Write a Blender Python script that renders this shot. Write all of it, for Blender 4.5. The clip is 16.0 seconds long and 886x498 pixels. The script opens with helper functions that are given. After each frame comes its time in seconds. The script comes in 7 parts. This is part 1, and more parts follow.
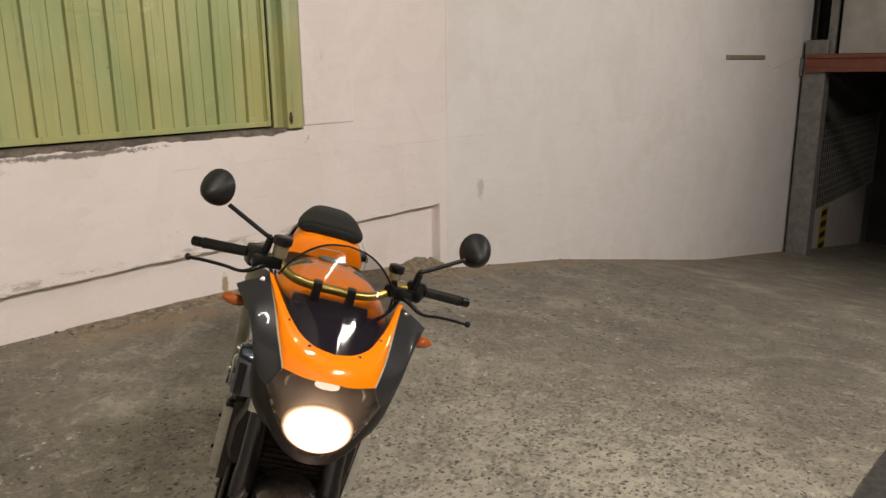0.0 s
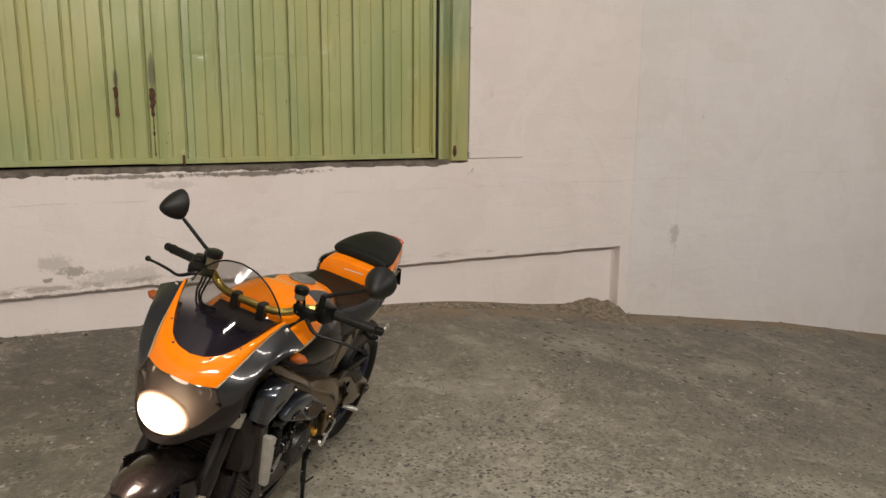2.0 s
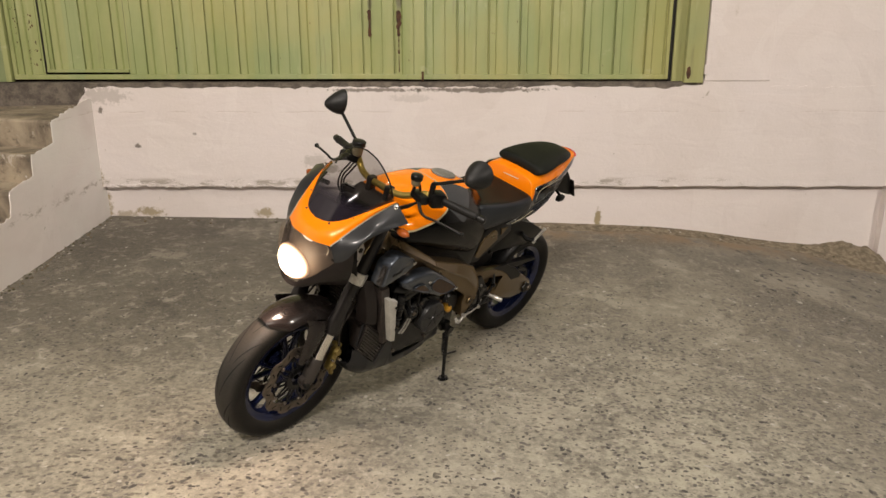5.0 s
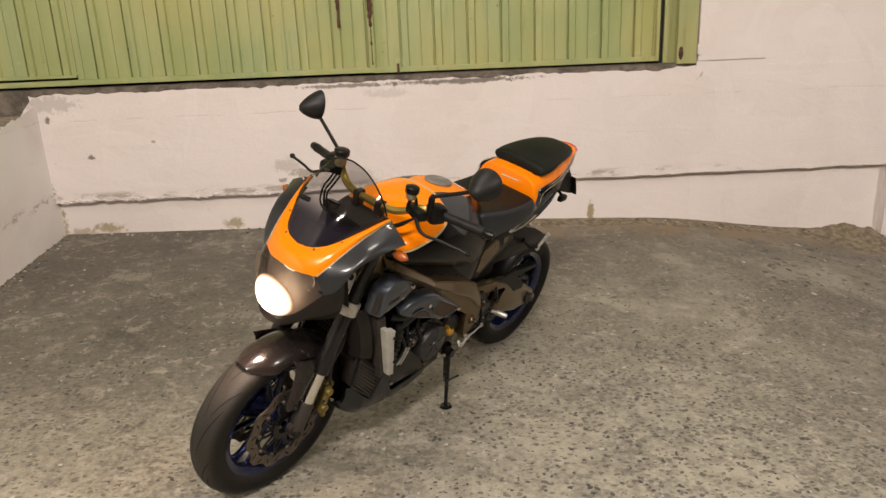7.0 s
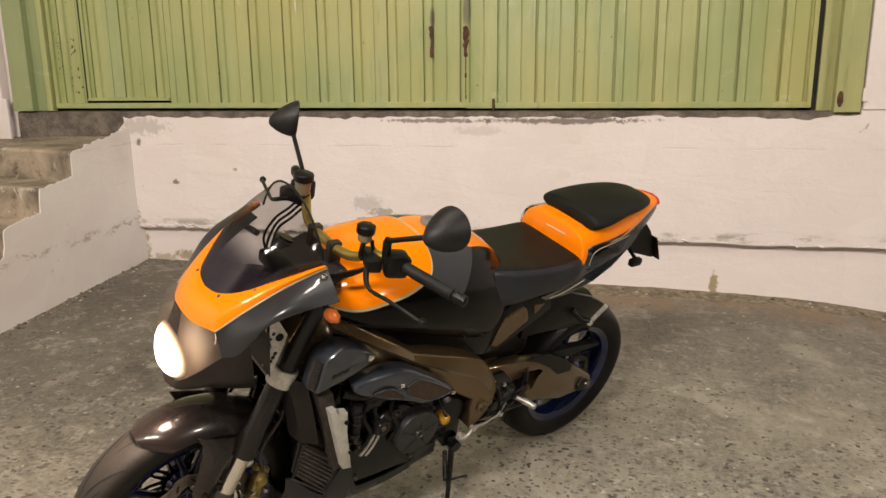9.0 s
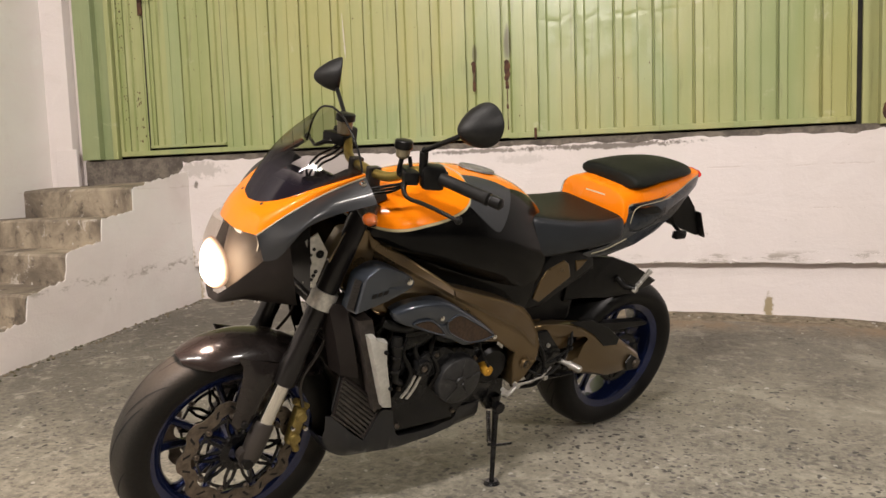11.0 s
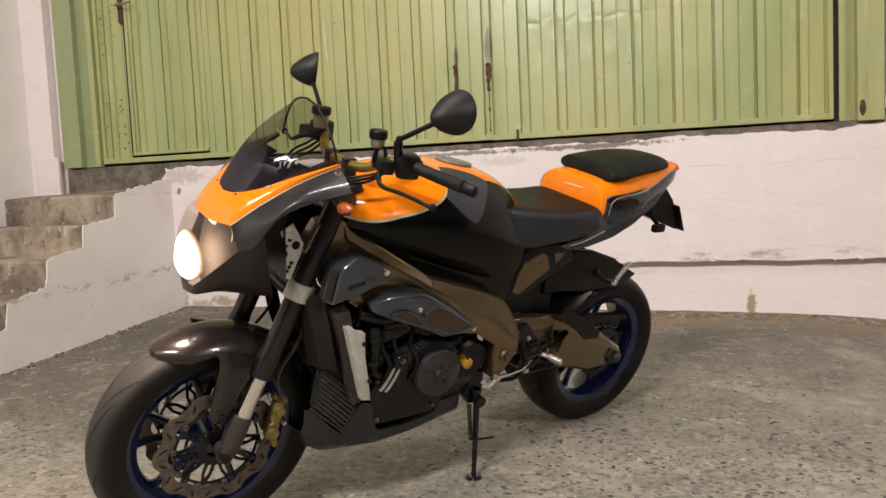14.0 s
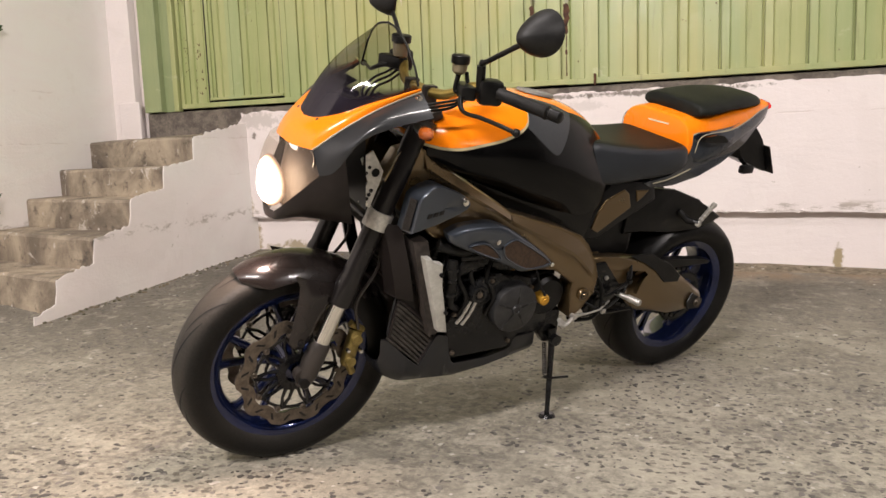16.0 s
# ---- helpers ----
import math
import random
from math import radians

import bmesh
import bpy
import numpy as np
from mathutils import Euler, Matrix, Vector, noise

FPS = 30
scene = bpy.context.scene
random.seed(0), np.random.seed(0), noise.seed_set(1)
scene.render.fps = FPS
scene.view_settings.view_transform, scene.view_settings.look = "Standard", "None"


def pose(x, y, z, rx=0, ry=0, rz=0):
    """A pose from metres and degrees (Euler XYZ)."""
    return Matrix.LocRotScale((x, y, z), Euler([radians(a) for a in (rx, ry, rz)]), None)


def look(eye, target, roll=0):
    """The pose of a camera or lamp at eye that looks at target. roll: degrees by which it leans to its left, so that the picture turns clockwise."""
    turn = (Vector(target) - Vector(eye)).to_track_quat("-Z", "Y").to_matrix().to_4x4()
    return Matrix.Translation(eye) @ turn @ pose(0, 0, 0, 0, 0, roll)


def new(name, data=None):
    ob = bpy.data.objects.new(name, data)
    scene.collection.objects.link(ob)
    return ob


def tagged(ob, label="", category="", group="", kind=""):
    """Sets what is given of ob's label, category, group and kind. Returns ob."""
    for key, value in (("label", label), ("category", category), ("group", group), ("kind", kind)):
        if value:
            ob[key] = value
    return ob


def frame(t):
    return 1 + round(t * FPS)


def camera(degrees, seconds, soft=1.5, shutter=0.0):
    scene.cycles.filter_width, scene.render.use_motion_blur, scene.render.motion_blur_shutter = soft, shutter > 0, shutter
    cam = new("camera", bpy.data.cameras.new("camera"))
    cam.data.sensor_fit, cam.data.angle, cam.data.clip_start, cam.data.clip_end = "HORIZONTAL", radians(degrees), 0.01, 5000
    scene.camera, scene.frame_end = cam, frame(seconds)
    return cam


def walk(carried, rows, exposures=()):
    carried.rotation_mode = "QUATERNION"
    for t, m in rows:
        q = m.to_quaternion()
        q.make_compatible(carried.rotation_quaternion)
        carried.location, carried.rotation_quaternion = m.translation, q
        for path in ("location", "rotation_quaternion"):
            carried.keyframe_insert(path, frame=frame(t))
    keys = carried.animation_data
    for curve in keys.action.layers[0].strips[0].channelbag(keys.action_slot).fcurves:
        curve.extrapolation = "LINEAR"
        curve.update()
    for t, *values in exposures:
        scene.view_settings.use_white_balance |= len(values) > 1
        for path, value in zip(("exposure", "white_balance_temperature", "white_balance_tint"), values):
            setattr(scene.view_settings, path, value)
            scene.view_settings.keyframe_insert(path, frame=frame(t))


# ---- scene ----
# seconds, eye in metres, then yaw to the left, pitch up and roll in degrees
cam = camera(61.36, 16.0)
ROWS = [
    (0.0, -0.003, 0.117, 1.510, -48.69, -13.73, -0.62),
    (0.5, 0.102, -0.178, 1.522, -42.29, -15.90, 0.44),
    (1.0, 0.354, -0.484, 1.533, -38.57, -15.29, 1.17),
    (1.5, 0.613, -0.603, 1.527, -34.29, -12.86, 0.79),
    (2.0, 0.893, -0.656, 1.537, -24.16, -11.22, 0.51),
    (2.5, 1.153, -0.815, 1.522, -12.20, -11.47, 0.95),
    (3.0, 1.274, -0.999, 1.493, -6.67, -13.37, 1.43),
    (3.5, 1.434, -1.060, 1.470, -2.41, -15.26, 1.25),
    (4.0, 1.563, -1.101, 1.468, 0.58, -16.23, 0.96),
    (6.5, 1.407, -0.874, 1.478, -1.49, -16.56, -2.14),
    (7.0, 1.414, -0.715, 1.473, -1.89, -17.31, -2.35),
    (7.5, 1.492, -0.510, 1.471, 0.00, -17.48, -1.80),
    (8.0, 1.573, -0.324, 1.458, 2.13, -16.88, -0.73),
    (8.5, 1.777, -0.151, 1.390, 5.45, -15.67, 0.54),
    (9.0, 1.899, -0.093, 1.306, 11.13, -12.88, -0.54),
    (9.5, 1.939, -0.092, 1.071, 14.27, -8.64, -1.85),
    (10.0, 1.934, -0.122, 0.875, 14.90, -6.46, -2.11),
    (12.5, 1.970, -0.191, 0.882, 14.99, -4.26, -1.95),
    (13.0, 1.977, -0.191, 0.878, 15.05, -3.47, -2.56),
    (13.5, 1.974, -0.184, 0.864, 14.62, -3.31, -2.56),
    (14.0, 1.971, -0.173, 0.825, 14.07, -4.28, -2.67),
    (14.5, 1.963, -0.168, 0.782, 14.68, -6.18, -2.42),
    (15.0, 1.958, -0.162, 0.752, 15.52, -7.44, -1.94),
    (15.5, 1.945, -0.166, 0.759, 17.31, -7.48, -2.00),
    (16.0, 1.929, -0.162, 0.758, 19.22, -7.33, -2.08),
]


def aim(x, y, z, yaw, pitch, roll):
    a, b = radians(yaw), radians(pitch)
    ahead = Vector((-math.sin(a) * math.cos(b), math.cos(a) * math.cos(b), math.sin(b)))
    return look((x, y, z), Vector((x, y, z)) + ahead, roll)


EXPOSURES = [(0.0, -0.18, 6600, 10), (1.0, -0.17, 6550, 10), (2.0, -0.32, 6500, 10), (2.75, -0.24, 6500, 10), (3.5, -0.11, 6500, 10), (6.0, -0.05, 6750, 11), (8.0, 0.04, 6750, 12), (9.0, 0.08, 6800, 12), (10.0, 0.15, 6700, 12), (12.5, 0.22, 6080, 13), (13.5, 0.12, 6400, 14), (14.5, 0.25, 6250, 14), (16.0, 0.37, 6250, 14)]
walk(cam, [(t, aim(*row)) for t, *row in ROWS], EXPOSURES)

# ---- light ----
world = bpy.data.worlds.new("night")
scene.world = world
world.use_nodes = True
world.node_tree.nodes["Background"].inputs[0].default_value = (0.42, 0.36, 0.30, 1)
world.node_tree.nodes["Background"].inputs[1].default_value = 0.05


def lamp(name, kind, place, target, power, colour, size=0.5, size_y=0.0, spot=60, blend=0.5):
    data = bpy.data.lights.new(name, kind)
    data.energy, data.color = power, colour
    if kind == "AREA":
        data.shape, data.size, data.size_y = "RECTANGLE", size, size_y or size
    else:
        data.shadow_soft_size = size
    if kind == "SPOT":
        data.spot_size, data.spot_blend = radians(spot), blend
    ob = new(name, data)
    ob.matrix_world = look(place, target)
    return ob


WARM = (1.0, 0.912, 0.825)
# out of view; kind from tube-like reflections, places and power fitted to brightness
LAMPS = [(1.5, 1.1, 4.55), (0.7, -3.0, 4.55), (8.6, -2.2, 4.55)]
lamp("lamp_light", "AREA", (1.5, 1.1, 4.50), (1.5, 1.1, 0), 55, WARM, 1.2, 0.14)
lamp("lamp_light", "AREA", (0.7, -3.0, 4.50), (0.2, 1.5, 0.1), 425, WARM, 1.5, 0.45)
# added to lift the long wall along the ramp
lamp("lamp_light", "AREA", (8.6, -2.2, 4.50), (6.8, 3.3, 0.6), 390, WARM, 1.4, 0.40)


# ---- materials ----
class Nodes:
    """A short way to write a node material."""

    def __init__(self, name):
        self.mat = bpy.data.materials.new(name)
        self.mat.use_nodes = True
        self.tree = self.mat.node_tree
        self.tree.nodes.clear()
        self.out = self.add("ShaderNodeOutputMaterial")
        self.coord = self.add("ShaderNodeTexCoord").outputs["Object"]

    def add(self, kind, **settings):
        node = self.tree.nodes.new(kind)
        for key, value in settings.items():
            setattr(node, key, value)
        return node

    def put(self, socket, value):
        if isinstance(value, bpy.types.NodeSocket):
            self.tree.links.new(value, socket)
        elif isinstance(value, tuple) and len(value) == 3 and socket.type == "RGBA":
            socket.default_value = (*value, 1)
        else:
            socket.default_value = value

    def math(self, op, a, b=0.0, c=0.0, clamp=False):
        n = self.add("ShaderNodeMath", operation=op, use_clamp=clamp)
        for s, v in zip(n.inputs, (a, b, c)):
            self.put(s, v)
        return n.outputs[0]

    def scaled(self, scale, coord=None):
        n = self.add("ShaderNodeMapping")
        self.put(n.inputs["Vector"], coord or self.coord)
        n.inputs["Scale"].default_value = scale
        return n.outputs[0]

    def noise(self, scale, detail=4.0, rough=0.55, coord=None, warp=0.0):
        n = self.add("ShaderNodeTexNoise")
        self.put(n.inputs["Vector"], coord or self.coord)
        n.inputs["Scale"].default_value, n.inputs["Detail"].default_value = scale, detail
        n.inputs["Roughness"].default_value, n.inputs["Distortion"].default_value = rough, warp
        return n.outputs["Fac"]

    def cells(self, scale, coord=None, feature="F1", random=1.0):
        n = self.add("ShaderNodeTexVoronoi", feature=feature)
        self.put(n.inputs["Vector"], coord or self.coord)
        n.inputs["Scale"].default_value, n.inputs["Randomness"].default_value = scale, random
        return n

    def ramp(self, value, low, high):
        n = self.add("ShaderNodeMapRange", interpolation_type="SMOOTHSTEP")
        self.put(n.inputs["Value"], value)
        n.inputs["From Min"].default_value, n.inputs["From Max"].default_value = low, high
        return n.outputs[0]

    def mix(self, fac, a, b):
        n = self.add("ShaderNodeMix", data_type="RGBA")
        self.put(n.inputs[0], fac)
        self.put(n.inputs[6], a)
        self.put(n.inputs[7], b)
        return n.outputs[2]

    def axes(self, coord=None):
        n = self.add("ShaderNodeSeparateXYZ")
        self.put(n.inputs[0], coord or self.coord)
        return n.outputs

    def bump(self, height, strength, distance=0.01, normal=None):
        n = self.add("ShaderNodeBump")
        n.inputs["Strength"].default_value, n.inputs["Distance"].default_value = strength, distance
        self.put(n.inputs["Height"], height)
        if normal:
            self.put(n.inputs["Normal"], normal)
        return n.outputs[0]

    def surface(self, base, rough=0.5, metal=0.0, normal=None, **more):
        n = self.add("ShaderNodeBsdfPrincipled")
        self.put(n.inputs["Base Color"], base)
        self.put(n.inputs["Roughness"], rough)
        self.put(n.inputs["Metallic"], metal)
        if normal:
            self.put(n.inputs["Normal"], normal)
        for key, value in more.items():
            self.put(n.inputs[key.replace("_", " ")], value)
        self.tree.links.new(n.outputs[0], self.out.inputs[0])
        return self.mat


def worn(name, base, second, rough=0.5, metal=0.0, scale=9.0, bump=0.15, fine=120.0, **more):
    """Two tones with a coarse and a fine grain, and a slight relief."""
    n = Nodes(name)
    big, small = n.noise(scale, 5), n.noise(fine, 3)
    tone = n.math("ADD", n.math("MULTIPLY", big, 0.7), n.math("MULTIPLY", small, 0.3))
    colour = n.mix(n.ramp(tone, 0.36, 0.66), base, second)
    gloss = n.math("ADD", rough - 0.06, n.math("MULTIPLY", big, 0.14))
    return n.surface(colour, gloss, metal, n.bump(small, bump, 0.002), **more)


YELLOW_STAIN, GREY_STAIN, BARE = (0.30, 0.235, 0.115), (0.36, 0.325, 0.29), (0.16, 0.135, 0.11)
STAINS = [(-1.09, 0.22, 0.07, 0.30, 0.85, YELLOW_STAIN), (-0.72, 0.16, 0.10, 0.04, 0.8, YELLOW_STAIN), (-0.93, 0.12, 0.10, 0.05, 0.6, YELLOW_STAIN), (2.64, 0.10, 0.025, 0.07, 0.9, YELLOW_STAIN), (0.42, 0.06, 0.14, 0.05, 0.8, YELLOW_STAIN),
          (0.55, 0.55, 0.10, 0.05, 0.45, GREY_STAIN), (0.66, 0.49, 0.07, 0.035, 0.9, GREY_STAIN), (0.95, 0.44, 0.28, 0.06, 0.35, GREY_STAIN), (1.25, 1.00, 0.16, 0.03, 0.3, GREY_STAIN), (1.75, 1.06, 0.45, 0.02, 0.9, BARE), (0.95, 1.06, 0.30, 0.014, 0.8, BARE), (5.32, 0.42, 0.05, 0.10, 0.5, GREY_STAIN),
          (-0.744, 0.666, 0.028, 0.018, 0.9, BARE), (-0.98, 0.925, 0.022, 0.030, 0.9, BARE), (-1.06, 0.49, 0.02, 0.03, 0.8, BARE), (-0.32, 0.75, 0.016, 0.010, 0.6, BARE), (0.51, 0.45, 0.03, 0.016, 0.7, BARE), (-0.93, 1.02, 0.16, 0.06, 0.5, GREY_STAIN), (0.12, 0.15, 0.07, 0.04, 0.8, YELLOW_STAIN)]


def wall_paint(name="wall_paint", base=(0.76, 0.70, 0.685), stains=STAINS, tint=None):
    n = Nodes(name)
    x, y, z = n.axes()
    cloud, mid, fine = n.noise(0.9, 5, warp=0.6), n.noise(4.5, 6), n.noise(60, 4)
    streak = n.noise(1.0, 4, coord=n.scaled((2.6, 2.6, 0.28)))
    colour = n.mix(n.ramp(cloud, 0.35, 0.70), base, (0.715, 0.65, 0.62))
    colour = n.mix(n.math("MULTIPLY", n.ramp(streak, 0.58, 0.82), 0.22), colour, (0.55, 0.51, 0.46))
    spots = n.math("MULTIPLY", n.ramp(n.noise(7.0, 8, 0.7, warp=0.4), 0.66, 0.80), 0.55)
    colour = n.mix(spots, colour, (0.42, 0.36, 0.28))
    chips = n.ramp(n.noise(16.0, 5, 0.6), 0.735, 0.765)
    colour = n.mix(n.math("MULTIPLY", chips, 0.7), colour, (0.20, 0.17, 0.14))
    relief = n.math("ADD", n.math("MULTIPLY", mid, 1.0), n.math("MULTIPLY", fine, 0.35))
    trowel = n.noise(1.0, 6, 0.6, coord=n.scaled((2.2, 2.2, 7.0)), warp=0.8)
    relief = n.math("ADD", relief, n.math("MULTIPLY", trowel, 1.3))
    colour = n.mix(n.math("MULTIPLY", n.ramp(trowel, 0.42, 0.66), 0.30), colour, (0.80, 0.725, 0.70))
    colour = n.mix(n.math("MULTIPLY", n.ramp(n.noise(2.7, 7, 0.75, warp=0.7), 0.55, 0.72), 0.28), colour, (0.63, 0.565, 0.515))
    nick = n.ramp(n.noise(42.0, 4, 0.65), 0.715, 0.735)
    colour = n.mix(n.math("MULTIPLY", nick, 0.55), colour, (0.33, 0.28, 0.22))
    # a few broken form-board seams in the concrete under the paint
    wander = n.math("ADD", z, n.math("MULTIPLY", n.math("SUBTRACT", n.noise(2.3, 6, 0.7), 0.5), 0.055))
    for level, low in ((0.905, 0.44), (0.665, 0.56), (1.245, 0.52), (0.535, 0.60)):
        near = n.ramp(n.math("ABSOLUTE", n.math("SUBTRACT", wander, level)), 0.007, 0.0005)
        seam = n.math("MULTIPLY", near, n.ramp(n.noise(2.6 + level, 6, 0.75), low + 0.02, low + 0.12))
        colour = n.mix(n.math("MULTIPLY", seam, 0.26), colour, (0.46, 0.37, 0.30))
        relief = n.math("SUBTRACT", relief, n.math("MULTIPLY", seam, 0.35))
    skim = n.noise(1.6, 3, 0.5, warp=1.5)
    step = n.ramp(skim, 0.52, 0.56)
    colour = n.mix(n.math("MULTIPLY", step, 0.30), colour, (0.80, 0.745, 0.72))
    relief = n.math("ADD", relief, n.math("MULTIPLY", step, 0.10))
    peel = n.math("MULTIPLY", n.ramp(n.noise(5.5, 7, 0.72, warp=0.5), 0.685, 0.70), n.ramp(n.noise(0.8, 3), 0.46, 0.60))
    colour = n.mix(n.math("MULTIPLY", peel, 0.75), colour, (0.40, 0.355, 0.29))
    relief = n.math("SUBTRACT", relief, n.math("MULTIPLY", peel, 0.8))
    # stains: centre x and z, half sizes, strength, tone
    spread = n.math("ADD", n.math("MULTIPLY", n.math("SUBTRACT", n.noise(9.0, 6, 0.7), 0.5), 1.8), n.math("MULTIPLY", n.math("SUBTRACT", n.noise(34.0, 5, 0.7), 0.5), 2.6))
    for cx, cz, rx, rz, amount, tone in stains:
        u = n.math("DIVIDE", n.math("SUBTRACT", x, cx), rx)
        v = n.math("DIVIDE", n.math("SUBTRACT", z, cz), rz)
        r = n.math("ADD", n.math("SQRT", n.math("ADD", n.math("MULTIPLY", u, u), n.math("MULTIPLY", v, v))), spread)
        colour = n.mix(n.math("MULTIPLY", n.ramp(r, 1.15, 0.55), amount), colour, tone)
    # paint broken away along the lower edge of the band
    broken = n.math("MULTIPLY", n.ramp(n.math("ABSOLUTE", n.math("SUBTRACT", wander, 0.392)), 0.045, 0.004), n.ramp(n.noise(8.0, 7, 0.75, coord=n.scaled((0.6, 1.0, 2.2))), 0.50, 0.60))
    broken = n.math("MULTIPLY", broken, n.ramp(x, 4.6, 3.0))
    colour = n.mix(n.math("MULTIPLY", broken, 0.75), colour, (0.34, 0.295, 0.24))
    relief = n.math("SUBTRACT", relief, n.math("MULTIPLY", broken, 0.8))
    if tint:
        wash = n.add("ShaderNodeMix", data_type="RGBA", blend_type="MULTIPLY")
        wash.inputs[0].default_value = 1.0
        n.put(wash.inputs[6], colour)
        n.put(wash.inputs[7], tint)
        colour = wash.outputs[2]
    return n.surface(colour, 0.62, 0.0, n.bump(relief, 0.38, 0.011))


def floor_concrete():
    n = Nodes("floor_concrete")
    x, y, z = n.axes()
    big, patch, grain = n.noise(0.55, 6, 0.6, warp=0.8), n.noise(1.9, 6, 0.65, warp=0.5), n.noise(38, 6, 0.7)
    base = n.mix(n.ramp(patch, 0.36, 0.64), (0.145, 0.134, 0.110), (0.290, 0.270, 0.214))
    base = n.mix(n.math("MULTIPLY", n.ramp(big, 0.46, 0.62), 0.55), base, (0.125, 0.111, 0.088))
    base = n.mix(n.math("MULTIPLY", n.ramp(n.noise(4.6, 8, 0.78, warp=0.4), 0.55, 0.66), 0.60), base, (0.43, 0.385, 0.30))
    base = n.mix(n.math("MULTIPLY", n.ramp(grain, 0.38, 0.66), 0.60), base, (0.335, 0.298, 0.232))
    front = n.math("MULTIPLY", n.ramp(n.math("ADD", y, n.math("MULTIPLY", patch, 1.8)), 3.9, 1.9), n.ramp(n.math("ADD", x, n.math("MULTIPLY", big, 1.5)), 4.1, 2.9))
    # the reach of this paler cement also carries light on the floor
    reach = n.math("ADD", 0.34, n.math("MULTIPLY", n.ramp(n.math("ADD", x, n.math("MULTIPLY", n.math("SUBTRACT", patch, 0.5), 1.6)), 1.2, 2.7), 0.45))
    base = n.mix(n.math("MULTIPLY", front, reach), base, n.mix(n.ramp(n.math("ADD", n.math("MULTIPLY", grain, 0.5), n.math("MULTIPLY", n.noise(7.0, 6, 0.7), 0.5)), 0.38, 0.60), (0.200, 0.190, 0.155), (0.52, 0.495, 0.395)))
    # grimy floor left of the motorcycle, with its shade put into the colour
    dim_grime = n.math("MULTIPLY", n.ramp(n.math("ADD", y, n.math("MULTIPLY", patch, 1.2)), 2.5, 3.3), n.ramp(n.math("ADD", x, n.math("MULTIPLY", big, 1.2)), 2.2, 0.9))
    base = n.mix(n.math("MULTIPLY", dim_grime, 0.5), base, (0.085, 0.075, 0.062))
    blotch = n.noise(11.0, 6, 0.75, warp=0.6)
    base = n.mix(n.math("MULTIPLY", n.ramp(blotch, 0.53, 0.66), 0.6), base, (0.47, 0.43, 0.36))
    base = n.mix(n.math("MULTIPLY", n.ramp(blotch, 0.45, 0.34), 0.45), base, (0.095, 0.085, 0.075))
    # darker to the wall and down the ramp: lamp falloff put into the base
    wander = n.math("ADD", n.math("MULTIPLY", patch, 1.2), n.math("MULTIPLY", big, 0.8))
    dim_far = n.math("MAXIMUM", n.ramp(n.math("ADD", y, wander), 3.5, 4.9), n.ramp(n.math("ADD", x, wander), 3.7, 5.2))
    base = n.mix(n.math("MULTIPLY", dim_far, 0.34), base, (0.088, 0.080, 0.066))
    scour = n.ramp(n.math("ADD", n.noise(1.9, 7, 0.78, warp=0.25), n.math("MULTIPLY", n.noise(14.0, 5, 0.7), 0.16)), 0.625, 0.70)
    base = n.mix(n.math("MULTIPLY", scour, 0.34), base, (0.44, 0.405, 0.33))
    stain = n.ramp(n.math("ADD", n.noise(2.1, 6, 0.7, warp=0.7), n.math("MULTIPLY", n.noise(19.0, 5, 0.7), 0.14)), 0.48, 0.40)
    base = n.mix(n.math("MULTIPLY", stain, 0.42), base, (0.070, 0.064, 0.055))
    # dark angular stones in the worn surface, laid bare more in some areas
    bent = n.add("ShaderNodeVectorMath", operation="ADD")
    n.put(bent.inputs[0], n.scaled((0.82, 1.25, 1.0)))
    shift = n.add("ShaderNodeVectorMath", operation="SCALE")
    jig = n.add("ShaderNodeTexNoise")
    n.put(jig.inputs["Vector"], n.coord)
    jig.inputs["Scale"].default_value = 55
    n.put(shift.inputs[0], jig.outputs["Color"])
    shift.inputs["Scale"].default_value = 0.018
    n.put(bent.inputs[1], shift.outputs[0])
    stones = n.cells(46.0, bent.outputs[0])
    pick = n.axes(stones.outputs["Color"])
    bare = n.ramp(n.math("ADD", n.noise(0.8, 4, warp=0.4), n.math("MULTIPLY", n.ramp(y, 4.0, 1.3), 0.16)), 0.40, 0.66)
    size = n.math("MULTIPLY", n.math("MULTIPLY", pick[0], 0.55), n.math("ADD", 0.35, n.math("MULTIPLY", bare, 0.65)))
    stone = n.ramp(n.math("SUBTRACT", size, stones.outputs["Distance"]), 0.0, 0.06)
    stone = n.math("MULTIPLY", stone, n.ramp(n.math("ADD", pick[1], n.math("MULTIPLY", bare, 0.5)), 0.48, 0.60))
    tone = n.mix(pick[2], (0.035, 0.031, 0.028), (0.115, 0.095, 0.075))
    base = n.mix(n.math("MULTIPLY", stone, 0.72), base, tone)
    speck = n.noise(120.0, 4, 0.7)
    base = n.mix(n.math("MULTIPLY", n.ramp(speck, 0.58, 0.70), 0.33), base, (0.55, 0.51, 0.43))
    base = n.mix(n.math("MULTIPLY", n.ramp(speck, 0.42, 0.30), 0.36), base, (0.055, 0.050, 0.044))
    flecks = n.cells(27.0)
    light = n.math("MULTIPLY", n.ramp(n.axes(flecks.outputs["Color"])[0], 0.93, 0.95), n.ramp(flecks.outputs["Distance"], 0.16, 0.08))
    base = n.mix(light, base, (0.52, 0.48, 0.42))
    edge = n.math("MULTIPLY", n.math("MULTIPLY", n.ramp(y, 3.92, 4.22), n.ramp(x, 0.9, 2.2)), n.ramp(n.noise(2.6, 6, 0.7), 0.34, 0.60))
    base = n.mix(n.math("MULTIPLY", edge, 0.88), base, (0.25, 0.178, 0.105))
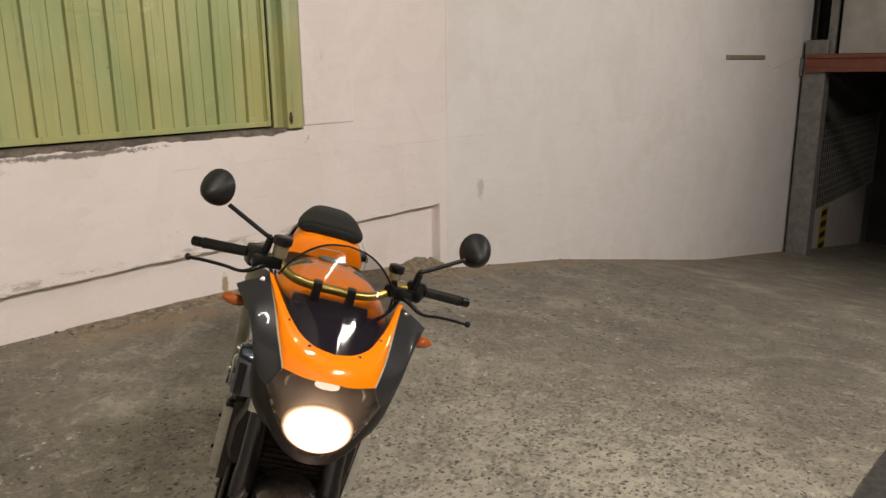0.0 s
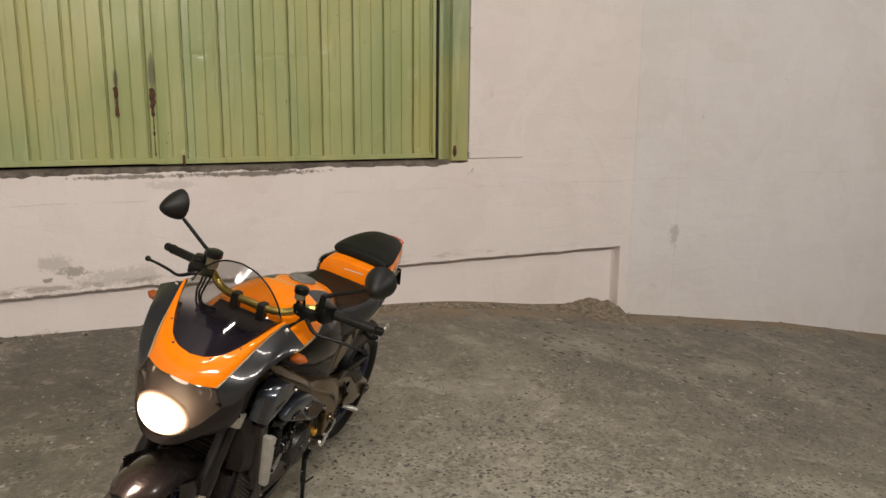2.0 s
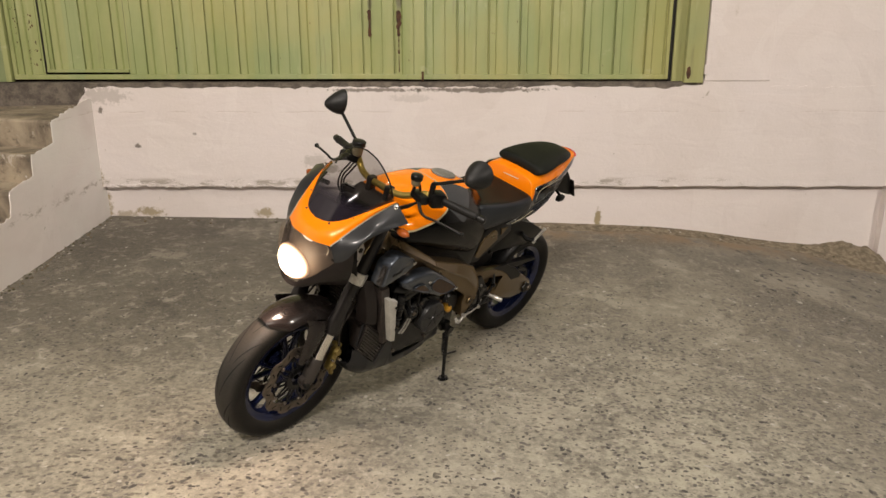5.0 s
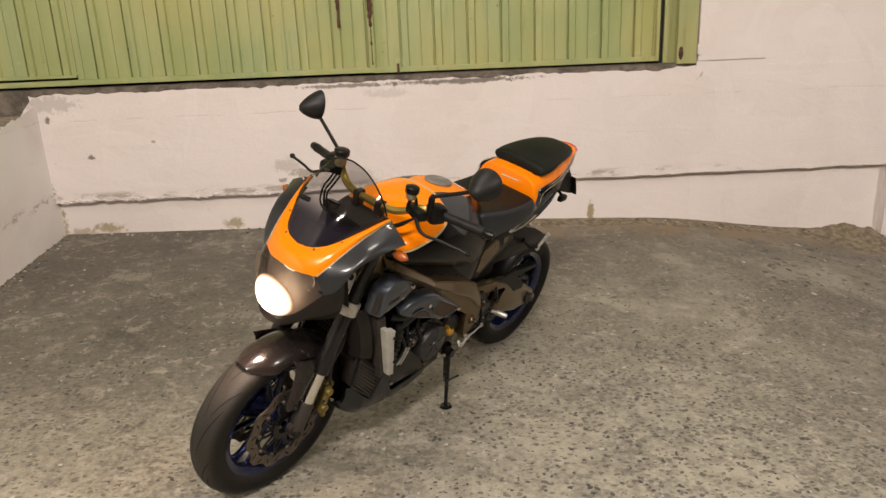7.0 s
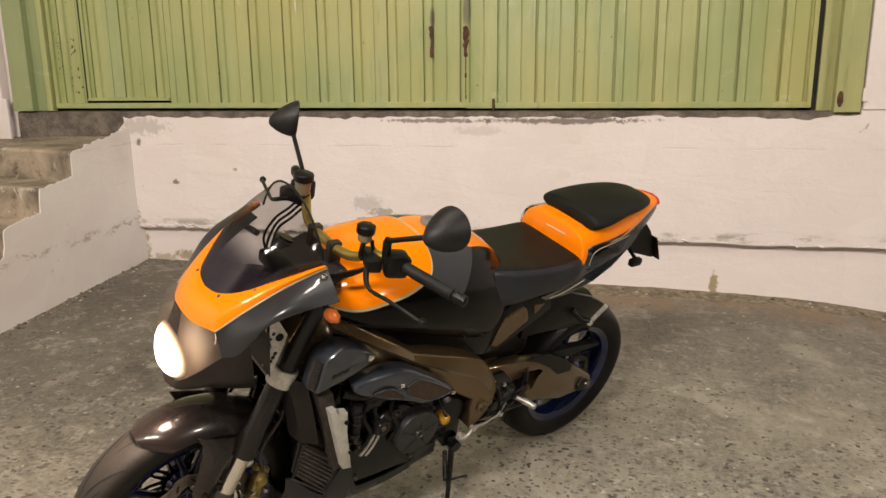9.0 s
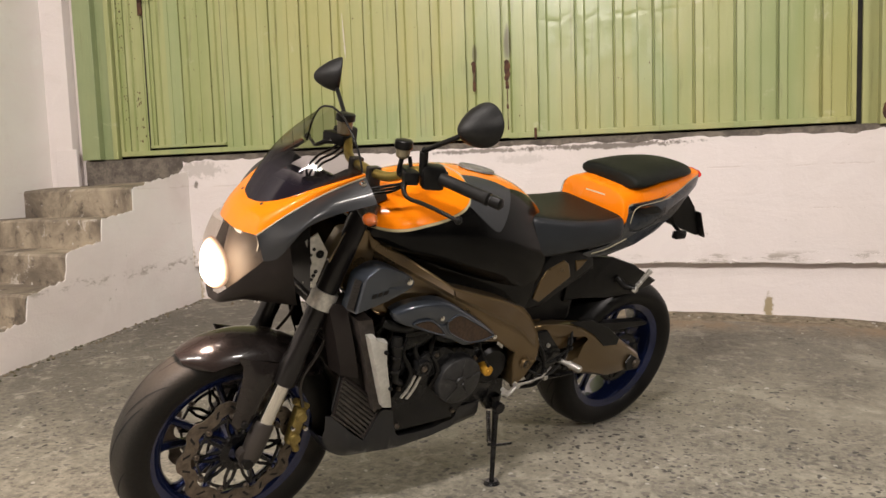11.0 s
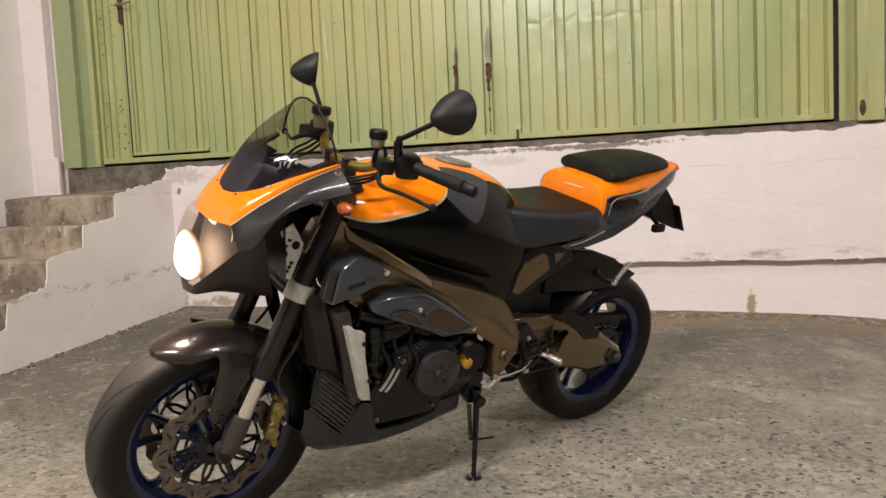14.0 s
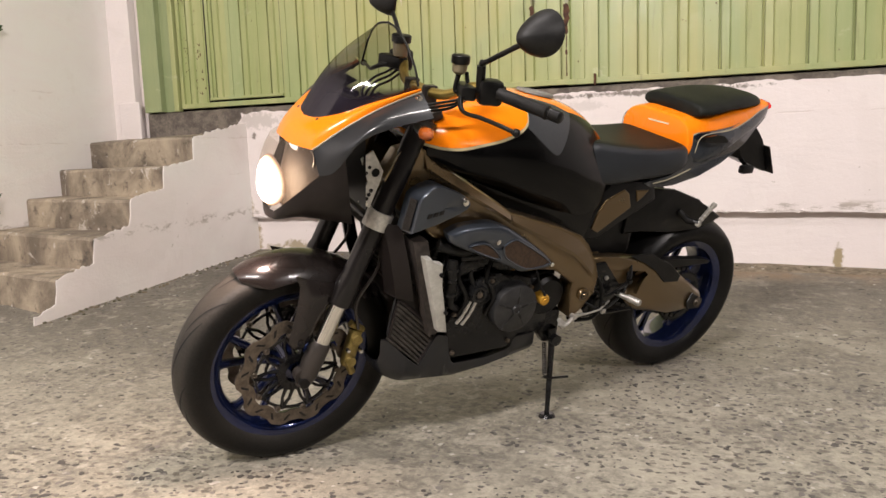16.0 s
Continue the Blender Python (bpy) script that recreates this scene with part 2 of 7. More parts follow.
    relief = n.math("SUBTRACT", n.math("ADD", grain, n.math("MULTIPLY", patch, 0.6)), n.math("MULTIPLY", stone, 0.55))
    gloss = n.math("SUBTRACT", 0.80, n.math("MULTIPLY", stone, 0.28))
    return n.surface(base, gloss, 0.0, n.bump(relief, 0.5, 0.008))


def step_concrete():
    n = Nodes("step_concrete")
    a, b, c = n.noise(2.2, 6, 0.65, warp=0.5), n.noise(14, 6, 0.7), n.noise(80, 4)
    colour = n.mix(n.ramp(a, 0.36, 0.66), (0.160, 0.130, 0.098), (0.46, 0.385, 0.285))
    colour = n.mix(n.math("MULTIPLY", n.ramp(b, 0.54, 0.70), 0.75), colour, (0.06, 0.048, 0.040))
    flake = n.ramp(n.noise(6.5, 8, 0.75, warp=0.6), 0.60, 0.63)
    colour = n.mix(n.math("MULTIPLY", flake, 0.75), colour, (0.60, 0.55, 0.49))
    spots = n.cells(19.0)
    white = n.math("MULTIPLY", n.ramp(n.axes(spots.outputs["Color"])[1], 0.90, 0.93), n.ramp(spots.outputs["Distance"], 0.22, 0.10))
    colour = n.mix(white, colour, (0.62, 0.58, 0.53))
    return n.surface(colour, 0.82, 0.0, n.bump(n.math("ADD", b, n.math("MULTIPLY", c, 0.3)), 0.6, 0.012))


def green_metal(name="green_metal", base=(0.30, 0.345, 0.135), second=(0.39, 0.41, 0.185)):
    n = Nodes(name)
    x, y, z = n.axes()
    streak = n.noise(1.0, 5, 0.6, coord=n.scaled((9.0, 9.0, 0.55)))
    cloud, fine = n.noise(1.4, 5, warp=0.4), n.noise(90, 3)
    colour = n.mix(n.ramp(n.math("ADD", n.math("MULTIPLY", streak, 0.55), n.math("MULTIPLY", cloud, 0.45)), 0.36, 0.64), base, second)
    # each folded sheet has aged to a tone of its own
    step = n.math("FRACT", n.math("MULTIPLY", n.math("SINE", n.math("MULTIPLY", n.math("FLOOR", n.math("DIVIDE", n.math("SUBTRACT", x, 0.027), 0.1103)), 12.9898)), 437.58))
    colour = n.mix(n.math("MULTIPLY", n.ramp(step, 0.45, 0.95), 0.36), colour, (0.27, 0.36, 0.19))
    warm = n.noise(0.7, 4, 0.6, warp=0.5)
    colour = n.mix(n.math("MULTIPLY", n.ramp(warm, 0.44, 0.64), 0.55), colour, (0.43, 0.395, 0.150))
    pale = n.noise(1.0, 6, 0.7, coord=n.scaled((14.0, 14.0, 0.9)))
    colour = n.mix(n.math("MULTIPLY", n.ramp(pale, 0.57, 0.72), 0.45), colour, (0.52, 0.53, 0.30))
    scuff = n.math("MULTIPLY", n.ramp(n.noise(3.2, 7, 0.72, warp=0.8), 0.61, 0.70), 0.5)
    colour = n.mix(scuff, colour, (0.54, 0.54, 0.34))
    dirt = n.math("MULTIPLY", n.ramp(n.noise(1.0, 6, 0.7, coord=n.scaled((22, 22, 2.0))), 0.56, 0.72), 0.45)
    colour = n.mix(dirt, colour, (0.17, 0.165, 0.075))
    speck = n.ramp(n.noise(75.0, 3, 0.6), 0.71, 0.74)
    colour = n.mix(n.math("MULTIPLY", speck, 0.5), colour, (0.20, 0.19, 0.10))
    chip = n.ramp(n.noise(21.0, 5, 0.62, coord=n.scaled((1.5, 1.5, 0.6))), 0.745, 0.765)
    colour = n.mix(chip, colour, (0.075, 0.045, 0.025))
    # dark rubbed smudges above the grips
    for px, pz, hw, hh in ((0.970, 1.650, 0.020, 0.075), (1.174, 1.690, 0.026, 0.125), (0.966, 1.51, 0.016, 0.07)):
        dx, dz = n.math("DIVIDE", n.math("SUBTRACT", x, px), hw), n.math("DIVIDE", n.math("SUBTRACT", z, pz), hh)
        far = n.math("ADD", n.math("MULTIPLY", dx, dx), n.math("MULTIPLY", dz, dz))
        far = n.math("ADD", far, n.math("MULTIPLY", n.math("SUBTRACT", pale, 0.5), 2.2))
        colour = n.mix(n.math("MULTIPLY", n.ramp(far, 1.0, 0.1), 0.8), colour, (0.085, 0.070, 0.040))
    gloss = n.math("ADD", 0.26, n.math("MULTIPLY", cloud, 0.22))
    return n.surface(colour, gloss, 0.0, n.bump(n.math("ADD", n.noise(4.0, 4), n.math("MULTIPLY", fine, 0.15)), 0.55, 0.008), Specular_IOR_Level=0.6)


WALL = wall_paint()
WALL_GREY = wall_paint("wall_paint_grey", (0.80, 0.78, 0.74), ())
WALL_COOL = wall_paint("wall_paint_cool", (0.76, 0.70, 0.685), STAINS, (0.955, 1.0, 1.015))
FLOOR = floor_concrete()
STEP = step_concrete()
SILL = worn("sill_concrete", (0.085, 0.072, 0.060), (0.20, 0.17, 0.14), 0.85, scale=14, bump=0.9, fine=60)
GREEN = green_metal()
GREEN_POST = green_metal("green_post", (0.235, 0.290, 0.140), (0.300, 0.345, 0.175))
RUST = worn("rust", (0.045, 0.020, 0.012), (0.12, 0.055, 0.025), 0.85, scale=40, bump=0.8)
DARK_GAP = worn("dark_gap", (0.008, 0.008, 0.007), (0.02, 0.018, 0.015), 0.9)
ASPHALT = worn("asphalt", (0.030, 0.028, 0.027), (0.065, 0.060, 0.055), 0.9, scale=30, bump=0.9, fine=180)
# near black so that added closing surfaces give back little light
PLAIN_DARK = worn("plain_dark", (0.026, 0.024, 0.021), (0.042, 0.038, 0.034), 0.9, scale=3)
DIRT = worn("dirt", (0.13, 0.105, 0.072), (0.30, 0.25, 0.175), 0.95, scale=25, bump=1.0, fine=140)
STEEL_GREY = worn("steel_grey", (0.16, 0.155, 0.14), (0.24, 0.23, 0.21), 0.55, 0.2)
RED_PAINT = worn("red_paint", (0.205, 0.062, 0.032), (0.155, 0.045, 0.026), 0.5)


# ---- mesh helpers ----
def link(name, bm, material, parent=None, label="", smooth=None):
    """One mesh object from a bmesh; smooth: degrees under which edges are shaded smooth."""
    mesh = bpy.data.meshes.new(name)
    bmesh.ops.recalc_face_normals(bm, faces=bm.faces)
    if smooth is not None:
        for face in bm.faces:
            face.smooth = True
        for edge in bm.edges:
            edge.smooth = len(edge.link_faces) == 2 and edge.calc_face_angle(0) < radians(smooth)
    bm.to_mesh(mesh)
    bm.free()
    for m in material if isinstance(material, (list, tuple)) else (material,):
        mesh.materials.append(m)
    ob = new(name, mesh)
    if parent:
        ob.parent = parent
    if label:
        tagged(ob, label)
    return ob


part = link


def box(bm, x0, x1, y0, y1, z0, z1, bevel=0.0, m=None):
    made = bmesh.ops.create_cube(bm, size=1.0)["verts"]
    t = Matrix.Translation(((x0 + x1) / 2, (y0 + y1) / 2, (z0 + z1) / 2)) @ Matrix.Diagonal((x1 - x0, y1 - y0, z1 - z0, 1))
    bmesh.ops.transform(bm, matrix=(m or Matrix()) @ t, verts=made)
    if bevel:
        edges = list({e for v in made for e in v.link_edges})
        bmesh.ops.bevel(bm, geom=edges, offset=bevel, segments=2, affect="EDGES", profile=0.5)
    return bm


def boxes(*rows, bevel=0.0):
    bm = bmesh.new()
    for row in rows:
        box(bm, *row, bevel=bevel)
    return bm


def sheet(bm, rows, closed=False):
    """Faces between rows of points of equal length; closed joins the ends of each row."""
    made = [[bm.verts.new(p) for p in row] for row in rows]
    for a, b in zip(made, made[1:]):
        n = len(a)
        for i in range(n if closed else n - 1):
            j = (i + 1) % n
            bm.faces.new((a[i], a[j], b[j], b[i]))
    return made


def loft(rows, caps=True):
    bm = bmesh.new()
    made = sheet(bm, rows, True)
    if caps:
        bm.faces.new(made[0][::-1])
        bm.faces.new(made[-1])
    return bm


def curve(points, n=8):
    """A smooth line through the points (Catmull-Rom), n steps a stretch."""
    p = [Vector(q) for q in points]
    p = [2 * p[0] - p[1], *p, 2 * p[-1] - p[-2]]
    out = []
    for a, b, c, d in zip(p, p[1:], p[2:], p[3:]):
        for i in range(n):
            t = i / n
            out.append(0.5 * (2 * b + (c - a) * t + (2 * a - 5 * b + 4 * c - d) * t * t + (3 * b - a - 3 * c + d) * t**3))
    return out + [p[-2]]


def tube(bm, points, radius, sides=10, smooth_steps=0, caps=True):
    """A round bar along points; radius: one number or one a point."""
    pts = curve(points, smooth_steps) if smooth_steps else [Vector(q) for q in points]
    radii = radius if isinstance(radius, (list, tuple)) else [radius] * len(pts)
    rows, side = [], None
    for i, p in enumerate(pts):
        ahead = (pts[min(i + 1, len(pts) - 1)] - pts[max(i - 1, 0)]).normalized()
        if side is None:
            side = ahead.cross(Vector((0, 0, 1)) if abs(ahead.z) < 0.9 else Vector((1, 0, 0))).normalized()
        side = (side - ahead * side.dot(ahead)).normalized()
        up = ahead.cross(side)
        rows.append([p + radii[i] * (math.cos(a) * side + math.sin(a) * up) for a in (2 * math.pi * k / sides for k in range(sides))])
    made = sheet(bm, rows, True)
    if caps:
        bm.faces.new(made[0][::-1])
        bm.faces.new(made[-1])
    return bm


def lathe(bm, profile, steps=48, centre=(0, 0, 0), closed=False):
    """A ring about the y axis from (radius, y) rows."""
    cx, cy, cz = centre
    rows = []
    for k in range(steps):
        a = 2 * math.pi * k / steps
        rows.append([(cx + r * math.cos(a), cy + y, cz + r * math.sin(a)) for r, y in profile])
    made = [[bm.verts.new(p) for p in row] for row in rows]
    n = len(profile)
    for k in range(steps):
        a, b = made[k], made[(k + 1) % steps]
        for i in range(n if closed else n - 1):
            j = (i + 1) % n
            bm.faces.new((a[i], a[j], b[j], b[i]))
    return bm


def plate(bm, outline, y0, y1, bevel=0.0, plane="xz"):
    """An outline of (x, z) pushed from y0 to y1."""
    def at(p, y):
        return (p[0], y, p[1]) if plane == "xz" else (p[0], p[1], y) if plane == "xy" else (y, p[0], p[1])
    a = [bm.verts.new(at(p, y0)) for p in outline]
    b = [bm.verts.new(at(p, y1)) for p in outline]
    faces = [bm.faces.new(a[::-1]), bm.faces.new(b)]
    n = len(a)
    for i in range(n):
        faces.append(bm.faces.new((a[i], a[(i + 1) % n], b[(i + 1) % n], b[i])))
    if bevel:
        edges = list({e for f in faces[:2] for e in f.edges})
        bmesh.ops.bevel(bm, geom=edges, offset=bevel, segments=2, affect="EDGES", profile=0.5)
    return bm


def ragged(v, scale, amount, seed=0.0):
    return amount * noise.noise(Vector((v * scale, seed, seed * 1.7)))


# ---- ground ----
def ground_height(x, y):
    """A yard floor that is nearly level by the door and falls away as a ramp."""
    u, v = max(min(x, 21.5), -2.3) / 1.055, max(min(y, 4.5), -1.0) / 1.055
    fall = 0.22 * math.log1p(math.exp((u - 3.0) / 0.22))
    dip = 0.0140 * math.exp(-((x - 0.836) ** 2 + (y - 1.56) ** 2) / 0.20)
    ramp = 0.045 * (max(6.7, min(10.8, x)) - 6.7)
    fill = 0.075 * max(0.0, min(y, 4.5) - 4.25) * max(0.0, min(1.0, (4.9 - x) / 0.2))
    return fill - ramp - dip + 1.055 * (-0.019 - 0.1389 * fall + 0.0511 * max(0.0, v - 2.0) - 0.0194 * u)


def floor_level(x, y):
    return ground_height(x, y) + 0.004 * noise.noise(Vector((x * 1.6, y * 1.6, 0))) + 0.0015 * noise.noise(Vector((x * 9, y * 9, 3)))


bm = bmesh.new()
xs = [-2.3 + 0.06 * i for i in range(145)] + [6.4 + 0.35 * i for i in range(1, 45)]
ys = [-6.6 + 0.4 * i for i in range(16)] + [-0.2 + 0.06 * i for i in range(79)]
sheet(bm, [[(x, y, floor_level(x, y)) for x in xs] for y in ys])
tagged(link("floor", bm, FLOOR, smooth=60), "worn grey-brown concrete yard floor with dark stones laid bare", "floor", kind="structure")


def floor_stones():
    """Flat dark stones laid bare in the floor, dense in worn patches, with larger pits near the ramp."""
    rng = random.Random(11)
    verts, faces = [], []

    def stone(x, y, size, long, lift):
        turn, n = rng.uniform(0, math.pi), rng.choice((5, 6, 7))
        c, s = math.cos(turn), math.sin(turn)
        ring_a = []
        for k in range(n):
            ang = 2 * math.pi * (k + rng.uniform(-0.3, 0.3)) / n
            r = size * rng.uniform(0.60, 1.2)
            u, v = r * long * math.cos(ang), r * math.sin(ang)
            ring_a.append((x + u * c - v * s, y + u * s + v * c))
        first = len(verts)
        for px, py in ring_a:
            verts.append((px, py, floor_level(px, py) + 0.0004))
        for px, py in ring_a:
            verts.append((x + (px - x) * 0.75, y + (py - y) * 0.75, floor_level(px, py) + lift))
        for k in range(n):
            j = (k + 1) % n
            faces.append((first + k, first + j, first + n + j, first + n + k))
        faces.append(tuple(first + n + k for k in range(n)))

    made = 0
    while made < 17000:
        x, y = rng.uniform(-1.9, 7.5), rng.uniform(-0.3, 4.2)
        worn_patch = noise.noise(Vector((x * 0.75, y * 0.95, 4.0))) + 0.45 * noise.noise(Vector((x * 2.3, y * 2.6, 1.0)))
        bare = 0.16 + 1.1 * max(0.0, worn_patch + 0.28) + (0.45 if 1.3 < x < 4.4 and y < 2.5 else 0.0)
        if y > 3.3:
            bare *= 0.45
        if rng.random() > bare:
            continue
        stone(x, y, rng.choice((0.0026, 0.0034, 0.0044, 0.0054, 0.0064, 0.0078, 0.0095)), rng.uniform(1.0, 1.75), 0.0016)
        made += 1
    for k in range(520):
        x, y = rng.uniform(3.3, 7.4), rng.uniform(2.3, 4.15)
        if noise.noise(Vector((x * 1.3, y * 1.3, 8.0))) < -0.12:
            continue
        stone(x, y, rng.uniform(0.008, 0.021), rng.uniform(1.2, 1.9), 0.0030)
    mesh = bpy.data.meshes.new("floor_stones")
    mesh.from_pydata(verts, [], faces)
    n = Nodes("bare_stone")
    pick = n.add("ShaderNodeNewGeometry").outputs["Random Per Island"]
    tone = n.mix(n.ramp(pick, 0.0, 1.0), (0.036, 0.035, 0.034), (0.20, 0.185, 0.165))
    tone = n.mix(n.ramp(pick, 0.935, 0.945), tone, (0.52, 0.49, 0.43))
    mesh.materials.append(n.surface(n.mix(n.math("MULTIPLY", n.noise(150, 3), 0.4), tone, (0.14, 0.12, 0.10)), 0.62, 0.0, n.bump(n.noise(220, 2), 0.3, 0.001)))
    tagged(new("floor_stones", mesh), "small dark angular stones bare in the worn concrete", "stones", kind="stuff")


floor_stones()

bm = bmesh.new()
xs = [2.72 + 0.3 * i for i in range(30)]
sheet(bm, [[(x, y, ground_height(x, y) + h) for x in xs] for y, h in ((-3.0, 0.016), (0.615, 0.016), (0.62, -0.02))])
tagged(link("road", bm, ASPHALT), "dark asphalt strip beside the concrete floor", "asphalt", kind="structure")

# ---- the long wall ----
WY, RECESS = 4.325, 4.390


def wall_slab(name, x0, x1, z0, z1, y, top=0.0, foot=0.0, label="", step=0.03, thick=0.25, material=WALL, seed=1.0, left=0.0):
    """A painted wall face with a ragged upper or lower edge, and thickness."""
    n = max(2, int((x1 - x0) / step))
    xs = [x0 + (x1 - x0) * i / n for i in range(n + 1)]
    m = 24 if left else 4
    bm = bmesh.new()
    rows = []
    for j in range(m + 1):
        row = []
        for x in xs:
            lo = z0(x) if callable(z0) else z0
            z = lo + (z1 - lo) * j / m
            if j == m and top:
                z += ragged(x, 3.0, top, seed) + ragged(x, 14.0, top * 0.8, seed) + ragged(x, 45.0, top * 0.4, seed)
            if j == 0 and foot:
                z += ragged(x, 4.0, foot, seed + 9) + ragged(x, 19.0, foot * 0.7, seed + 9)
            push = 0.0
            if left and x < x0 + 0.16:
                push = (1 - (x - x0) / 0.16) * (left * max(0.0, (z - 0.93) / 0.15) + (0.0 if z < 0.92 else ragged(z, 40.0, 0.035, seed)))
            row.append((x + push, y + 0.003 * noise.noise(Vector((x * 2.0, z * 2.0, seed))), z))
        rows.append(row)
    front = [(p[0], y + thick, p[2]) for p in rows[0]]
    back = [(p[0], y + thick, p[2]) for p in rows[-1]]
    sheet(bm, [front, *rows, back])
    return tagged(link(name, bm, material, smooth=40), label, "wall", kind="structure")


def wall_flat(name, label, *rows, bevel=0.004, material=WALL):
    return tagged(link(name, boxes(*rows, bevel=bevel), material), label, "wall", kind="structure")


# under the door: a proud band with a broken lower edge over a set-back foot
wall_slab("wall_north_1", -1.140, 4.755, 0.364, 1.078, WY, 0.016, 0.009, "white-painted concrete wall band with a ragged edge under the door", seed=2.0, left=0.07, thick=0.28)
wall_slab("wall_north_2", -1.12, 4.80, lambda x: ground_height(x, RECESS) - 0.1, 0.46, RECESS, label="white-painted set-back foot of the wall, stained near the floor", seed=4.0, thick=0.15)
wall_flat("wall_north_3", "white-painted wall beside the green door", (3.79, 4.85, WY + 0.004, 4.60, 1.06, 5.2), bevel=0)
wall_flat("wall_north_4", "white plaster patch with a clean edge beside the door post", (3.325, 3.785, WY - 0.012, 4.60, 1.121, 5.2), bevel=0.006)
wall_flat("wall_north_5", "white-painted pillar with fine horizontal cracks", (4.850, 5.328, WY + 0.002, 4.62, -1.0, 5.2), bevel=0.0008, material=WALL_COOL)
wall_flat("wall_north_6", "long white-painted wall along the falling ramp", (5.328, 14.9, WY + 0.004, 4.62, -3.2, 5.2), material=WALL_COOL)
wall_flat("wall_north_7", "plain painted wall over the door", (-1.85, 3.33, WY, 4.60, 4.30, 5.2))
wall_flat("wall_north_10", "narrow white wall strip under the plaster patch", (3.322, 3.80, WY - 0.0005, 4.6, 1.05, 1.130), bevel=0)
tagged(link("wall_joint", boxes((4.752, 4.850, WY + 0.003, 4.6, -0.4, 1.06)), WALL), "narrow white joint between wall band and pillar", "wall", kind="structure")

# dark sill under the door
bm = bmesh.new()
n = 150
rows = []
for z, y in ((0.86, WY + 0.014), (1.00, WY + 0.012), (1.108, WY + 0.012), (1.116, WY + 0.03), (1.116, 4.62)):
    rows.append([(-1.86 + 5.18 * i / n, y + ragged(i * 0.035, 9, 0.004, z), z + ragged(i * 0.035, 12, 0.004, 3)) for i in range(n + 1)])
sheet(bm, rows)
tagged(link("door_sill", bm, SILL, smooth=50), "dark bare concrete sill under the green door", "sill", kind="structure")
tagged(link("door_back", boxes((-1.9, 3.34, 4.60, 4.64, 1.0, 5.2)), DARK_GAP), "dark backing behind the door", "wall", kind="structure")

# ---- stairs ----
SX, LX = -1.035, -2.14
TREADS = [(4.60, 3.735, 0.915), (3.735, 3.45, 0.735), (3.45, 3.165, 0.560), (3.165, 2.87, 0.385), (2.87, 2.605, 0.215)]


def stairs():
    thing = tagged(new("stairs"), "worn bare concrete steps with a white-painted side", "stairs", kind="structure")
    skew = 0.31
    for n, (back, front, z) in enumerate(TREADS):
        bm = bmesh.new()
        rows = []
        k = 26
        for dy, dz in ((0.0, -0.30), (0.0, -0.014), (0.012, 0.0), (back - front + 0.30, 0.090 if n == 0 else 0.004)):
            row = []
            for i in range(k + 1):
                f = i / k
                x = SX - 0.006 + (LX - SX + 0.006) * f
                wear = 0.010 * noise.noise(Vector((x * 7, z * 9, n))) + 0.006 * noise.noise(Vector((x * 25, z * 9, n)))
                row.append((x, front + skew * f + dy + wear, z + dz + (wear * 0.6 if dz > -0.1 else 0)))
            rows.append(row)
        sheet(bm, rows)
        link("step", bm, STEP, thing, smooth=35)
    # the painted side: its upper edge follows the steps unevenly
    line = [(4.40, 1.01), (4.21, 0.995), (4.02, 0.962), (3.86, 0.935), (3.735, 0.905), (3.728, 0.775), (3.60, 0.755), (3.455, 0.728), (3.437, 0.607),
            (3.30, 0.600), (3.168, 0.578), (3.150, 0.425), (3.02, 0.410), (2.872, 0.378), (2.857, 0.258), (2.74, 0.240), (2.612, 0.216), (2.596, 0.09), (2.45, 0.05)]
    fine = []
    for (y0, z0), (y1, z1) in zip(line, line[1:]):
        for i in range(12):
            f = i / 12
            y, z = y0 + (y1 - y0) * f, z0 + (z1 - z0) * f
            fine.append((y + ragged(z + y, 21, 0.012, 5) + ragged(z - y, 70, 0.006, 2), z + ragged(y + z, 23, 0.014, 8) + ragged(y - z, 75, 0.008, 3)))
    bm = bmesh.new()
    steady = fine[:1]
    for y, z in fine[1:]:
        steady.append((min(y, steady[-1][0] - 0.0004), z))
    outline = [*steady, (2.44, -0.2), (4.40, -0.2)]
    plate(bm, outline, SX - 0.007, SX, plane="yz")
    link("stair_side", bm, WALL_GREY, thing, "white-painted stair side with ragged edges")


stairs()
wall_flat("wall_west", "grey-white painted side wall beside the stairs", (LX - 0.25, LX, -6.6, WY, -0.4, 5.2), material=WALL_GREY)
wall_flat("wall_north_8", "narrow white wall strip beside the green door post", (LX, -1.945, WY - 0.01, 4.6, 0.85, 5.2), (-1.945, -1.86, WY + 0.06, 4.6, 0.85, 5.2), bevel=0.003)
wall_flat("wall_north_9", "white plaster thickening at the foot of the wall strip", (LX + 0.06, -1.90, WY - 0.03, WY, 0.90, 1.20), bevel=0.008)
# added closing surfaces; the south one and the lid stay out of view
wall_flat("closing_south", "dark wall out of view, added to close the yard", (-2.4, 21.5, -6.9, -6.6, -3.8, 5.2), material=PLAIN_DARK)
# stands in for the dark opening beyond the ramp
wall_flat("closing_east", "dark closing sheet in place of the unlit opening past the ramp", (21.5, 21.8, -6.9, 4.7, -3.8, 5.2), material=PLAIN_DARK)
tagged(link("ceiling", boxes((-2.4, 21.8, -6.9, 4.7, 5.2, 5.35)), PLAIN_DARK), "dark lid out of view, added to close the yard overhead", "ceiling", kind="structure")


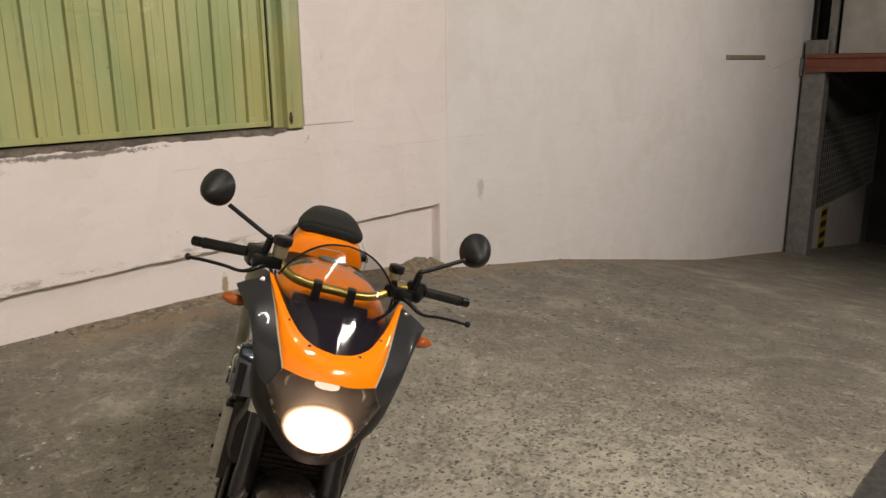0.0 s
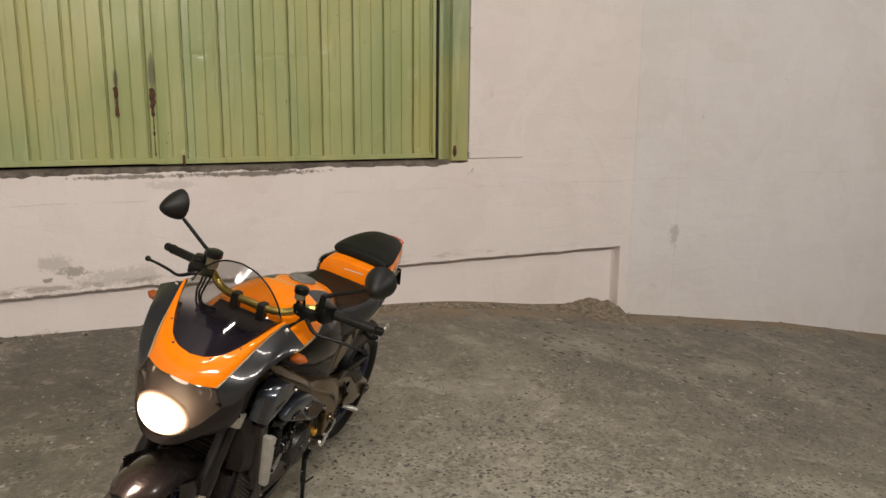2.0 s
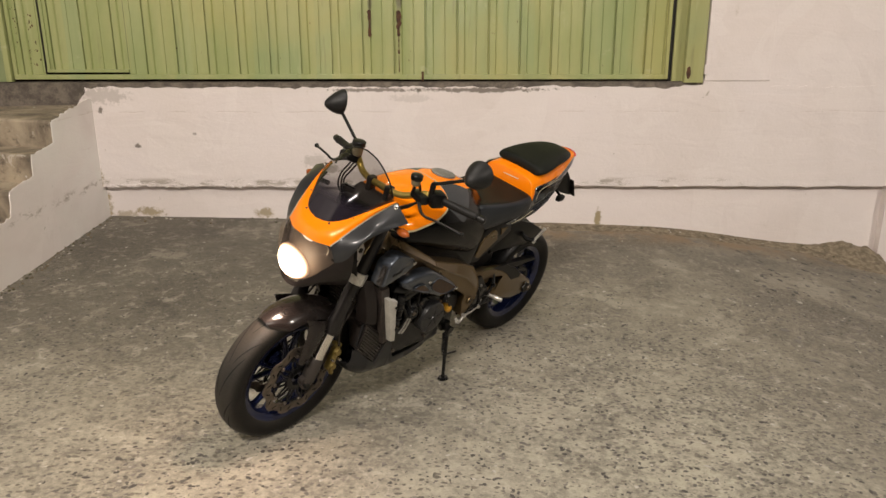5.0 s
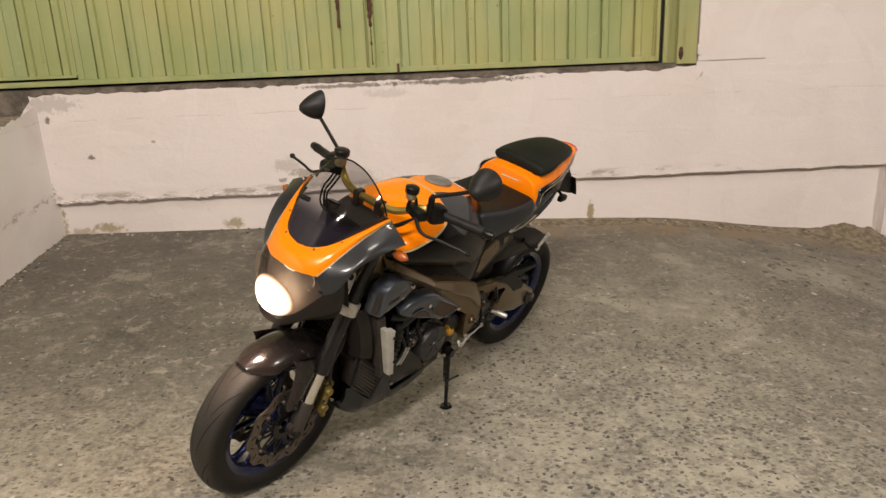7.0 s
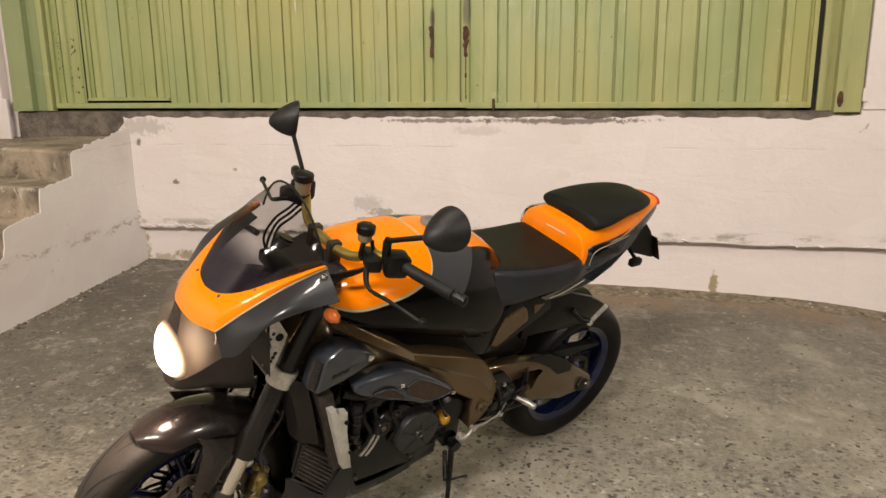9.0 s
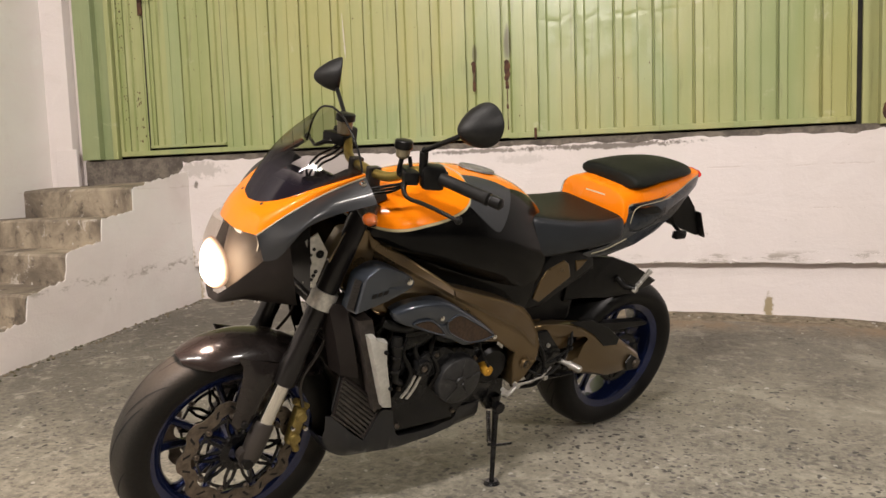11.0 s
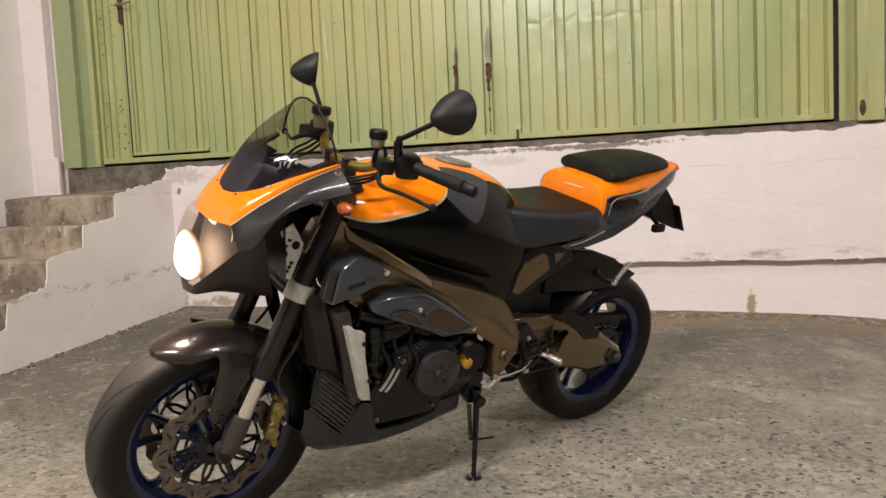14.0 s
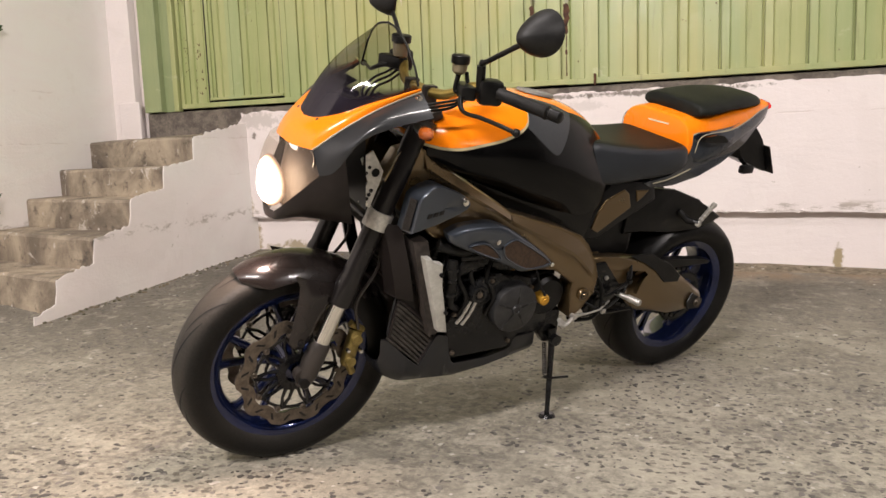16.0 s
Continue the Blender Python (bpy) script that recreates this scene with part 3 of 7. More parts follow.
def unseen_lamp(place):
    thing = tagged(new("unseen_lamp"), "long warm-white lamp out of view, added to light the yard", "lamp", group="ceiling lamps")
    thing.location = place
    part("lamp_body", boxes((-0.68, 0.68, -0.14, 0.14, 0.03, 0.10), bevel=0.01), STEEL_GREY, thing)
    n = Nodes("lamp_tube")
    e = n.add("ShaderNodeEmission")
    e.inputs[0].default_value, e.inputs[1].default_value = (*WARM, 1), 9.0
    n.tree.links.new(e.outputs[0], n.out.inputs[0])
    for y in (-0.06, 0.06):
        part("lamp_tube", tube(bmesh.new(), ((-0.62, y, 0.015), (0.62, y, 0.015)), 0.013, 8), n.mat, thing)
    part("rod", tube(bmesh.new(), ((0, 0, 0.1), (0, 0, 5.2 - place[2])), 0.012, 8), STEEL_GREY, thing)


for spot in LAMPS:
    unseen_lamp(spot)

# ---- green door ----
DY, DZ, DT = 4.385, 1.134, 4.30


RIB, RIB_AT = 0.2206, 0.027


def dent(x, z):
    """Knocks and a long crease in the sheet of the second leaf."""
    inside = max(0.0, min(1.0, (x - 1.33) / 0.12)) * max(0.0, min(1.0, (2.26 - x) / 0.14))
    if inside == 0.0:
        return 0.0
    low = math.exp(-((z - 1.68) / 0.24) ** 2)
    crease = math.exp(-((z - 1.815 - 0.045 * noise.noise(Vector((x * 12, 1, 0)))) / 0.010) ** 2)
    return inside * (0.0042 * low * noise.noise(Vector((x * 27, z * 6.5, 6))) + 0.0022 * low * max(0.0, noise.noise(Vector((x * 40, z * 24, 2)))) + 0.0055 * crease * max(0.0, 0.4 + noise.noise(Vector((x * 6, 4, 0)))))


def ribbed(x0, x1, z0, z1, y, steps=14):
    """Folded sheet metal: a raised rib with a sharp and a sloping flank, then a flat field with one fine crease."""
    prof = ((0.0, 0.0), (0.0035, 0.017), (0.0135, 0.019), (0.0175, -0.010), (0.056, -0.012), (0.064, 0.003), (0.068, 0.0), (0.1375, 0.0), (0.1405, 0.0065), (0.1440, 0.0065), (0.1470, 0.0))
    xs = []
    k = math.floor((x0 - RIB_AT) / RIB) - 1
    while RIB_AT + k * RIB < x1 + RIB:
        xs += [(RIB_AT + k * RIB + a, d) for a, d in prof]
        k += 1
    xs = [(x0, 0.0)] + [(x, d) for x, d in xs if x0 + 0.004 < x < x1 - 0.004] + [(x1, 0.0)]
    if steps > 20:
        # more columns where the sheet is knocked about
        fuller = [xs[0]]
        for (xa, da), (xb, db) in zip(xs, xs[1:]):
            count = max(1, int((xb - xa) / 0.018))
            fuller += [(xa + (xb - xa) * i / count, da + (db - da) * i / count) for i in range(1, count + 1)]
        xs = fuller
    bm = bmesh.new()
    rows = []
    for j in range(steps + 1):
        z = z0 + (z1 - z0) * j / steps
        rows.append([(x, y + d + 0.004 * noise.noise(Vector((x * 2.3, z * 1.6, 2))) + dent(x, z), z) for x, d in xs])
    back = [(x, y + 0.012, z0) for x, d in xs]
    sheet(bm, [back, *rows])
    return bm


def rail(x0, x1, z0, z1, y, depth=0.02):
    return boxes((x0, x1, y - depth, y + 0.02, z0, z1), bevel=0.003)


def gate():
    thing = tagged(new("door_1"), "pale green ribbed metal gate, scuffed and chipped, closed", "door", kind="structure")
    # fixed strip and wicket at the stairs
    part("panel", ribbed(-1.565, -1.362, DZ + 0.028, DT, DY), GREEN, thing)
    wicket = part("wicket_panel", ribbed(-1.336, -0.758, DZ + 0.068, DT, DY - 0.004), GREEN, thing, "narrow wicket door in the gate")
    part("wicket_rail", rail(-1.338, -0.757, DZ + 0.048, DZ + 0.068, DY - 0.006), GREEN, wicket)
    part("wicket_stile", rail(-1.340, -1.318, DZ + 0.048, DT, DY - 0.004, 0.014), GREEN, wicket)
    part("gap", boxes((-1.352, -1.342, DY - 0.012, DY + 0.02, DZ + 0.03, DT)), DARK_GAP, thing)
    handle = part("handle_plate", boxes((-1.372, -1.338, DY - 0.030, DY - 0.02, 2.085, 2.26), bevel=0.003), RUST, wicket, "dark worn lock plate")
    bm = bmesh.new()
    tube(bm, ((-1.355, DY - 0.03, 2.195), (-1.355, DY - 0.075, 2.195), (-1.28, DY - 0.08, 2.195), (-1.235, DY - 0.078, 2.20)), 0.008, 8, 4)
    part("door_handle", bm, STEEL_GREY, wicket, "bare metal lever handle")
    part("panel", ribbed(-0.7575, 1.168, DZ + 0.028, DT, DY), GREEN, thing)
    part("panel", ribbed(1.180, 3.07, DZ + 0.028, 2.30, DY - 0.006, 120), GREEN, thing, smooth=28)
    part("panel", ribbed(1.180, 3.07, 2.30, DT, DY - 0.006), GREEN, thing)
    part("meeting_edge", boxes((1.150, 1.188, DY - 0.028, DY - 0.010, DZ, DT), bevel=0.003), GREEN, thing)
    part("bottom_rail", rail(-1.578, 1.165, DZ, DZ + 0.034, DY, 0.026), GREEN, thing)
    part("bottom_rail", rail(1.172, 3.075, DZ - 0.004, DZ + 0.030, DY, 0.028), GREEN, thing)
    part("edge_stile", boxes((-1.582, -1.556, DY - 0.022, DY + 0.02, DZ, DT), bevel=0.003), GREEN, thing)
    part("edge_stile", boxes((3.050, 3.075, DY - 0.030, DY + 0.02, DZ, DT), bevel=0.003), GREEN, thing)
    bm = bmesh.new()
    tube(bm, ((1.335, DY - 0.035, DZ + 0.052), (1.335, DY - 0.035, DZ - 0.016)), 0.008, 8)
    part("drop_bolt", bm, RUST, thing)
    # flaked paint on the fixed strip and here and there on the leaves
    rng = random.Random(21)
    for x0, x1, z0, z1, count, y, size in ((-1.545, -1.50, 1.35, 2.6, 46, DY - 0.0215, 0.005), (-1.475, -1.43, 1.22, 2.5, 40, DY - 0.0032, 0.005), (-1.46, -1.38, 1.2, 1.6, 14, DY - 0.0032, 0.007), (-1.28, -0.80, 1.2, 2.4, 16, DY - 0.0245, 0.004), (-0.7, 1.1, 1.2, 2.6, 26, DY - 0.0205, 0.004), (1.2, 3.0, 1.2, 2.6, 22, DY - 0.0265, 0.004)):
        bm = bmesh.new()
        for k in range(count):
            x, z = rng.uniform(x0, x1), rng.uniform(z0, z1)
            n, s = rng.choice((5, 6, 7)), size * rng.uniform(0.4, 1.3)
            bm.faces.new([bm.verts.new((x + s * rng.uniform(0.4, 1.0) * math.cos(2 * math.pi * q / n), y - 0.0002 * (k % 5), z + s * rng.uniform(0.6, 1.9) * math.sin(2 * math.pi * q / n))) for q in range(n)])
        tagged(part("paint_chips", bm, RUST, thing, "flaked paint with rust under it"), kind="stuff")
    # worn grips with rust runs: blotches with ragged edges, then a broken drip
    for x, blots, drips in ((0.967, ((1.528, 1.606, 0.014), (1.422, 1.490, 0.012)), ((1.486, 1.532, 0.005),)),
                            (1.170, ((1.470, 1.602, 0.020), (1.424, 1.478, 0.011)), ((1.335, 1.428, 0.0035), (1.305, 1.338, 0.007), (1.190, 1.308, 0.0025), (1.182, 1.205, 0.005)))):
        for name, rows_of in (("rust_patch", blots), ("rust_run", drips)):
            for z0, z1, half in rows_of:
                bm = bmesh.new()
                rows = []
                for k in range(17):
                    f = k / 16
                    fat = (1 - (2 * f - 1) ** 4) ** 0.6 * half
                    z = z0 + (z1 - z0) * f
                    left = fat * (0.85 + 0.75 * noise.noise(Vector((z * 38, x, 1))))
                    right = fat * (0.85 + 0.75 * noise.noise(Vector((z * 38, x, 9))))
                    rows.append([(x - left - 0.0006, DY - 0.0305, z), (x + right + 0.0006, DY - 0.0305, z)])
                sheet(bm, rows)
                part(name, bm, RUST, thing, "dark rust around a worn grip" if name == "rust_patch" else "")
    # a long bare scrape on one leaf
    bm = bmesh.new()
    rows = []
    for k in range(13):
        f = k / 12
        w = 0.0075 * f ** 0.7 * (1 - f ** 6) * (0.8 + 0.7 * noise.noise(Vector((f * 7, 3, 1)))) + 0.0006
        rows.append([(0.119 - w + 0.014 * f, DY - 0.0235, 1.97 - 0.285 * f), (0.119 + w + 0.014 * f, DY - 0.0235, 1.97 - 0.285 * f)])
    sheet(bm, rows)
    part("paint_scrape", bm, worn("bare_scrape", (0.62, 0.60, 0.50), (0.52, 0.50, 0.38), 0.5, scale=60), thing, "pale scrape in the paint")
    # posts
    for name, rows in (("post", ((-1.86, -1.715, WY - 0.018, WY + 0.05, 1.118, DT),)), ("post_return", ((-1.72, -1.625, WY + 0.035, WY + 0.055, 1.118, DT),)),
                       ("post_stop", ((-1.628, -1.590, WY + 0.012, WY + 0.06, 1.118, DT),)),
                       ("post", ((3.180, 3.312, WY - 0.018, WY + 0.05, 1.108, DT),)), ("post_return", ((3.105, 3.184, WY + 0.040, WY + 0.060, 1.108, DT),)),
                       ("post_stop", ((3.078, 3.108, WY + 0.055, WY + 0.075, 1.108, DT),))):
        part(name, boxes(*rows, bevel=0.004), GREEN_POST if name != "post_stop" else DARK_GAP if rows[0][0] > 0 else GREEN, thing)
    bm = bmesh.new()
    rows = []
    for k in range(9):
        f = k / 8
        w = 0.022 * math.sin(math.pi * (0.08 + 0.84 * f)) * (0.75 + 0.6 * noise.noise(Vector((f * 5, 7, 0))))
        rows.append([(3.205 - w, WY - 0.0192, 1.135 + 0.085 * f), (3.205 + w, WY - 0.0192, 1.135 + 0.085 * f)])
    sheet(bm, rows)
    part("rust_patch", bm, RUST, thing)
    part("hinge_lug", boxes((3.312, 3.338, WY - 0.03, WY - 0.014, 1.165, 1.235), bevel=0.003), WALL, thing)
    part("hinge_lug", boxes((3.312, 3.338, WY - 0.03, WY - 0.014, 2.05, 2.12), bevel=0.003), WALL, thing)


gate()

# ---- far end of the ramp ----
def far_frame():
    thing = tagged(new("loading_frame"), "grey steel column with a red-painted cross beam", "steel frame")
    z = ground_height(14.6, 4.1)
    thing.location = (14.6, 4.1, z)
    part("column", boxes((-0.16, 0.16, -0.20, 0.17, -0.1, 1.89 - z), bevel=0.01), STEEL_GREY, thing)
    part("upper_post", boxes((0.0, 0.12, -0.26, -0.14, 1.6 - z, 5.15 - z), bevel=0.01), STEEL_GREY, thing)
    part("beam", boxes((-0.22, -0.165, -5.2, 0.12, 1.35 - z, 1.65 - z), (-0.26, -0.22, -5.2, 0.12, 1.35 - z, 1.42 - z), (-0.26, -0.22, -5.2, 0.12, 1.58 - z, 1.65 - z), bevel=0.006), RED_PAINT, thing, "red-brown painted cross beam")
    part("bracket", boxes((-0.20, 0.1, 0.172, 0.22, 1.28 - z, 1.60 - z), bevel=0.008), STEEL_GREY, thing)


far_frame()
tagged(link("upper_panel", boxes((14.75, 14.8, -4.8, 3.80, 1.66, 5.18)), worn("pale_panel", (0.36, 0.34, 0.31), (0.46, 0.44, 0.40), 0.6, scale=3)), "pale grey panel over the red beam", "panel", kind="structure")


def safety_board():
    """White boarding low on the wall past the column, with a hazard strip."""
    thing = tagged(new("white_board"), "white board with a black and yellow hazard strip on the wall", "board")
    thing.location = (16.0, WY + 0.02, ground_height(16.0, WY))
    z = thing.location.z
    plain = worn("board_white", (0.55, 0.50, 0.47), (0.46, 0.42, 0.39), 0.6)
    yellow = worn("hazard_yellow", (0.50, 0.36, 0.03), (0.38, 0.27, 0.03), 0.5)
    black = worn("hazard_black", (0.015, 0.015, 0.014), (0.03, 0.03, 0.028), 0.5)
    part("panel", boxes((0.0, 4.6, -0.05, 0.0, -1.0, -1.40 - z)), plain, thing)
    part("strip", boxes((0.72, 1.24, -0.056, -0.05, -0.25, -1.46 - z)), yellow, thing)
    for k in range(4):
        part("mark", boxes((0.78, 1.18, -0.061, -0.056, -0.16 + 0.235 * k, -0.04 + 0.235 * k)), black, thing)


safety_board()
# grey base stands in for lamp falloff on the continued wall
wall_flat("wall_north_11", "plastered wall past the steel column, greyed for weaker light", (14.9, 21.5, WY + 0.02, 4.62, -3.8, 5.2), bevel=0, material=STEEL_GREY)
bm = bmesh.new()
for k in range(31):
    box(bm, 16.18 + 0.16 * k, 16.20 + 0.16 * k, WY - 0.06, WY - 0.045, -1.40, 0.33)
for k in range(12):
    box(bm, 16.18, 21.0, WY - 0.045, WY - 0.03, -1.40 + 0.157 * k, -1.38 + 0.157 * k)
tagged(link("mesh_screen", bm, STEEL_GREY), "grey wire mesh screen over the white board", "screen", kind="structure")
# added backing that gives the mesh its dark ground
tagged(link("mesh_backing", boxes((16.1, 21.05, WY - 0.02, WY + 0.016, -1.40, 0.33)), PLAIN_DARK), "dark backing added behind the wire mesh", "panel", kind="structure")
bm = bmesh.new()
box(bm, 10.97, 12.55, WY - 0.02, WY + 0.03, 1.565, 1.63, 0.008)
tagged(link("wall_bracket", bm, DIRT), "short brown batten fixed on the white wall", "batten")
bm = bmesh.new()
tube(bm, ((12.55, WY + 0.01, 1.58), (13.0, WY + 0.01, 1.42), (13.6, WY + 0.01, 1.50), (14.3, WY + 0.01, 1.62)), 0.007, 6, 5)
tagged(link("cable", bm, DIRT), "thin loose cable hanging along the wall", "cable")

# debris along the wall foot
bm = bmesh.new()
rng = random.Random(4)
rows = []
for dy, h in ((0.02, 1.0), (-0.05, 0.8), (-0.14, 0.35), (-0.26, 0.0)):
    row = []
    for i in range(140):
        x = 1.6 + i * 0.0228
        big = math.exp(-((x - 4.60) / 0.32) ** 2)
        hh = (0.009 + 0.11 * big) * (0.75 + 0.5 * noise.noise(Vector((x * 5, dy * 9, 2))) + 0.35 * noise.noise(Vector((x * 22, dy * 30, 2))))
        y = RECESS + 0.005 + dy * (0.8 + 0.9 * big) + 0.02 * noise.noise(Vector((x * 7, dy, 1)))
        row.append((x, y, ground_height(x, y) + max(0, hh) * h - (0.01 if h == 0 else 0)))
    rows.append(row)
sheet(bm, rows)
tagged(link("dirt_bank", bm, DIRT, smooth=50), "brown dirt and crumbled plaster along the wall foot", "dirt", kind="stuff")

# moss and crumbs along the foot of the stairs and the wall
def crumbs():
    rng = random.Random(31)
    bm = bmesh.new()
    spots = [(SX + abs(rng.gauss(0.0, 0.035)), rng.uniform(2.45, 4.36)) for _ in range(170)]
    spots += [(rng.uniform(-1.0, 4.5), RECESS - 0.004 - abs(rng.gauss(0.0, 0.05))) for _ in range(240)]
    spots += [(rng.uniform(5.3, 9.0), WY + 0.02 - abs(rng.gauss(0.0, 0.04))) for _ in range(120)]
    spots += [(4.62 + rng.gauss(0.0, 0.14), 4.28 - abs(rng.gauss(0.0, 0.06))) for _ in range(60)]
    for x, y in spots:
        r = rng.choice((0.003, 0.004, 0.005, 0.007, 0.010))
        big = math.exp(-((x - 4.60) / 0.32) ** 2) if y > 4.0 else 0.0
        m = Matrix.Translation((x, y, floor_level(x, y) + r * 0.3 + 0.06 * big * max(0.0, 1 - (RECESS - y) / 0.3))) @ Matrix.Rotation(rng.uniform(0, 3), 4, "Z") @ Matrix.Diagonal((rng.uniform(0.8, 1.6), 1.0, rng.uniform(0.5, 0.9), 1))
        bmesh.ops.create_icosphere(bm, subdivisions=1, radius=r, matrix=m)
    n = Nodes("crumb")
    pick = n.add("ShaderNodeNewGeometry").outputs["Random Per Island"]
    tone = n.mix(n.ramp(pick, 0.3, 0.5), (0.075, 0.070, 0.035), (0.20, 0.16, 0.11))
    tone = n.mix(n.ramp(pick, 0.80, 0.82), tone, (0.58, 0.54, 0.48))
    tagged(link("wall_crumbs", bm, n.surface(n.mix(n.math("MULTIPLY", n.noise(90, 3), 0.5), tone, (0.10, 0.085, 0.06)), 0.95)), "moss and crumbled plaster along the wall foot", "crumbs", kind="stuff")


crumbs()


def climbing_plant():
    thing = tagged(new("climbing_plant"), "thin climbing plant with dark green leaves on the side wall", "plant")
    thing.location = (LX, 3.22, 0.46)
    bark = worn("vine_bark", (0.05, 0.035, 0.02), (0.10, 0.07, 0.04), 0.9, scale=60)
    leaf_green = worn("leaf_green", (0.020, 0.050, 0.015), (0.045, 0.090, 0.025), 0.5, scale=30)
    part("stem", tube(bmesh.new(), [(0.012, -0.02, -0.25), (0.014, 0.0, 0.05), (0.012, 0.03, 0.5), (0.016, 0.07, 0.9), (0.012, 0.10, 1.20)], 0.006, 7, 6), bark, thing)
    rng = random.Random(5)
    for z0, y0, count in ((0.06, 0.0, 7), (1.16, 0.10, 8)):
        for k in range(count):
            z, y = z0 + rng.uniform(-0.07, 0.08), y0 + rng.uniform(-0.10, 0.01)
            turn, size = rng.uniform(-1.2, 1.2), rng.uniform(0.035, 0.055)
            ahead, side = Vector((0.25, math.cos(turn), math.sin(turn))).normalized(), Vector((0.15, -math.sin(turn), math.cos(turn))).normalized()
            root = Vector((0.014, y, z))
            bm = bmesh.new()
            rim = [root + ahead * size * f * 2 + side * size * w + Vector((0.012 * abs(w) - 0.01 * f, 0, 0)) for f, w in ((0.0, 0.0), (0.25, 0.42), (0.55, 0.36), (0.8, 0.16), (1.0, 0.0), (0.8, -0.16), (0.55, -0.36), (0.25, -0.42))]
            mid = bm.verts.new(root + ahead * size)
            vs = [bm.verts.new(p) for p in rim]
            for q in range(8):
                bm.faces.new((vs[q], vs[(q + 1) % 8], mid))
            part("leaf", bm, leaf_green, thing, smooth=50)


climbing_plant()

# crumbled plaster along the lower edge of the proud wall band
def ledge_lumps():
    rng = random.Random(77)
    bm = bmesh.new()
    for k in range(420):
        x = -1.0 + 5.7 * (rng.random() ** 1.7)
        r = rng.choice((0.004, 0.005, 0.007, 0.009, 0.013)) * (1.15 if x < 1.6 else 0.7)
        z = 0.366 + ragged(x, 4.0, 0.010, 11.0) + ragged(x, 19.0, 0.007, 11.0) + rng.uniform(-0.004, 0.012)
        m = Matrix.Translation((x, WY + rng.uniform(0.0, 0.012), z)) @ Matrix.Rotation(rng.uniform(-0.5, 0.5), 4, "Y") @ Matrix.Diagonal((rng.uniform(1.2, 3.0), 0.7, rng.uniform(0.6, 1.0), 1))
        bmesh.ops.create_icosphere(bm, subdivisions=1, radius=r, matrix=m)
    tagged(link("plaster_crust", bm, WALL, smooth=80), "crumbled white plaster along the edge of the wall band", "plaster", kind="stuff")


ledge_lumps()

# ---- motorcycle ----
def paint(name, base, second, rough, metal=0.0, coat=0.8, flake=0.0, sheen=0.2):
    n = Nodes(name)
    cloud, fine = n.noise(6.0, 4), n.noise(400, 2)
    colour = n.mix(n.math("ADD", n.math("MULTIPLY", cloud, 1.0 - flake), n.math("MULTIPLY", fine, flake)), base, second)
    dust = n.math("MULTIPLY", n.ramp(n.noise(18, 6, 0.7), 0.56, 0.80), 0.018)
    colour = n.mix(dust, colour, (0.30, 0.27, 0.23))
    gloss = n.math("ADD", rough, n.math("MULTIPLY", n.noise(11, 5), 0.10))
    return n.surface(colour, gloss, metal, n.bump(n.noise(3.0, 2), 0.05, 0.01), Coat_Weight=coat, Coat_Roughness=0.035, Specular_IOR_Level=sheen)


COVER_GREY = worn("cover_grey", (0.016, 0.016, 0.017), (0.030, 0.030, 0.030), 0.40, 0.2, scale=40, bump=0.5)
SHELL_BLACK = worn("shell_black", (0.007, 0.007, 0.007), (0.013, 0.0128, 0.0125), 0.50, scale=30, bump=0.3, Specular_IOR_Level=0.35)
ORANGE = paint("orange_paint", (0.87, 0.215, 0.003), (0.92, 0.235, 0.004), 0.30, 0.0, 0.7, sheen=0.10)
GREY = paint("grey_paint", (0.020, 0.021, 0.0225), (0.034, 0.035, 0.037), 0.30, 0.20, 0.28, 0.3)
BLUEGREY = paint("bluegrey_paint", (0.034, 0.041, 0.052), (0.054, 0.063, 0.078), 0.28, 0.55, 0.9, 0.3)
TAIL_GREY = paint("tail_grey", (0.022, 0.029, 0.040), (0.036, 0.045, 0.060), 0.18, 0.5, 1.0, 0.3)
BLACK_GLOSS = paint("black_gloss", (0.004, 0.004, 0.004), (0.008, 0.008, 0.0075), 0.14, 0.0, 0.22, sheen=0.12)
CARBON = paint("carbon_brown", (0.0085, 0.0068, 0.0063), (0.0155, 0.0125, 0.0115), 0.22, 0.04, 0.42, 0.4)
GRILLE = worn("grille_grey", (0.042, 0.037, 0.032), (0.070, 0.062, 0.054), 0.36, 0.4, scale=40)
BROWN_BLACK = paint("brown_black", (0.010, 0.0078, 0.0072), (0.017, 0.0135, 0.0125), 0.38, 0.0, 0.15, sheen=0.15)
BRONZE = paint("bronze_paint", (0.115, 0.078, 0.036), (0.178, 0.122, 0.060), 0.24, 0.78, 0.7, 0.35)
BLUE = paint("blue_rim", (0.006, 0.011, 0.046), (0.010, 0.019, 0.078), 0.20, 0.55, 0.9)
MESH_BROWN = worn("mesh_brown", (0.030, 0.017, 0.010), (0.060, 0.034, 0.019), 0.5, 0.2, scale=120, bump=0.6)
BELLY = paint("belly_grey", (0.012, 0.0125, 0.0135), (0.021, 0.0215, 0.0235), 0.28, 0.2, 0.5, 0.3)
BLACK = worn("black_plastic", (0.004, 0.004, 0.004), (0.009, 0.0088, 0.0085), 0.33, scale=25, Specular_IOR_Level=0.22)
ENGINE = worn("engine_black", (0.006, 0.006, 0.0063), (0.014, 0.014, 0.0143), 0.16, 0.10, scale=30, bump=0.25, Specular_IOR_Level=0.28)
RUBBER = worn("rubber", (0.0075, 0.0073, 0.007), (0.016, 0.0155, 0.015), 0.50, scale=20, bump=0.3, Specular_IOR_Level=0.18)


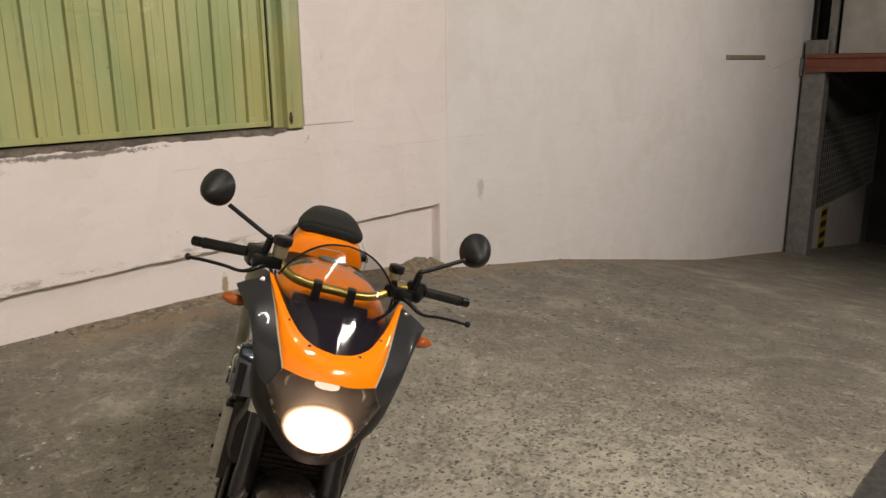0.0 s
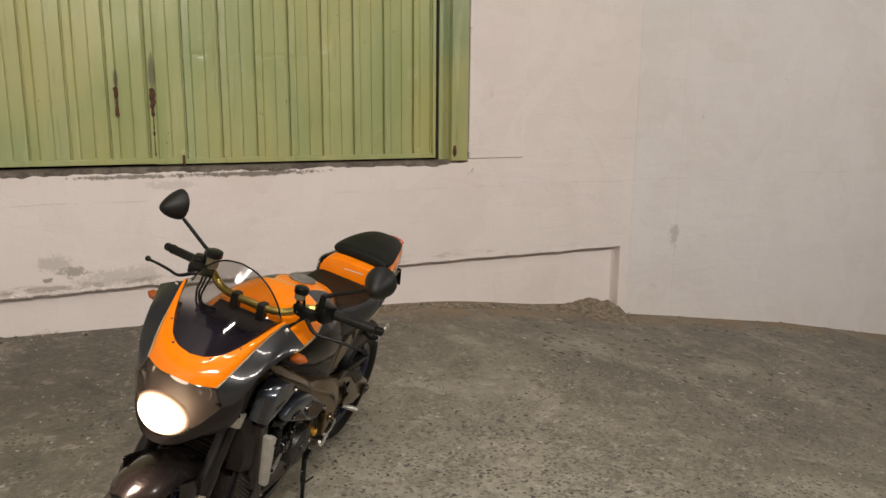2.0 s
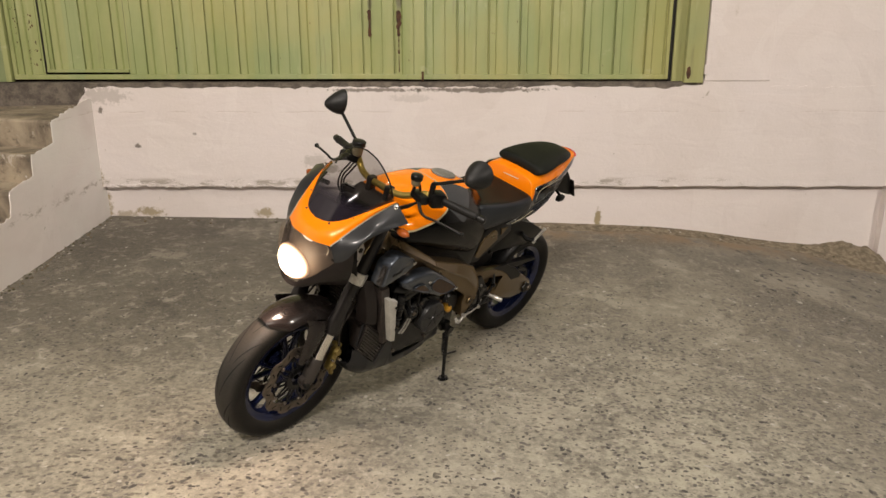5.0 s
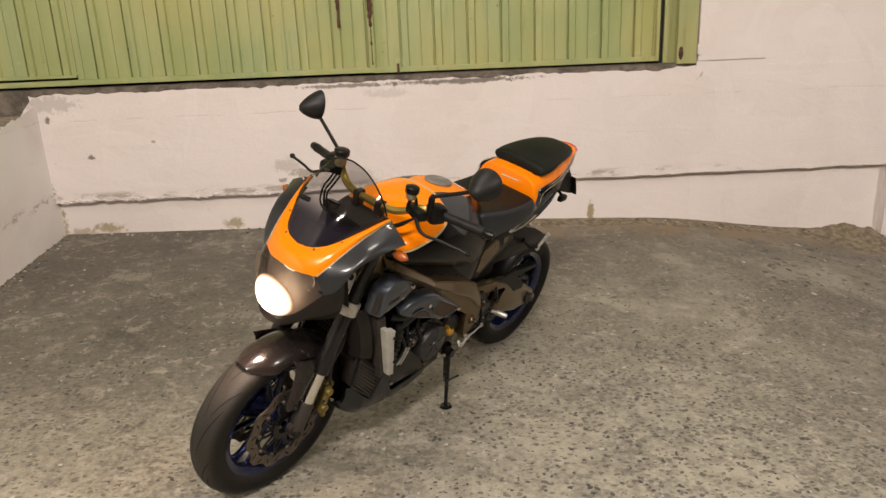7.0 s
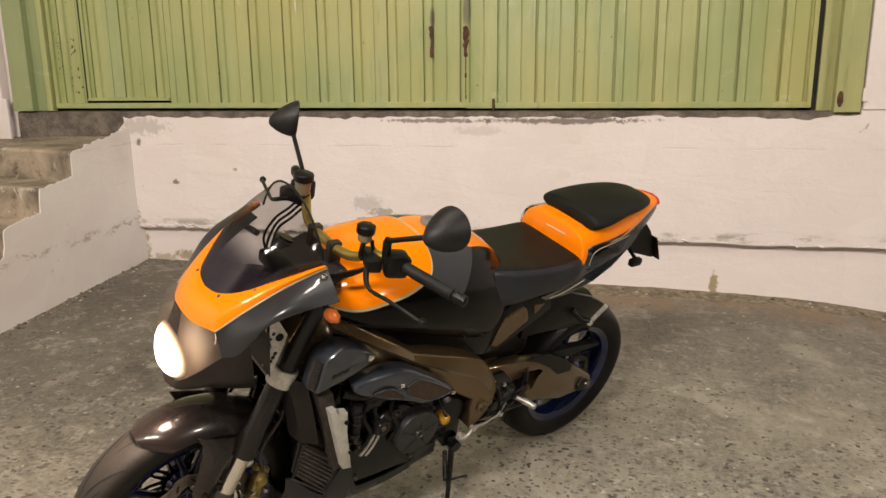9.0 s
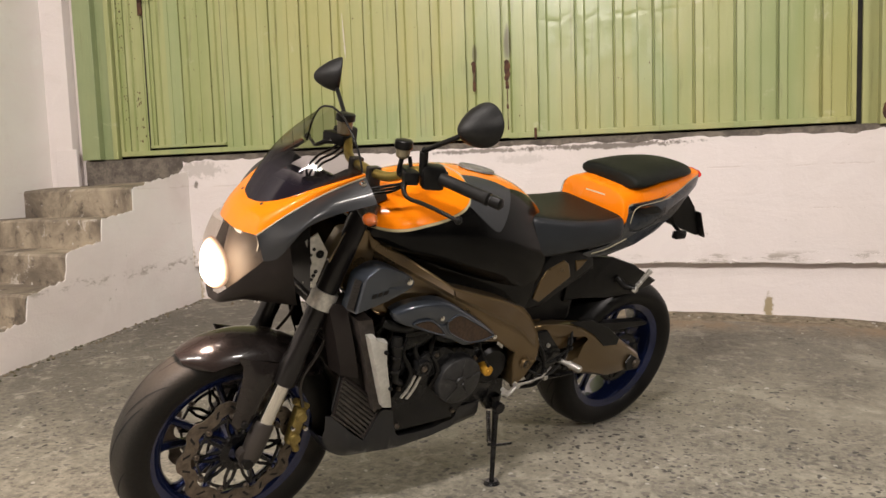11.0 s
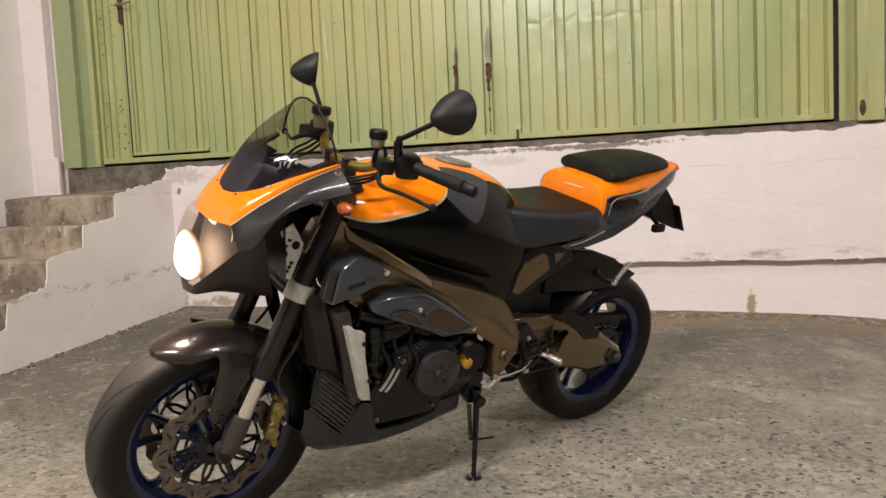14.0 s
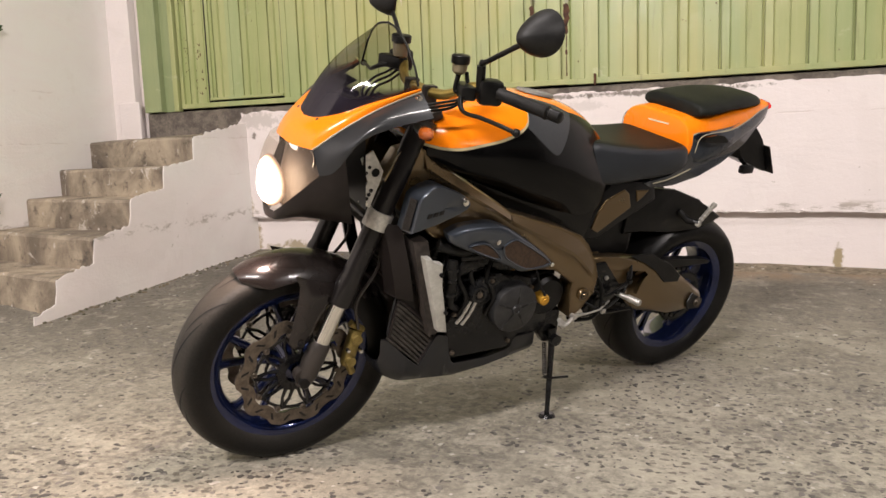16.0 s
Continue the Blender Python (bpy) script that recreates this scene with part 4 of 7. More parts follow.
def tyre_rubber():
    """Black rubber, dusty and greyer on the tread where it meets the road."""
    n = Nodes("tyre_rubber")
    x, y, z = n.axes()
    big, small = n.noise(7, 5), n.noise(160, 3)
    # sides near black for their shade; dusty tread lifted for headlight on it
    colour = n.mix(n.ramp(n.math("ADD", n.math("MULTIPLY", big, 0.7), n.math("MULTIPLY", small, 0.3)), 0.36, 0.66), (0.0045, 0.0043, 0.0041), (0.0105, 0.0100, 0.0092))
    tread = n.math("MULTIPLY", n.ramp(n.math("ADD", n.math("ABSOLUTE", y), n.math("MULTIPLY", big, 0.02)), 0.074, 0.046), n.math("ADD", 0.50, n.math("MULTIPLY", small, 0.5)))
    colour = n.mix(tread, colour, (0.040, 0.037, 0.032))
    return n.surface(colour, 0.46, 0.0, n.bump(small, 0.3, 0.002), Specular_IOR_Level=0.16)


TYRE = tyre_rubber()
GROOVE = worn("groove", (0.004, 0.004, 0.004), (0.007, 0.007, 0.007), 0.9)
LEATHER = worn("seat_vinyl", (0.0055, 0.0065, 0.0055), (0.011, 0.013, 0.010), 0.50, scale=14, bump=0.5, fine=500, Specular_IOR_Level=0.16)
SEAT_SIDE = worn("seat_side_vinyl", (0.009, 0.0115, 0.015), (0.014, 0.0175, 0.022), 0.36, scale=14, bump=0.4, fine=500)
DISC = worn("disc_steel", (0.085, 0.070, 0.056), (0.17, 0.14, 0.11), 0.38, 0.7, scale=40, bump=0.2)
ALU = worn("bare_alloy", (0.42, 0.41, 0.38), (0.56, 0.54, 0.50), 0.36, 0.7, scale=60)
RAD_ALU = worn("radiator_alloy", (0.42, 0.41, 0.37), (0.52, 0.51, 0.46), 0.55, 0.25, scale=30)
CHROME = worn("chrome", (0.70, 0.68, 0.64), (0.78, 0.76, 0.72), 0.16, 1.0)
FORK_GREY = paint("fork_grey", (0.036, 0.031, 0.028), (0.056, 0.049, 0.044), 0.38, 0.4, 0.3)
FORK_BLACK = paint("fork_black", (0.008, 0.007, 0.007), (0.014, 0.0125, 0.012), 0.24, 0.2, 0.3)
GOLD = worn("gold_anodised", (0.42, 0.30, 0.07), (0.52, 0.40, 0.12), 0.30, 0.85)
CALIPER = worn("caliper_gold", (0.17, 0.125, 0.032), (0.25, 0.185, 0.058), 0.45, 0.5, scale=60)
CORE = worn("radiator_core", (0.018, 0.014, 0.012), (0.045, 0.035, 0.03), 0.6, scale=60)
TITAN = worn("silencer_metal", (0.15, 0.137, 0.118), (0.21, 0.195, 0.17), 0.38, 0.85)
HEADER = worn("header_pipe", (0.30, 0.21, 0.10), (0.22, 0.15, 0.08), 0.38, 0.9)
PIPING = worn("pale_line", (0.34, 0.30, 0.20), (0.28, 0.25, 0.17), 0.4)
AMBER = paint("amber_lens", (0.27, 0.058, 0.008), (0.34, 0.080, 0.010), 0.15, 0.0, 1.0)
BEIGE = worn("reservoir_plastic", (0.15, 0.125, 0.075), (0.21, 0.175, 0.11), 0.30)


def smoked_screen():
    """Smoked plastic, black along its foot and clearer towards the upper edge."""
    n = Nodes("smoked_screen")
    clear, shine = n.add("ShaderNodeBsdfTransparent"), n.add("ShaderNodeBsdfGlossy")
    band = n.add("ShaderNodeAttribute", attribute_name="band").outputs["Fac"]
    n.put(clear.inputs[0], n.mix(n.ramp(band, -0.08, 0.24), (0.085, 0.080, 0.095), (0.60, 0.59, 0.585)))
    shine.inputs["Roughness"].default_value = 0.07
    facing = n.add("ShaderNodeLayerWeight").outputs["Facing"]
    # dark diffuse foot stands in for reflections over the black band
    sheen_black, foot = n.add("ShaderNodeBsdfDiffuse"), n.add("ShaderNodeMixShader")
    n.put(sheen_black.inputs[0], (0.015, 0.0125, 0.018))
    n.put(foot.inputs[0], n.ramp(band, 0.20, -0.12))
    n.put(foot.inputs[1], clear.outputs[0])
    n.put(foot.inputs[2], sheen_black.outputs[0])
    both = n.add("ShaderNodeMixShader")
    n.put(both.inputs[0], n.math("ADD", 0.040, n.math("MULTIPLY", n.math("POWER", facing, 4.0), 0.26)))
    n.put(both.inputs[1], foot.outputs[0])
    n.put(both.inputs[2], shine.outputs[0])
    n.tree.links.new(both.outputs[0], n.out.inputs[0])
    return n.mat


SMOKE = smoked_screen()


def hazed_cover():
    """Clear plastic gone slightly dull, so that the lamp behind it lights it up."""
    n = Nodes("lamp_lens")
    clear, shine = n.add("ShaderNodeBsdfTransparent"), n.add("ShaderNodeBsdfGlossy")
    through_it, over = n.add("ShaderNodeBsdfTranslucent"), n.add("ShaderNodeBsdfDiffuse")
    n.put(clear.inputs[0], (0.93, 0.90, 0.86))
    shine.inputs["Roughness"].default_value = 0.04
    for node in (through_it, over):
        n.put(node.inputs[0], (0.50, 0.39, 0.31))
    dull, veil, both = n.add("ShaderNodeMixShader"), n.add("ShaderNodeMixShader"), n.add("ShaderNodeMixShader")
    dull.inputs[0].default_value = 0.6
    n.put(dull.inputs[1], over.outputs[0])
    n.put(dull.inputs[2], through_it.outputs[0])
    n.put(veil.inputs[0], n.math("ADD", 0.06, n.math("MULTIPLY", n.noise(24, 5, 0.7), 0.15)))
    n.put(veil.inputs[1], clear.outputs[0])
    n.put(veil.inputs[2], dull.outputs[0])
    n.put(both.inputs[0], n.math("ADD", 0.02, n.math("MULTIPLY", n.math("POWER", n.add("ShaderNodeLayerWeight").outputs["Facing"], 4.0), 0.30)))
    n.put(both.inputs[1], veil.outputs[0])
    n.put(both.inputs[2], shine.outputs[0])
    n.tree.links.new(both.outputs[0], n.out.inputs[0])
    return n.mat


LENS = hazed_cover()


def glow(name, colour, strength):
    n = Nodes(name)
    e = n.add("ShaderNodeEmission")
    e.inputs[0].default_value, e.inputs[1].default_value = (*colour, 1), strength
    n.tree.links.new(e.outputs[0], n.out.inputs[0])
    return n.mat


def beam():
    """A lamp face that is brightest in its middle and warmer, dimmer towards its rim."""
    n = Nodes("headlight_beam")
    x, y, z = n.axes()
    u, v = n.math("DIVIDE", n.math("SUBTRACT", y, 0.017), 0.081), n.math("DIVIDE", n.math("SUBTRACT", z, 0.784), 0.056)
    r = n.math("SQRT", n.math("ADD", n.math("MULTIPLY", u, u), n.math("MULTIPLY", v, v)))
    e = n.add("ShaderNodeEmission")
    n.put(e.inputs[0], n.mix(n.ramp(r, 0.62, 1.0), (1.0, 0.83, 0.62), (1.0, 0.60, 0.36)))
    n.put(e.inputs[1], n.math("ADD", 0.45, n.math("MULTIPLY", n.ramp(r, 1.02, 0.70), 13.0)))
    n.tree.links.new(e.outputs[0], n.out.inputs[0])
    return n.mat


BEAM = beam()
TAIL_GLOW = glow("tail_light_lens", (1.0, 0.06, 0.05), 0.6)
BEAM_SMALL = glow("position_lamp", (1.0, 0.76, 0.60), 1.6)

BIKE_YAW, BIKE_LEAN = 229.5, 17.5
bike = tagged(new("motorcycle"), "orange and dark grey sports motorcycle with blue wheels, headlight lit", "motorcycle")
bike.matrix_world = pose(1.250, 2.036, 0.044, 0, 0, BIKE_YAW) @ pose(0, 0, 0, -BIKE_LEAN) @ pose(0, 0, -0.079)
SIDES = (1, -1)


def mirrored(points, side):
    return [(x, y * side, z) for x, y, z in points]


def ring(x, zt, zb, w, top=1.0, e=2.6, n=28, y=0.0, shift=0.0):
    """A rounded cross-section of the bike at x: top, bottom, half width; top: width of its upper part."""
    out = []
    for k in range(n):
        a = 2 * math.pi * k / n
        c, s = math.cos(a), math.sin(a)
        yy = math.copysign(abs(c) ** (2 / e), c)
        zz = math.copysign(abs(s) ** (2 / e), s)
        f = 1 + (top - 1) * max(0.0, zz)
        out.append((x + shift * zz, y + w * f * yy, (zt + zb) / 2 + (zt - zb) / 2 * zz))
    return out


def body(rows, **more):
    """A loft through rings, with the rows smoothed lengthwise."""
    lines = curve([(r[0], r[1], r[2]) for r in rows], 4)
    widths = curve([(r[3], r[4] if len(r) > 4 else 1.0, 0) for r in rows], 4)
    return loft([ring(a.x, a.y, a.z, b.x, b.y, **more) for a, b in zip(lines, widths)])


def solid(ob, thickness, offset=-1.0):
    m = ob.modifiers.new("thickness", "SOLIDIFY")
    m.thickness, m.offset = thickness, offset
    return ob


def round_edges(ob, width, steps=2):
    m = ob.modifiers.new("edges", "BEVEL")
    m.width, m.segments, m.limit_method = width, steps, "ANGLE"
    return ob


def bolt(parent, place, radius=0.008, axis=1, material=None):
    x, y, z = place
    bm = bmesh.new()
    s = 1 if y >= 0 else -1
    lathe(bm, [(0.0001, 0.006 * s), (radius * 0.5, 0.006 * s), (radius * 0.55, 0.0035 * s), (radius * 0.9, 0.004 * s), (radius, 0.0), (radius, -0.006 * s)], 12, place)
    return part("bolt", bm, material or CHROME, parent, smooth=40)


# -- wheels --
def tyre_profile(radius, width, bead):
    h, w = radius - bead, width / 2
    half = [(bead - 0.004, w * 0.74), (bead + 0.004, w * 0.84), (bead + 0.30 * h, w * 0.985), (bead + 0.50 * h, w), (bead + 0.66 * h, w * 0.94), (bead + 0.80 * h, w * 0.78), (bead + 0.91 * h, w * 0.54), (bead + 0.975 * h, w * 0.28), (radius, 0.0)]
    return half + [(r, -y) for r, y in half[-2::-1]]


def tread(bm, centre, radius, width, bead, count, seed):
    """Slanted grooves as thin dark strips that follow the crown."""
    prof = tyre_profile(radius, width, bead)[3:9]
    ys, rs = [p[1] for p in prof][::-1], [p[0] for p in prof][::-1]
    def crown(y):
        return float(np.interp(abs(y), ys, rs))
    for k in range(count):
        for side in SIDES:
            a0 = 2 * math.pi * (k + (0.5 if side < 0 else 0.0)) / count
            for y0, y1, da, w, start in ((0.06, 0.70, 0.62, 0.0050, 0.0), (0.22, 0.88, 0.44, 0.0044, 0.46)):
                cells = []
                for i in range(9):
                    f = i / 8
                    y = (y0 + (y1 - y0) * f) * width / 2
                    a = a0 + start + da * f ** 0.8
                    half = 0.52 * w * math.sin(math.pi * (0.12 + 0.8 * f))
                    cells.append([(centre[0] + (crown(v) + 0.0010) * math.cos(a), centre[1] + side * v, centre[2] + (crown(v) + 0.0010) * math.sin(a)) for v in (y - half, y + half)])
                sheet(bm, cells)


def wheel(name, centre, radius, width, rim_r, rim_w, pairs, hub_r, hub_w, label):
    bm = bmesh.new()
    w = rim_w / 2
    lathe(bm, [(rim_r - 0.033, w * 0.50), (rim_r - 0.022, w * 0.84), (rim_r - 0.008, w * 0.93), (rim_r + 0.006, w), (rim_r + 0.009, w * 0.93), (rim_r - 0.002, w * 0.84), (rim_r - 0.010, w * 0.5), (rim_r - 0.012, 0),
               (rim_r - 0.010, -w * 0.5), (rim_r - 0.002, -w * 0.84), (rim_r + 0.009, -w * 0.93), (rim_r + 0.006, -w), (rim_r - 0.008, -w * 0.93), (rim_r - 0.022, -w * 0.84), (rim_r - 0.033, -w * 0.50), (rim_r - 0.036, 0)], 72, centre, True)
    rim = part(name, bm, BLUE, bike, label, smooth=40)
    bm = bmesh.new()
    lathe(bm, tyre_profile(radius, width, rim_r), 96, centre)
    part("tyre", bm, TYRE, rim, "black road tyre with slanted grooves", smooth=50)
    bm = bmesh.new()
    tread(bm, centre, radius, width, rim_r, 7, 1)
    tagged(part("tread_grooves", bm, GROOVE, rim), kind="stuff")
    bm = bmesh.new()
    lathe(bm, [(0.012, hub_w / 2), (hub_r * 0.8, hub_w / 2), (hub_r, hub_w / 2 - 0.012), (hub_r * 0.8, 0), (hub_r, -hub_w / 2 + 0.012), (hub_r * 0.8, -hub_w / 2), (0.012, -hub_w / 2)], 28, centre, True)
    part("hub", bm, BLUE, rim, smooth=40)
    for k in range(pairs):
        for d in (-1, 1):
            a0 = 2 * math.pi * k / pairs + 0.30
            a1, a2 = a0 + d * 0.10, a0 + d * 0.235
            cx, _, cz = centre
            p0, p1 = (hub_r - 0.008, a1), (rim_r - 0.028, a2)
            rows = []
            for f, hw, th in ((0.0, 0.013, 0.017), (0.5, 0.0085, 0.012), (0.88, 0.009, 0.013), (1.0, 0.015, 0.020)):
                r = p0[0] + (p1[0] - p0[0]) * f
                a = p0[1] + (p1[1] - p0[1]) * f
                c, s = math.cos(a), math.sin(a)
                rows.append([(cx + r * c - u * s, v, cz + r * s + u * c) for u, v in ((-hw, th * 0.6), (-hw * 0.4, th), (hw * 0.4, th), (hw, th * 0.6), (hw, -th * 0.6), (hw * 0.4, -th), (-hw * 0.4, -th), (-hw, -th * 0.6))])
            part("spoke", loft(rows), BLUE, rim, smooth=50)
    return rim


FRONT, REAR = (0.622, 0.0, 0.278), (-0.770, 0.0, 0.300)
front_wheel = wheel("front_wheel", FRONT, 0.294, 0.120, 0.216, 0.094, 5, 0.046, 0.13, "blue spoked front wheel with a road tyre")
rear_wheel = wheel("rear_wheel", REAR, 0.291, 0.180, 0.205, 0.146, 5, 0.060, 0.17, "blue spoked rear wheel with a wide road tyre")


def wave_disc(parent, centre, radius, inner, y, side, petals=10):
    bm = bmesh.new()
    n = petals * 16
    rows = []
    for k in range(n + 1):
        a = 2 * math.pi * k / n
        wav = math.cos(petals * a)
        ro = radius + 0.0065 * math.copysign(abs(wav) ** 0.45, wav)
        ri = inner + 0.0055 * math.copysign(abs(wav) ** 0.45, wav)
        c, s = math.cos(a), math.sin(a)
        rows.append([(centre[0] + r * c, y + h, centre[2] + r * s) for r, h in ((ri, 0.0024), (ro, 0.0024), (ro, -0.0024), (ri, -0.0024))])
    sheet(bm, rows, True)
    bmesh.ops.remove_doubles(bm, verts=bm.verts, dist=0.00005)
    # cut slots, shown as thin dark bars let into the face
    for k in range(petals * 2):
        a = 2 * math.pi * (k + 0.5) / (petals * 2)
        r0, r1 = inner + 0.007, radius - 0.006
        slant = 0.10 * (1 if k % 2 else -1)
        cells = []
        for f in (0.08, 0.92):
            r, b = r0 + (r1 - r0) * f, a + slant * (f - 0.5)
            c, s = math.cos(b), math.sin(b)
            cells.append([(centre[0] + r * c - u * s, y + side * 0.0028, centre[2] + r * s + u * c) for u in (-0.0036, 0.0036)])
        before = len(bm.faces)
        sheet(bm, cells)
        bm.faces.ensure_lookup_table()
        for f in bm.faces[before:]:
            f.material_index = 1
    disc = part("brake_disc", bm, [DISC, GROOVE], parent, "worn wave-edged brake disc", smooth=30)
    return disc


for s in SIDES:
    wave_disc(front_wheel, FRONT, 0.153, 0.119, 0.073 * s, s)
    y = 0.070 * s
    bm = bmesh.new()
    lathe(bm, [(0.030, y + 0.006), (0.052, y + 0.006), (0.052, y - 0.006), (0.030, y - 0.006)], 36, (FRONT[0], 0, FRONT[2]), True)
    part("disc_carrier", bm, ENGINE, front_wheel, smooth=40)
    bm = bmesh.new()
    lathe(bm, [(0.104, y + 0.003), (0.110, y + 0.003), (0.110, y - 0.003), (0.104, y - 0.003)], 48, (FRONT[0], 0, FRONT[2]), True)
    part("carrier_ring", bm, ENGINE, front_wheel, smooth=40)
    for k in range(10):
        a0 = 2 * math.pi * k / 10
        for d0 in (-0.20, 0.20):
            bm = bmesh.new()
            tube(bm, [(FRONT[0] + r * math.cos(a0 + d), y, FRONT[2] + r * math.sin(a0 + d)) for r, d in ((0.046, d0), (0.080, 0.6 * d0), (0.112, 0.0))], [0.0055, 0.0042, 0.0052], 6)
            part("carrier_arm", bm, ENGINE, front_wheel, smooth=40)
    for k in range(10):
        a = 2 * math.pi * k / 10 + 0.12
        bm = bmesh.new()
        lathe(bm, [(0.003, y + 0.010 * s), (0.0065, y + 0.010 * s), (0.0078, y + 0.006 * s), (0.0078, y - 0.004 * s), (0.003, y - 0.004 * s)], 12, (FRONT[0] + 0.112 * math.cos(a), 0, FRONT[2] + 0.112 * math.sin(a)), True)
        part("disc_button", bm, DISC, front_wheel, smooth=40)
wave_disc(rear_wheel, REAR, 0.105, 0.075, -0.072, -1, 8)
bm = bmesh.new()
lathe(bm, [(0.070, 0.078), (0.084, 0.080), (0.090, 0.078), (0.084, 0.074), (0.070, 0.074)], 40, REAR, True)
for k in range(40):
    a = 2 * math.pi * k / 40
    m = Matrix.Translation((REAR[0] + 0.092 * math.cos(a), 0.077, REAR[2] + 0.092 * math.sin(a))) @ Matrix.Rotation(-a, 4, "Y")
    box(bm, -0.004, 0.004, -0.0025, 0.0025, -0.0028, 0.0028, 0, m)
for k in range(5):
    a = 2 * math.pi * k / 5
    tube(bm, [(REAR[0] + r * math.cos(a), 0.077, REAR[2] + r * math.sin(a)) for r in (0.03, 0.08)], 0.008, 6)
part("sprocket", bm, ENGINE, rear_wheel, "bare metal rear sprocket", smooth=30)

# -- front fork --
TOP, FOOT = Vector((0.345, 0, 0.955)), Vector((0.615, 0, 0.272))


def along(f, y=0.0, off=0.0):
    p = TOP.lerp(FOOT, f)
    n = Vector((0.926, 0, 0.377)) * off
    return Vector((p.x, y, p.z)) + n


for s in SIDES:
    y = 0.108 * s
    bm = bmesh.new()
    f = [0.0, 0.02, 0.30, 0.33, 0.585, 0.605, 0.635, 0.695, 0.70]
    tube(bm, [along(t, y) for t in f], [0.024, 0.0265, 0.0265, 0.0265, 0.026, 0.029, 0.030, 0.030, 0.024], 20)
    leg = part("fork_leg", bm, FORK_BLACK, bike, "black upside-down fork leg", smooth=40)
    bm = bmesh.new()
    tube(bm, [along(t, y) for t in (0.68, 0.89)], 0.0215, 18)
    part("fork_slider", bm, CHROME, leg, "bright fork tube", smooth=40)
    bm = bmesh.new()
    tube(bm, [along(0.845, y), along(0.858, y), along(0.92, y), along(0.97, y + 0.002 * s), along(1.02, y)], [0.023, 0.027, 0.028, 0.026, 0.018], 16)
    tube(bm, [along(0.98, y - 0.012 * s, 0.012), along(0.98, y + 0.012 * s, 0.012)], 0.022, 16)
    part("fork_foot", bm, FORK_GREY, leg, "grey fork foot with the axle clamp", smooth=40)
    bm = bmesh.new()
    tube(bm, [along(0.345, y), along(0.405, y)], 0.034, 20)
    clamp = part("lower_clamp", bm, ALU, leg, "bare alloy fork clamp", smooth=30)
    bm = bmesh.new()
    tube(bm, [along(0.01, y), along(0.045, y)], 0.034, 18)
    part("upper_clamp", bm, FORK_GREY, leg, smooth=30)
    bm = bmesh.new()
    tube(bm, [(FRONT[0], y + 0.004 * s, FRONT[2]), (FRONT[0], y + 0.028 * s, FRONT[2])], 0.013, 12)
    part("axle_end", bm, BLACK, leg, smooth=40)
    # caliper behind the leg
    bm = bmesh.new()
    cx, cz = FRONT[0] - 0.134, FRONT[2] + 0.063
    m = Matrix.Translation((cx, 0, cz)) @ Matrix.Rotation(radians(-12), 4, "Y")
    box(bm, -0.017, 0.014, min(0.084 * s, 0.114 * s), max(0.084 * s, 0.114 * s), -0.054, 0.052, 0.008, m)
    box(bm, -0.024, 0.006, min(0.086 * s, 0.104 * s), max(0.086 * s, 0.104 * s), -0.030, 0.024, 0.006, m)
    for dz in (-0.034, 0.030):
        tube(bm, [m @ Vector((-0.004, 0.110 * s, dz)), m @ Vector((-0.004, 0.121 * s, dz))], [0.0155, 0.0135], 14)
    tube(bm, [m @ Vector((0.02, 0.10 * s, 0.07)), m @ Vector((-0.02, 0.10 * s, 0.052))], 0.010, 8)
    tube(bm, [m @ Vector((-0.026, 0.10 * s, -0.075)), m @ Vector((-0.01, 0.10 * s, -0.05))], 0.010, 8)
    caliper = part("brake_caliper", bm, CALIPER, bike, "gold brake caliper", smooth=30)
    bolt(caliper, tuple(m @ Vector((-0.022, 0.119 * s, 0.0))), 0.006)
    bolt(caliper, tuple(m @ Vector((0.014, 0.119 * s, 0.0))), 0.006)
    bm = bmesh.new()
    tube(bm, [m @ Vector((0.0, 0.112 * s, 0.06)), (0.485, 0.112 * s, 0.48), (0.425, 0.100 * s, 0.58), (0.455, 0.085 * s, 0.70), (0.40, 0.07 * s, 0.82), (0.35, 0.05 * s, 0.93)], 0.0045, 8, 8)
    part("brake_hose", bm, FORK_GREY, bike, "braided brake hose", smooth=60)

bm = bmesh.new()
c = along(0.375)
m = Matrix.Translation(c) @ Matrix.Rotation(radians(22), 4, "Y")
box(bm, -0.055, 0.03, -0.10, 0.10, -0.022, 0.022, 0.008, m)
part("lower_yoke", bm, FORK_BLACK, bike)
bm = bmesh.new()
m = Matrix.Translation(along(0.03)) @ Matrix.Rotation(radians(22), 4, "Y")
box(bm, -0.065, 0.03, -0.105, 0.105, -0.013, 0.013, 0.006, m)
part("upper_yoke", bm, FORK_GREY, bike)

# -- front mudguard --
def mudguard(centre, radius, a0, a1, half, drop, name, material, label, parent, steps=22):
    bm = bmesh.new()
    rows = []
    for i in range(steps + 1):
        f = i / steps
        a = radians(a0 + (a1 - a0) * f)
        taper = min(1.0, 0.45 + 2.2 * min(f, 1 - f) ** 0.7)
        row = []
        for v in np.linspace(-1, 1, 15):
            b = v * 1.25
            y = half * taper * math.sin(b) / math.sin(1.25)
            r = radius - drop * taper * (1 - math.cos(b)) / (1 - math.cos(1.25))
            row.append((centre[0] + r * math.cos(a), y, centre[2] + r * math.sin(a)))
        rows.append(row)
    sheet(bm, rows)
    ob = part(name, bm, material, parent, label, smooth=60)
    solid(ob, 0.004)
    return ob


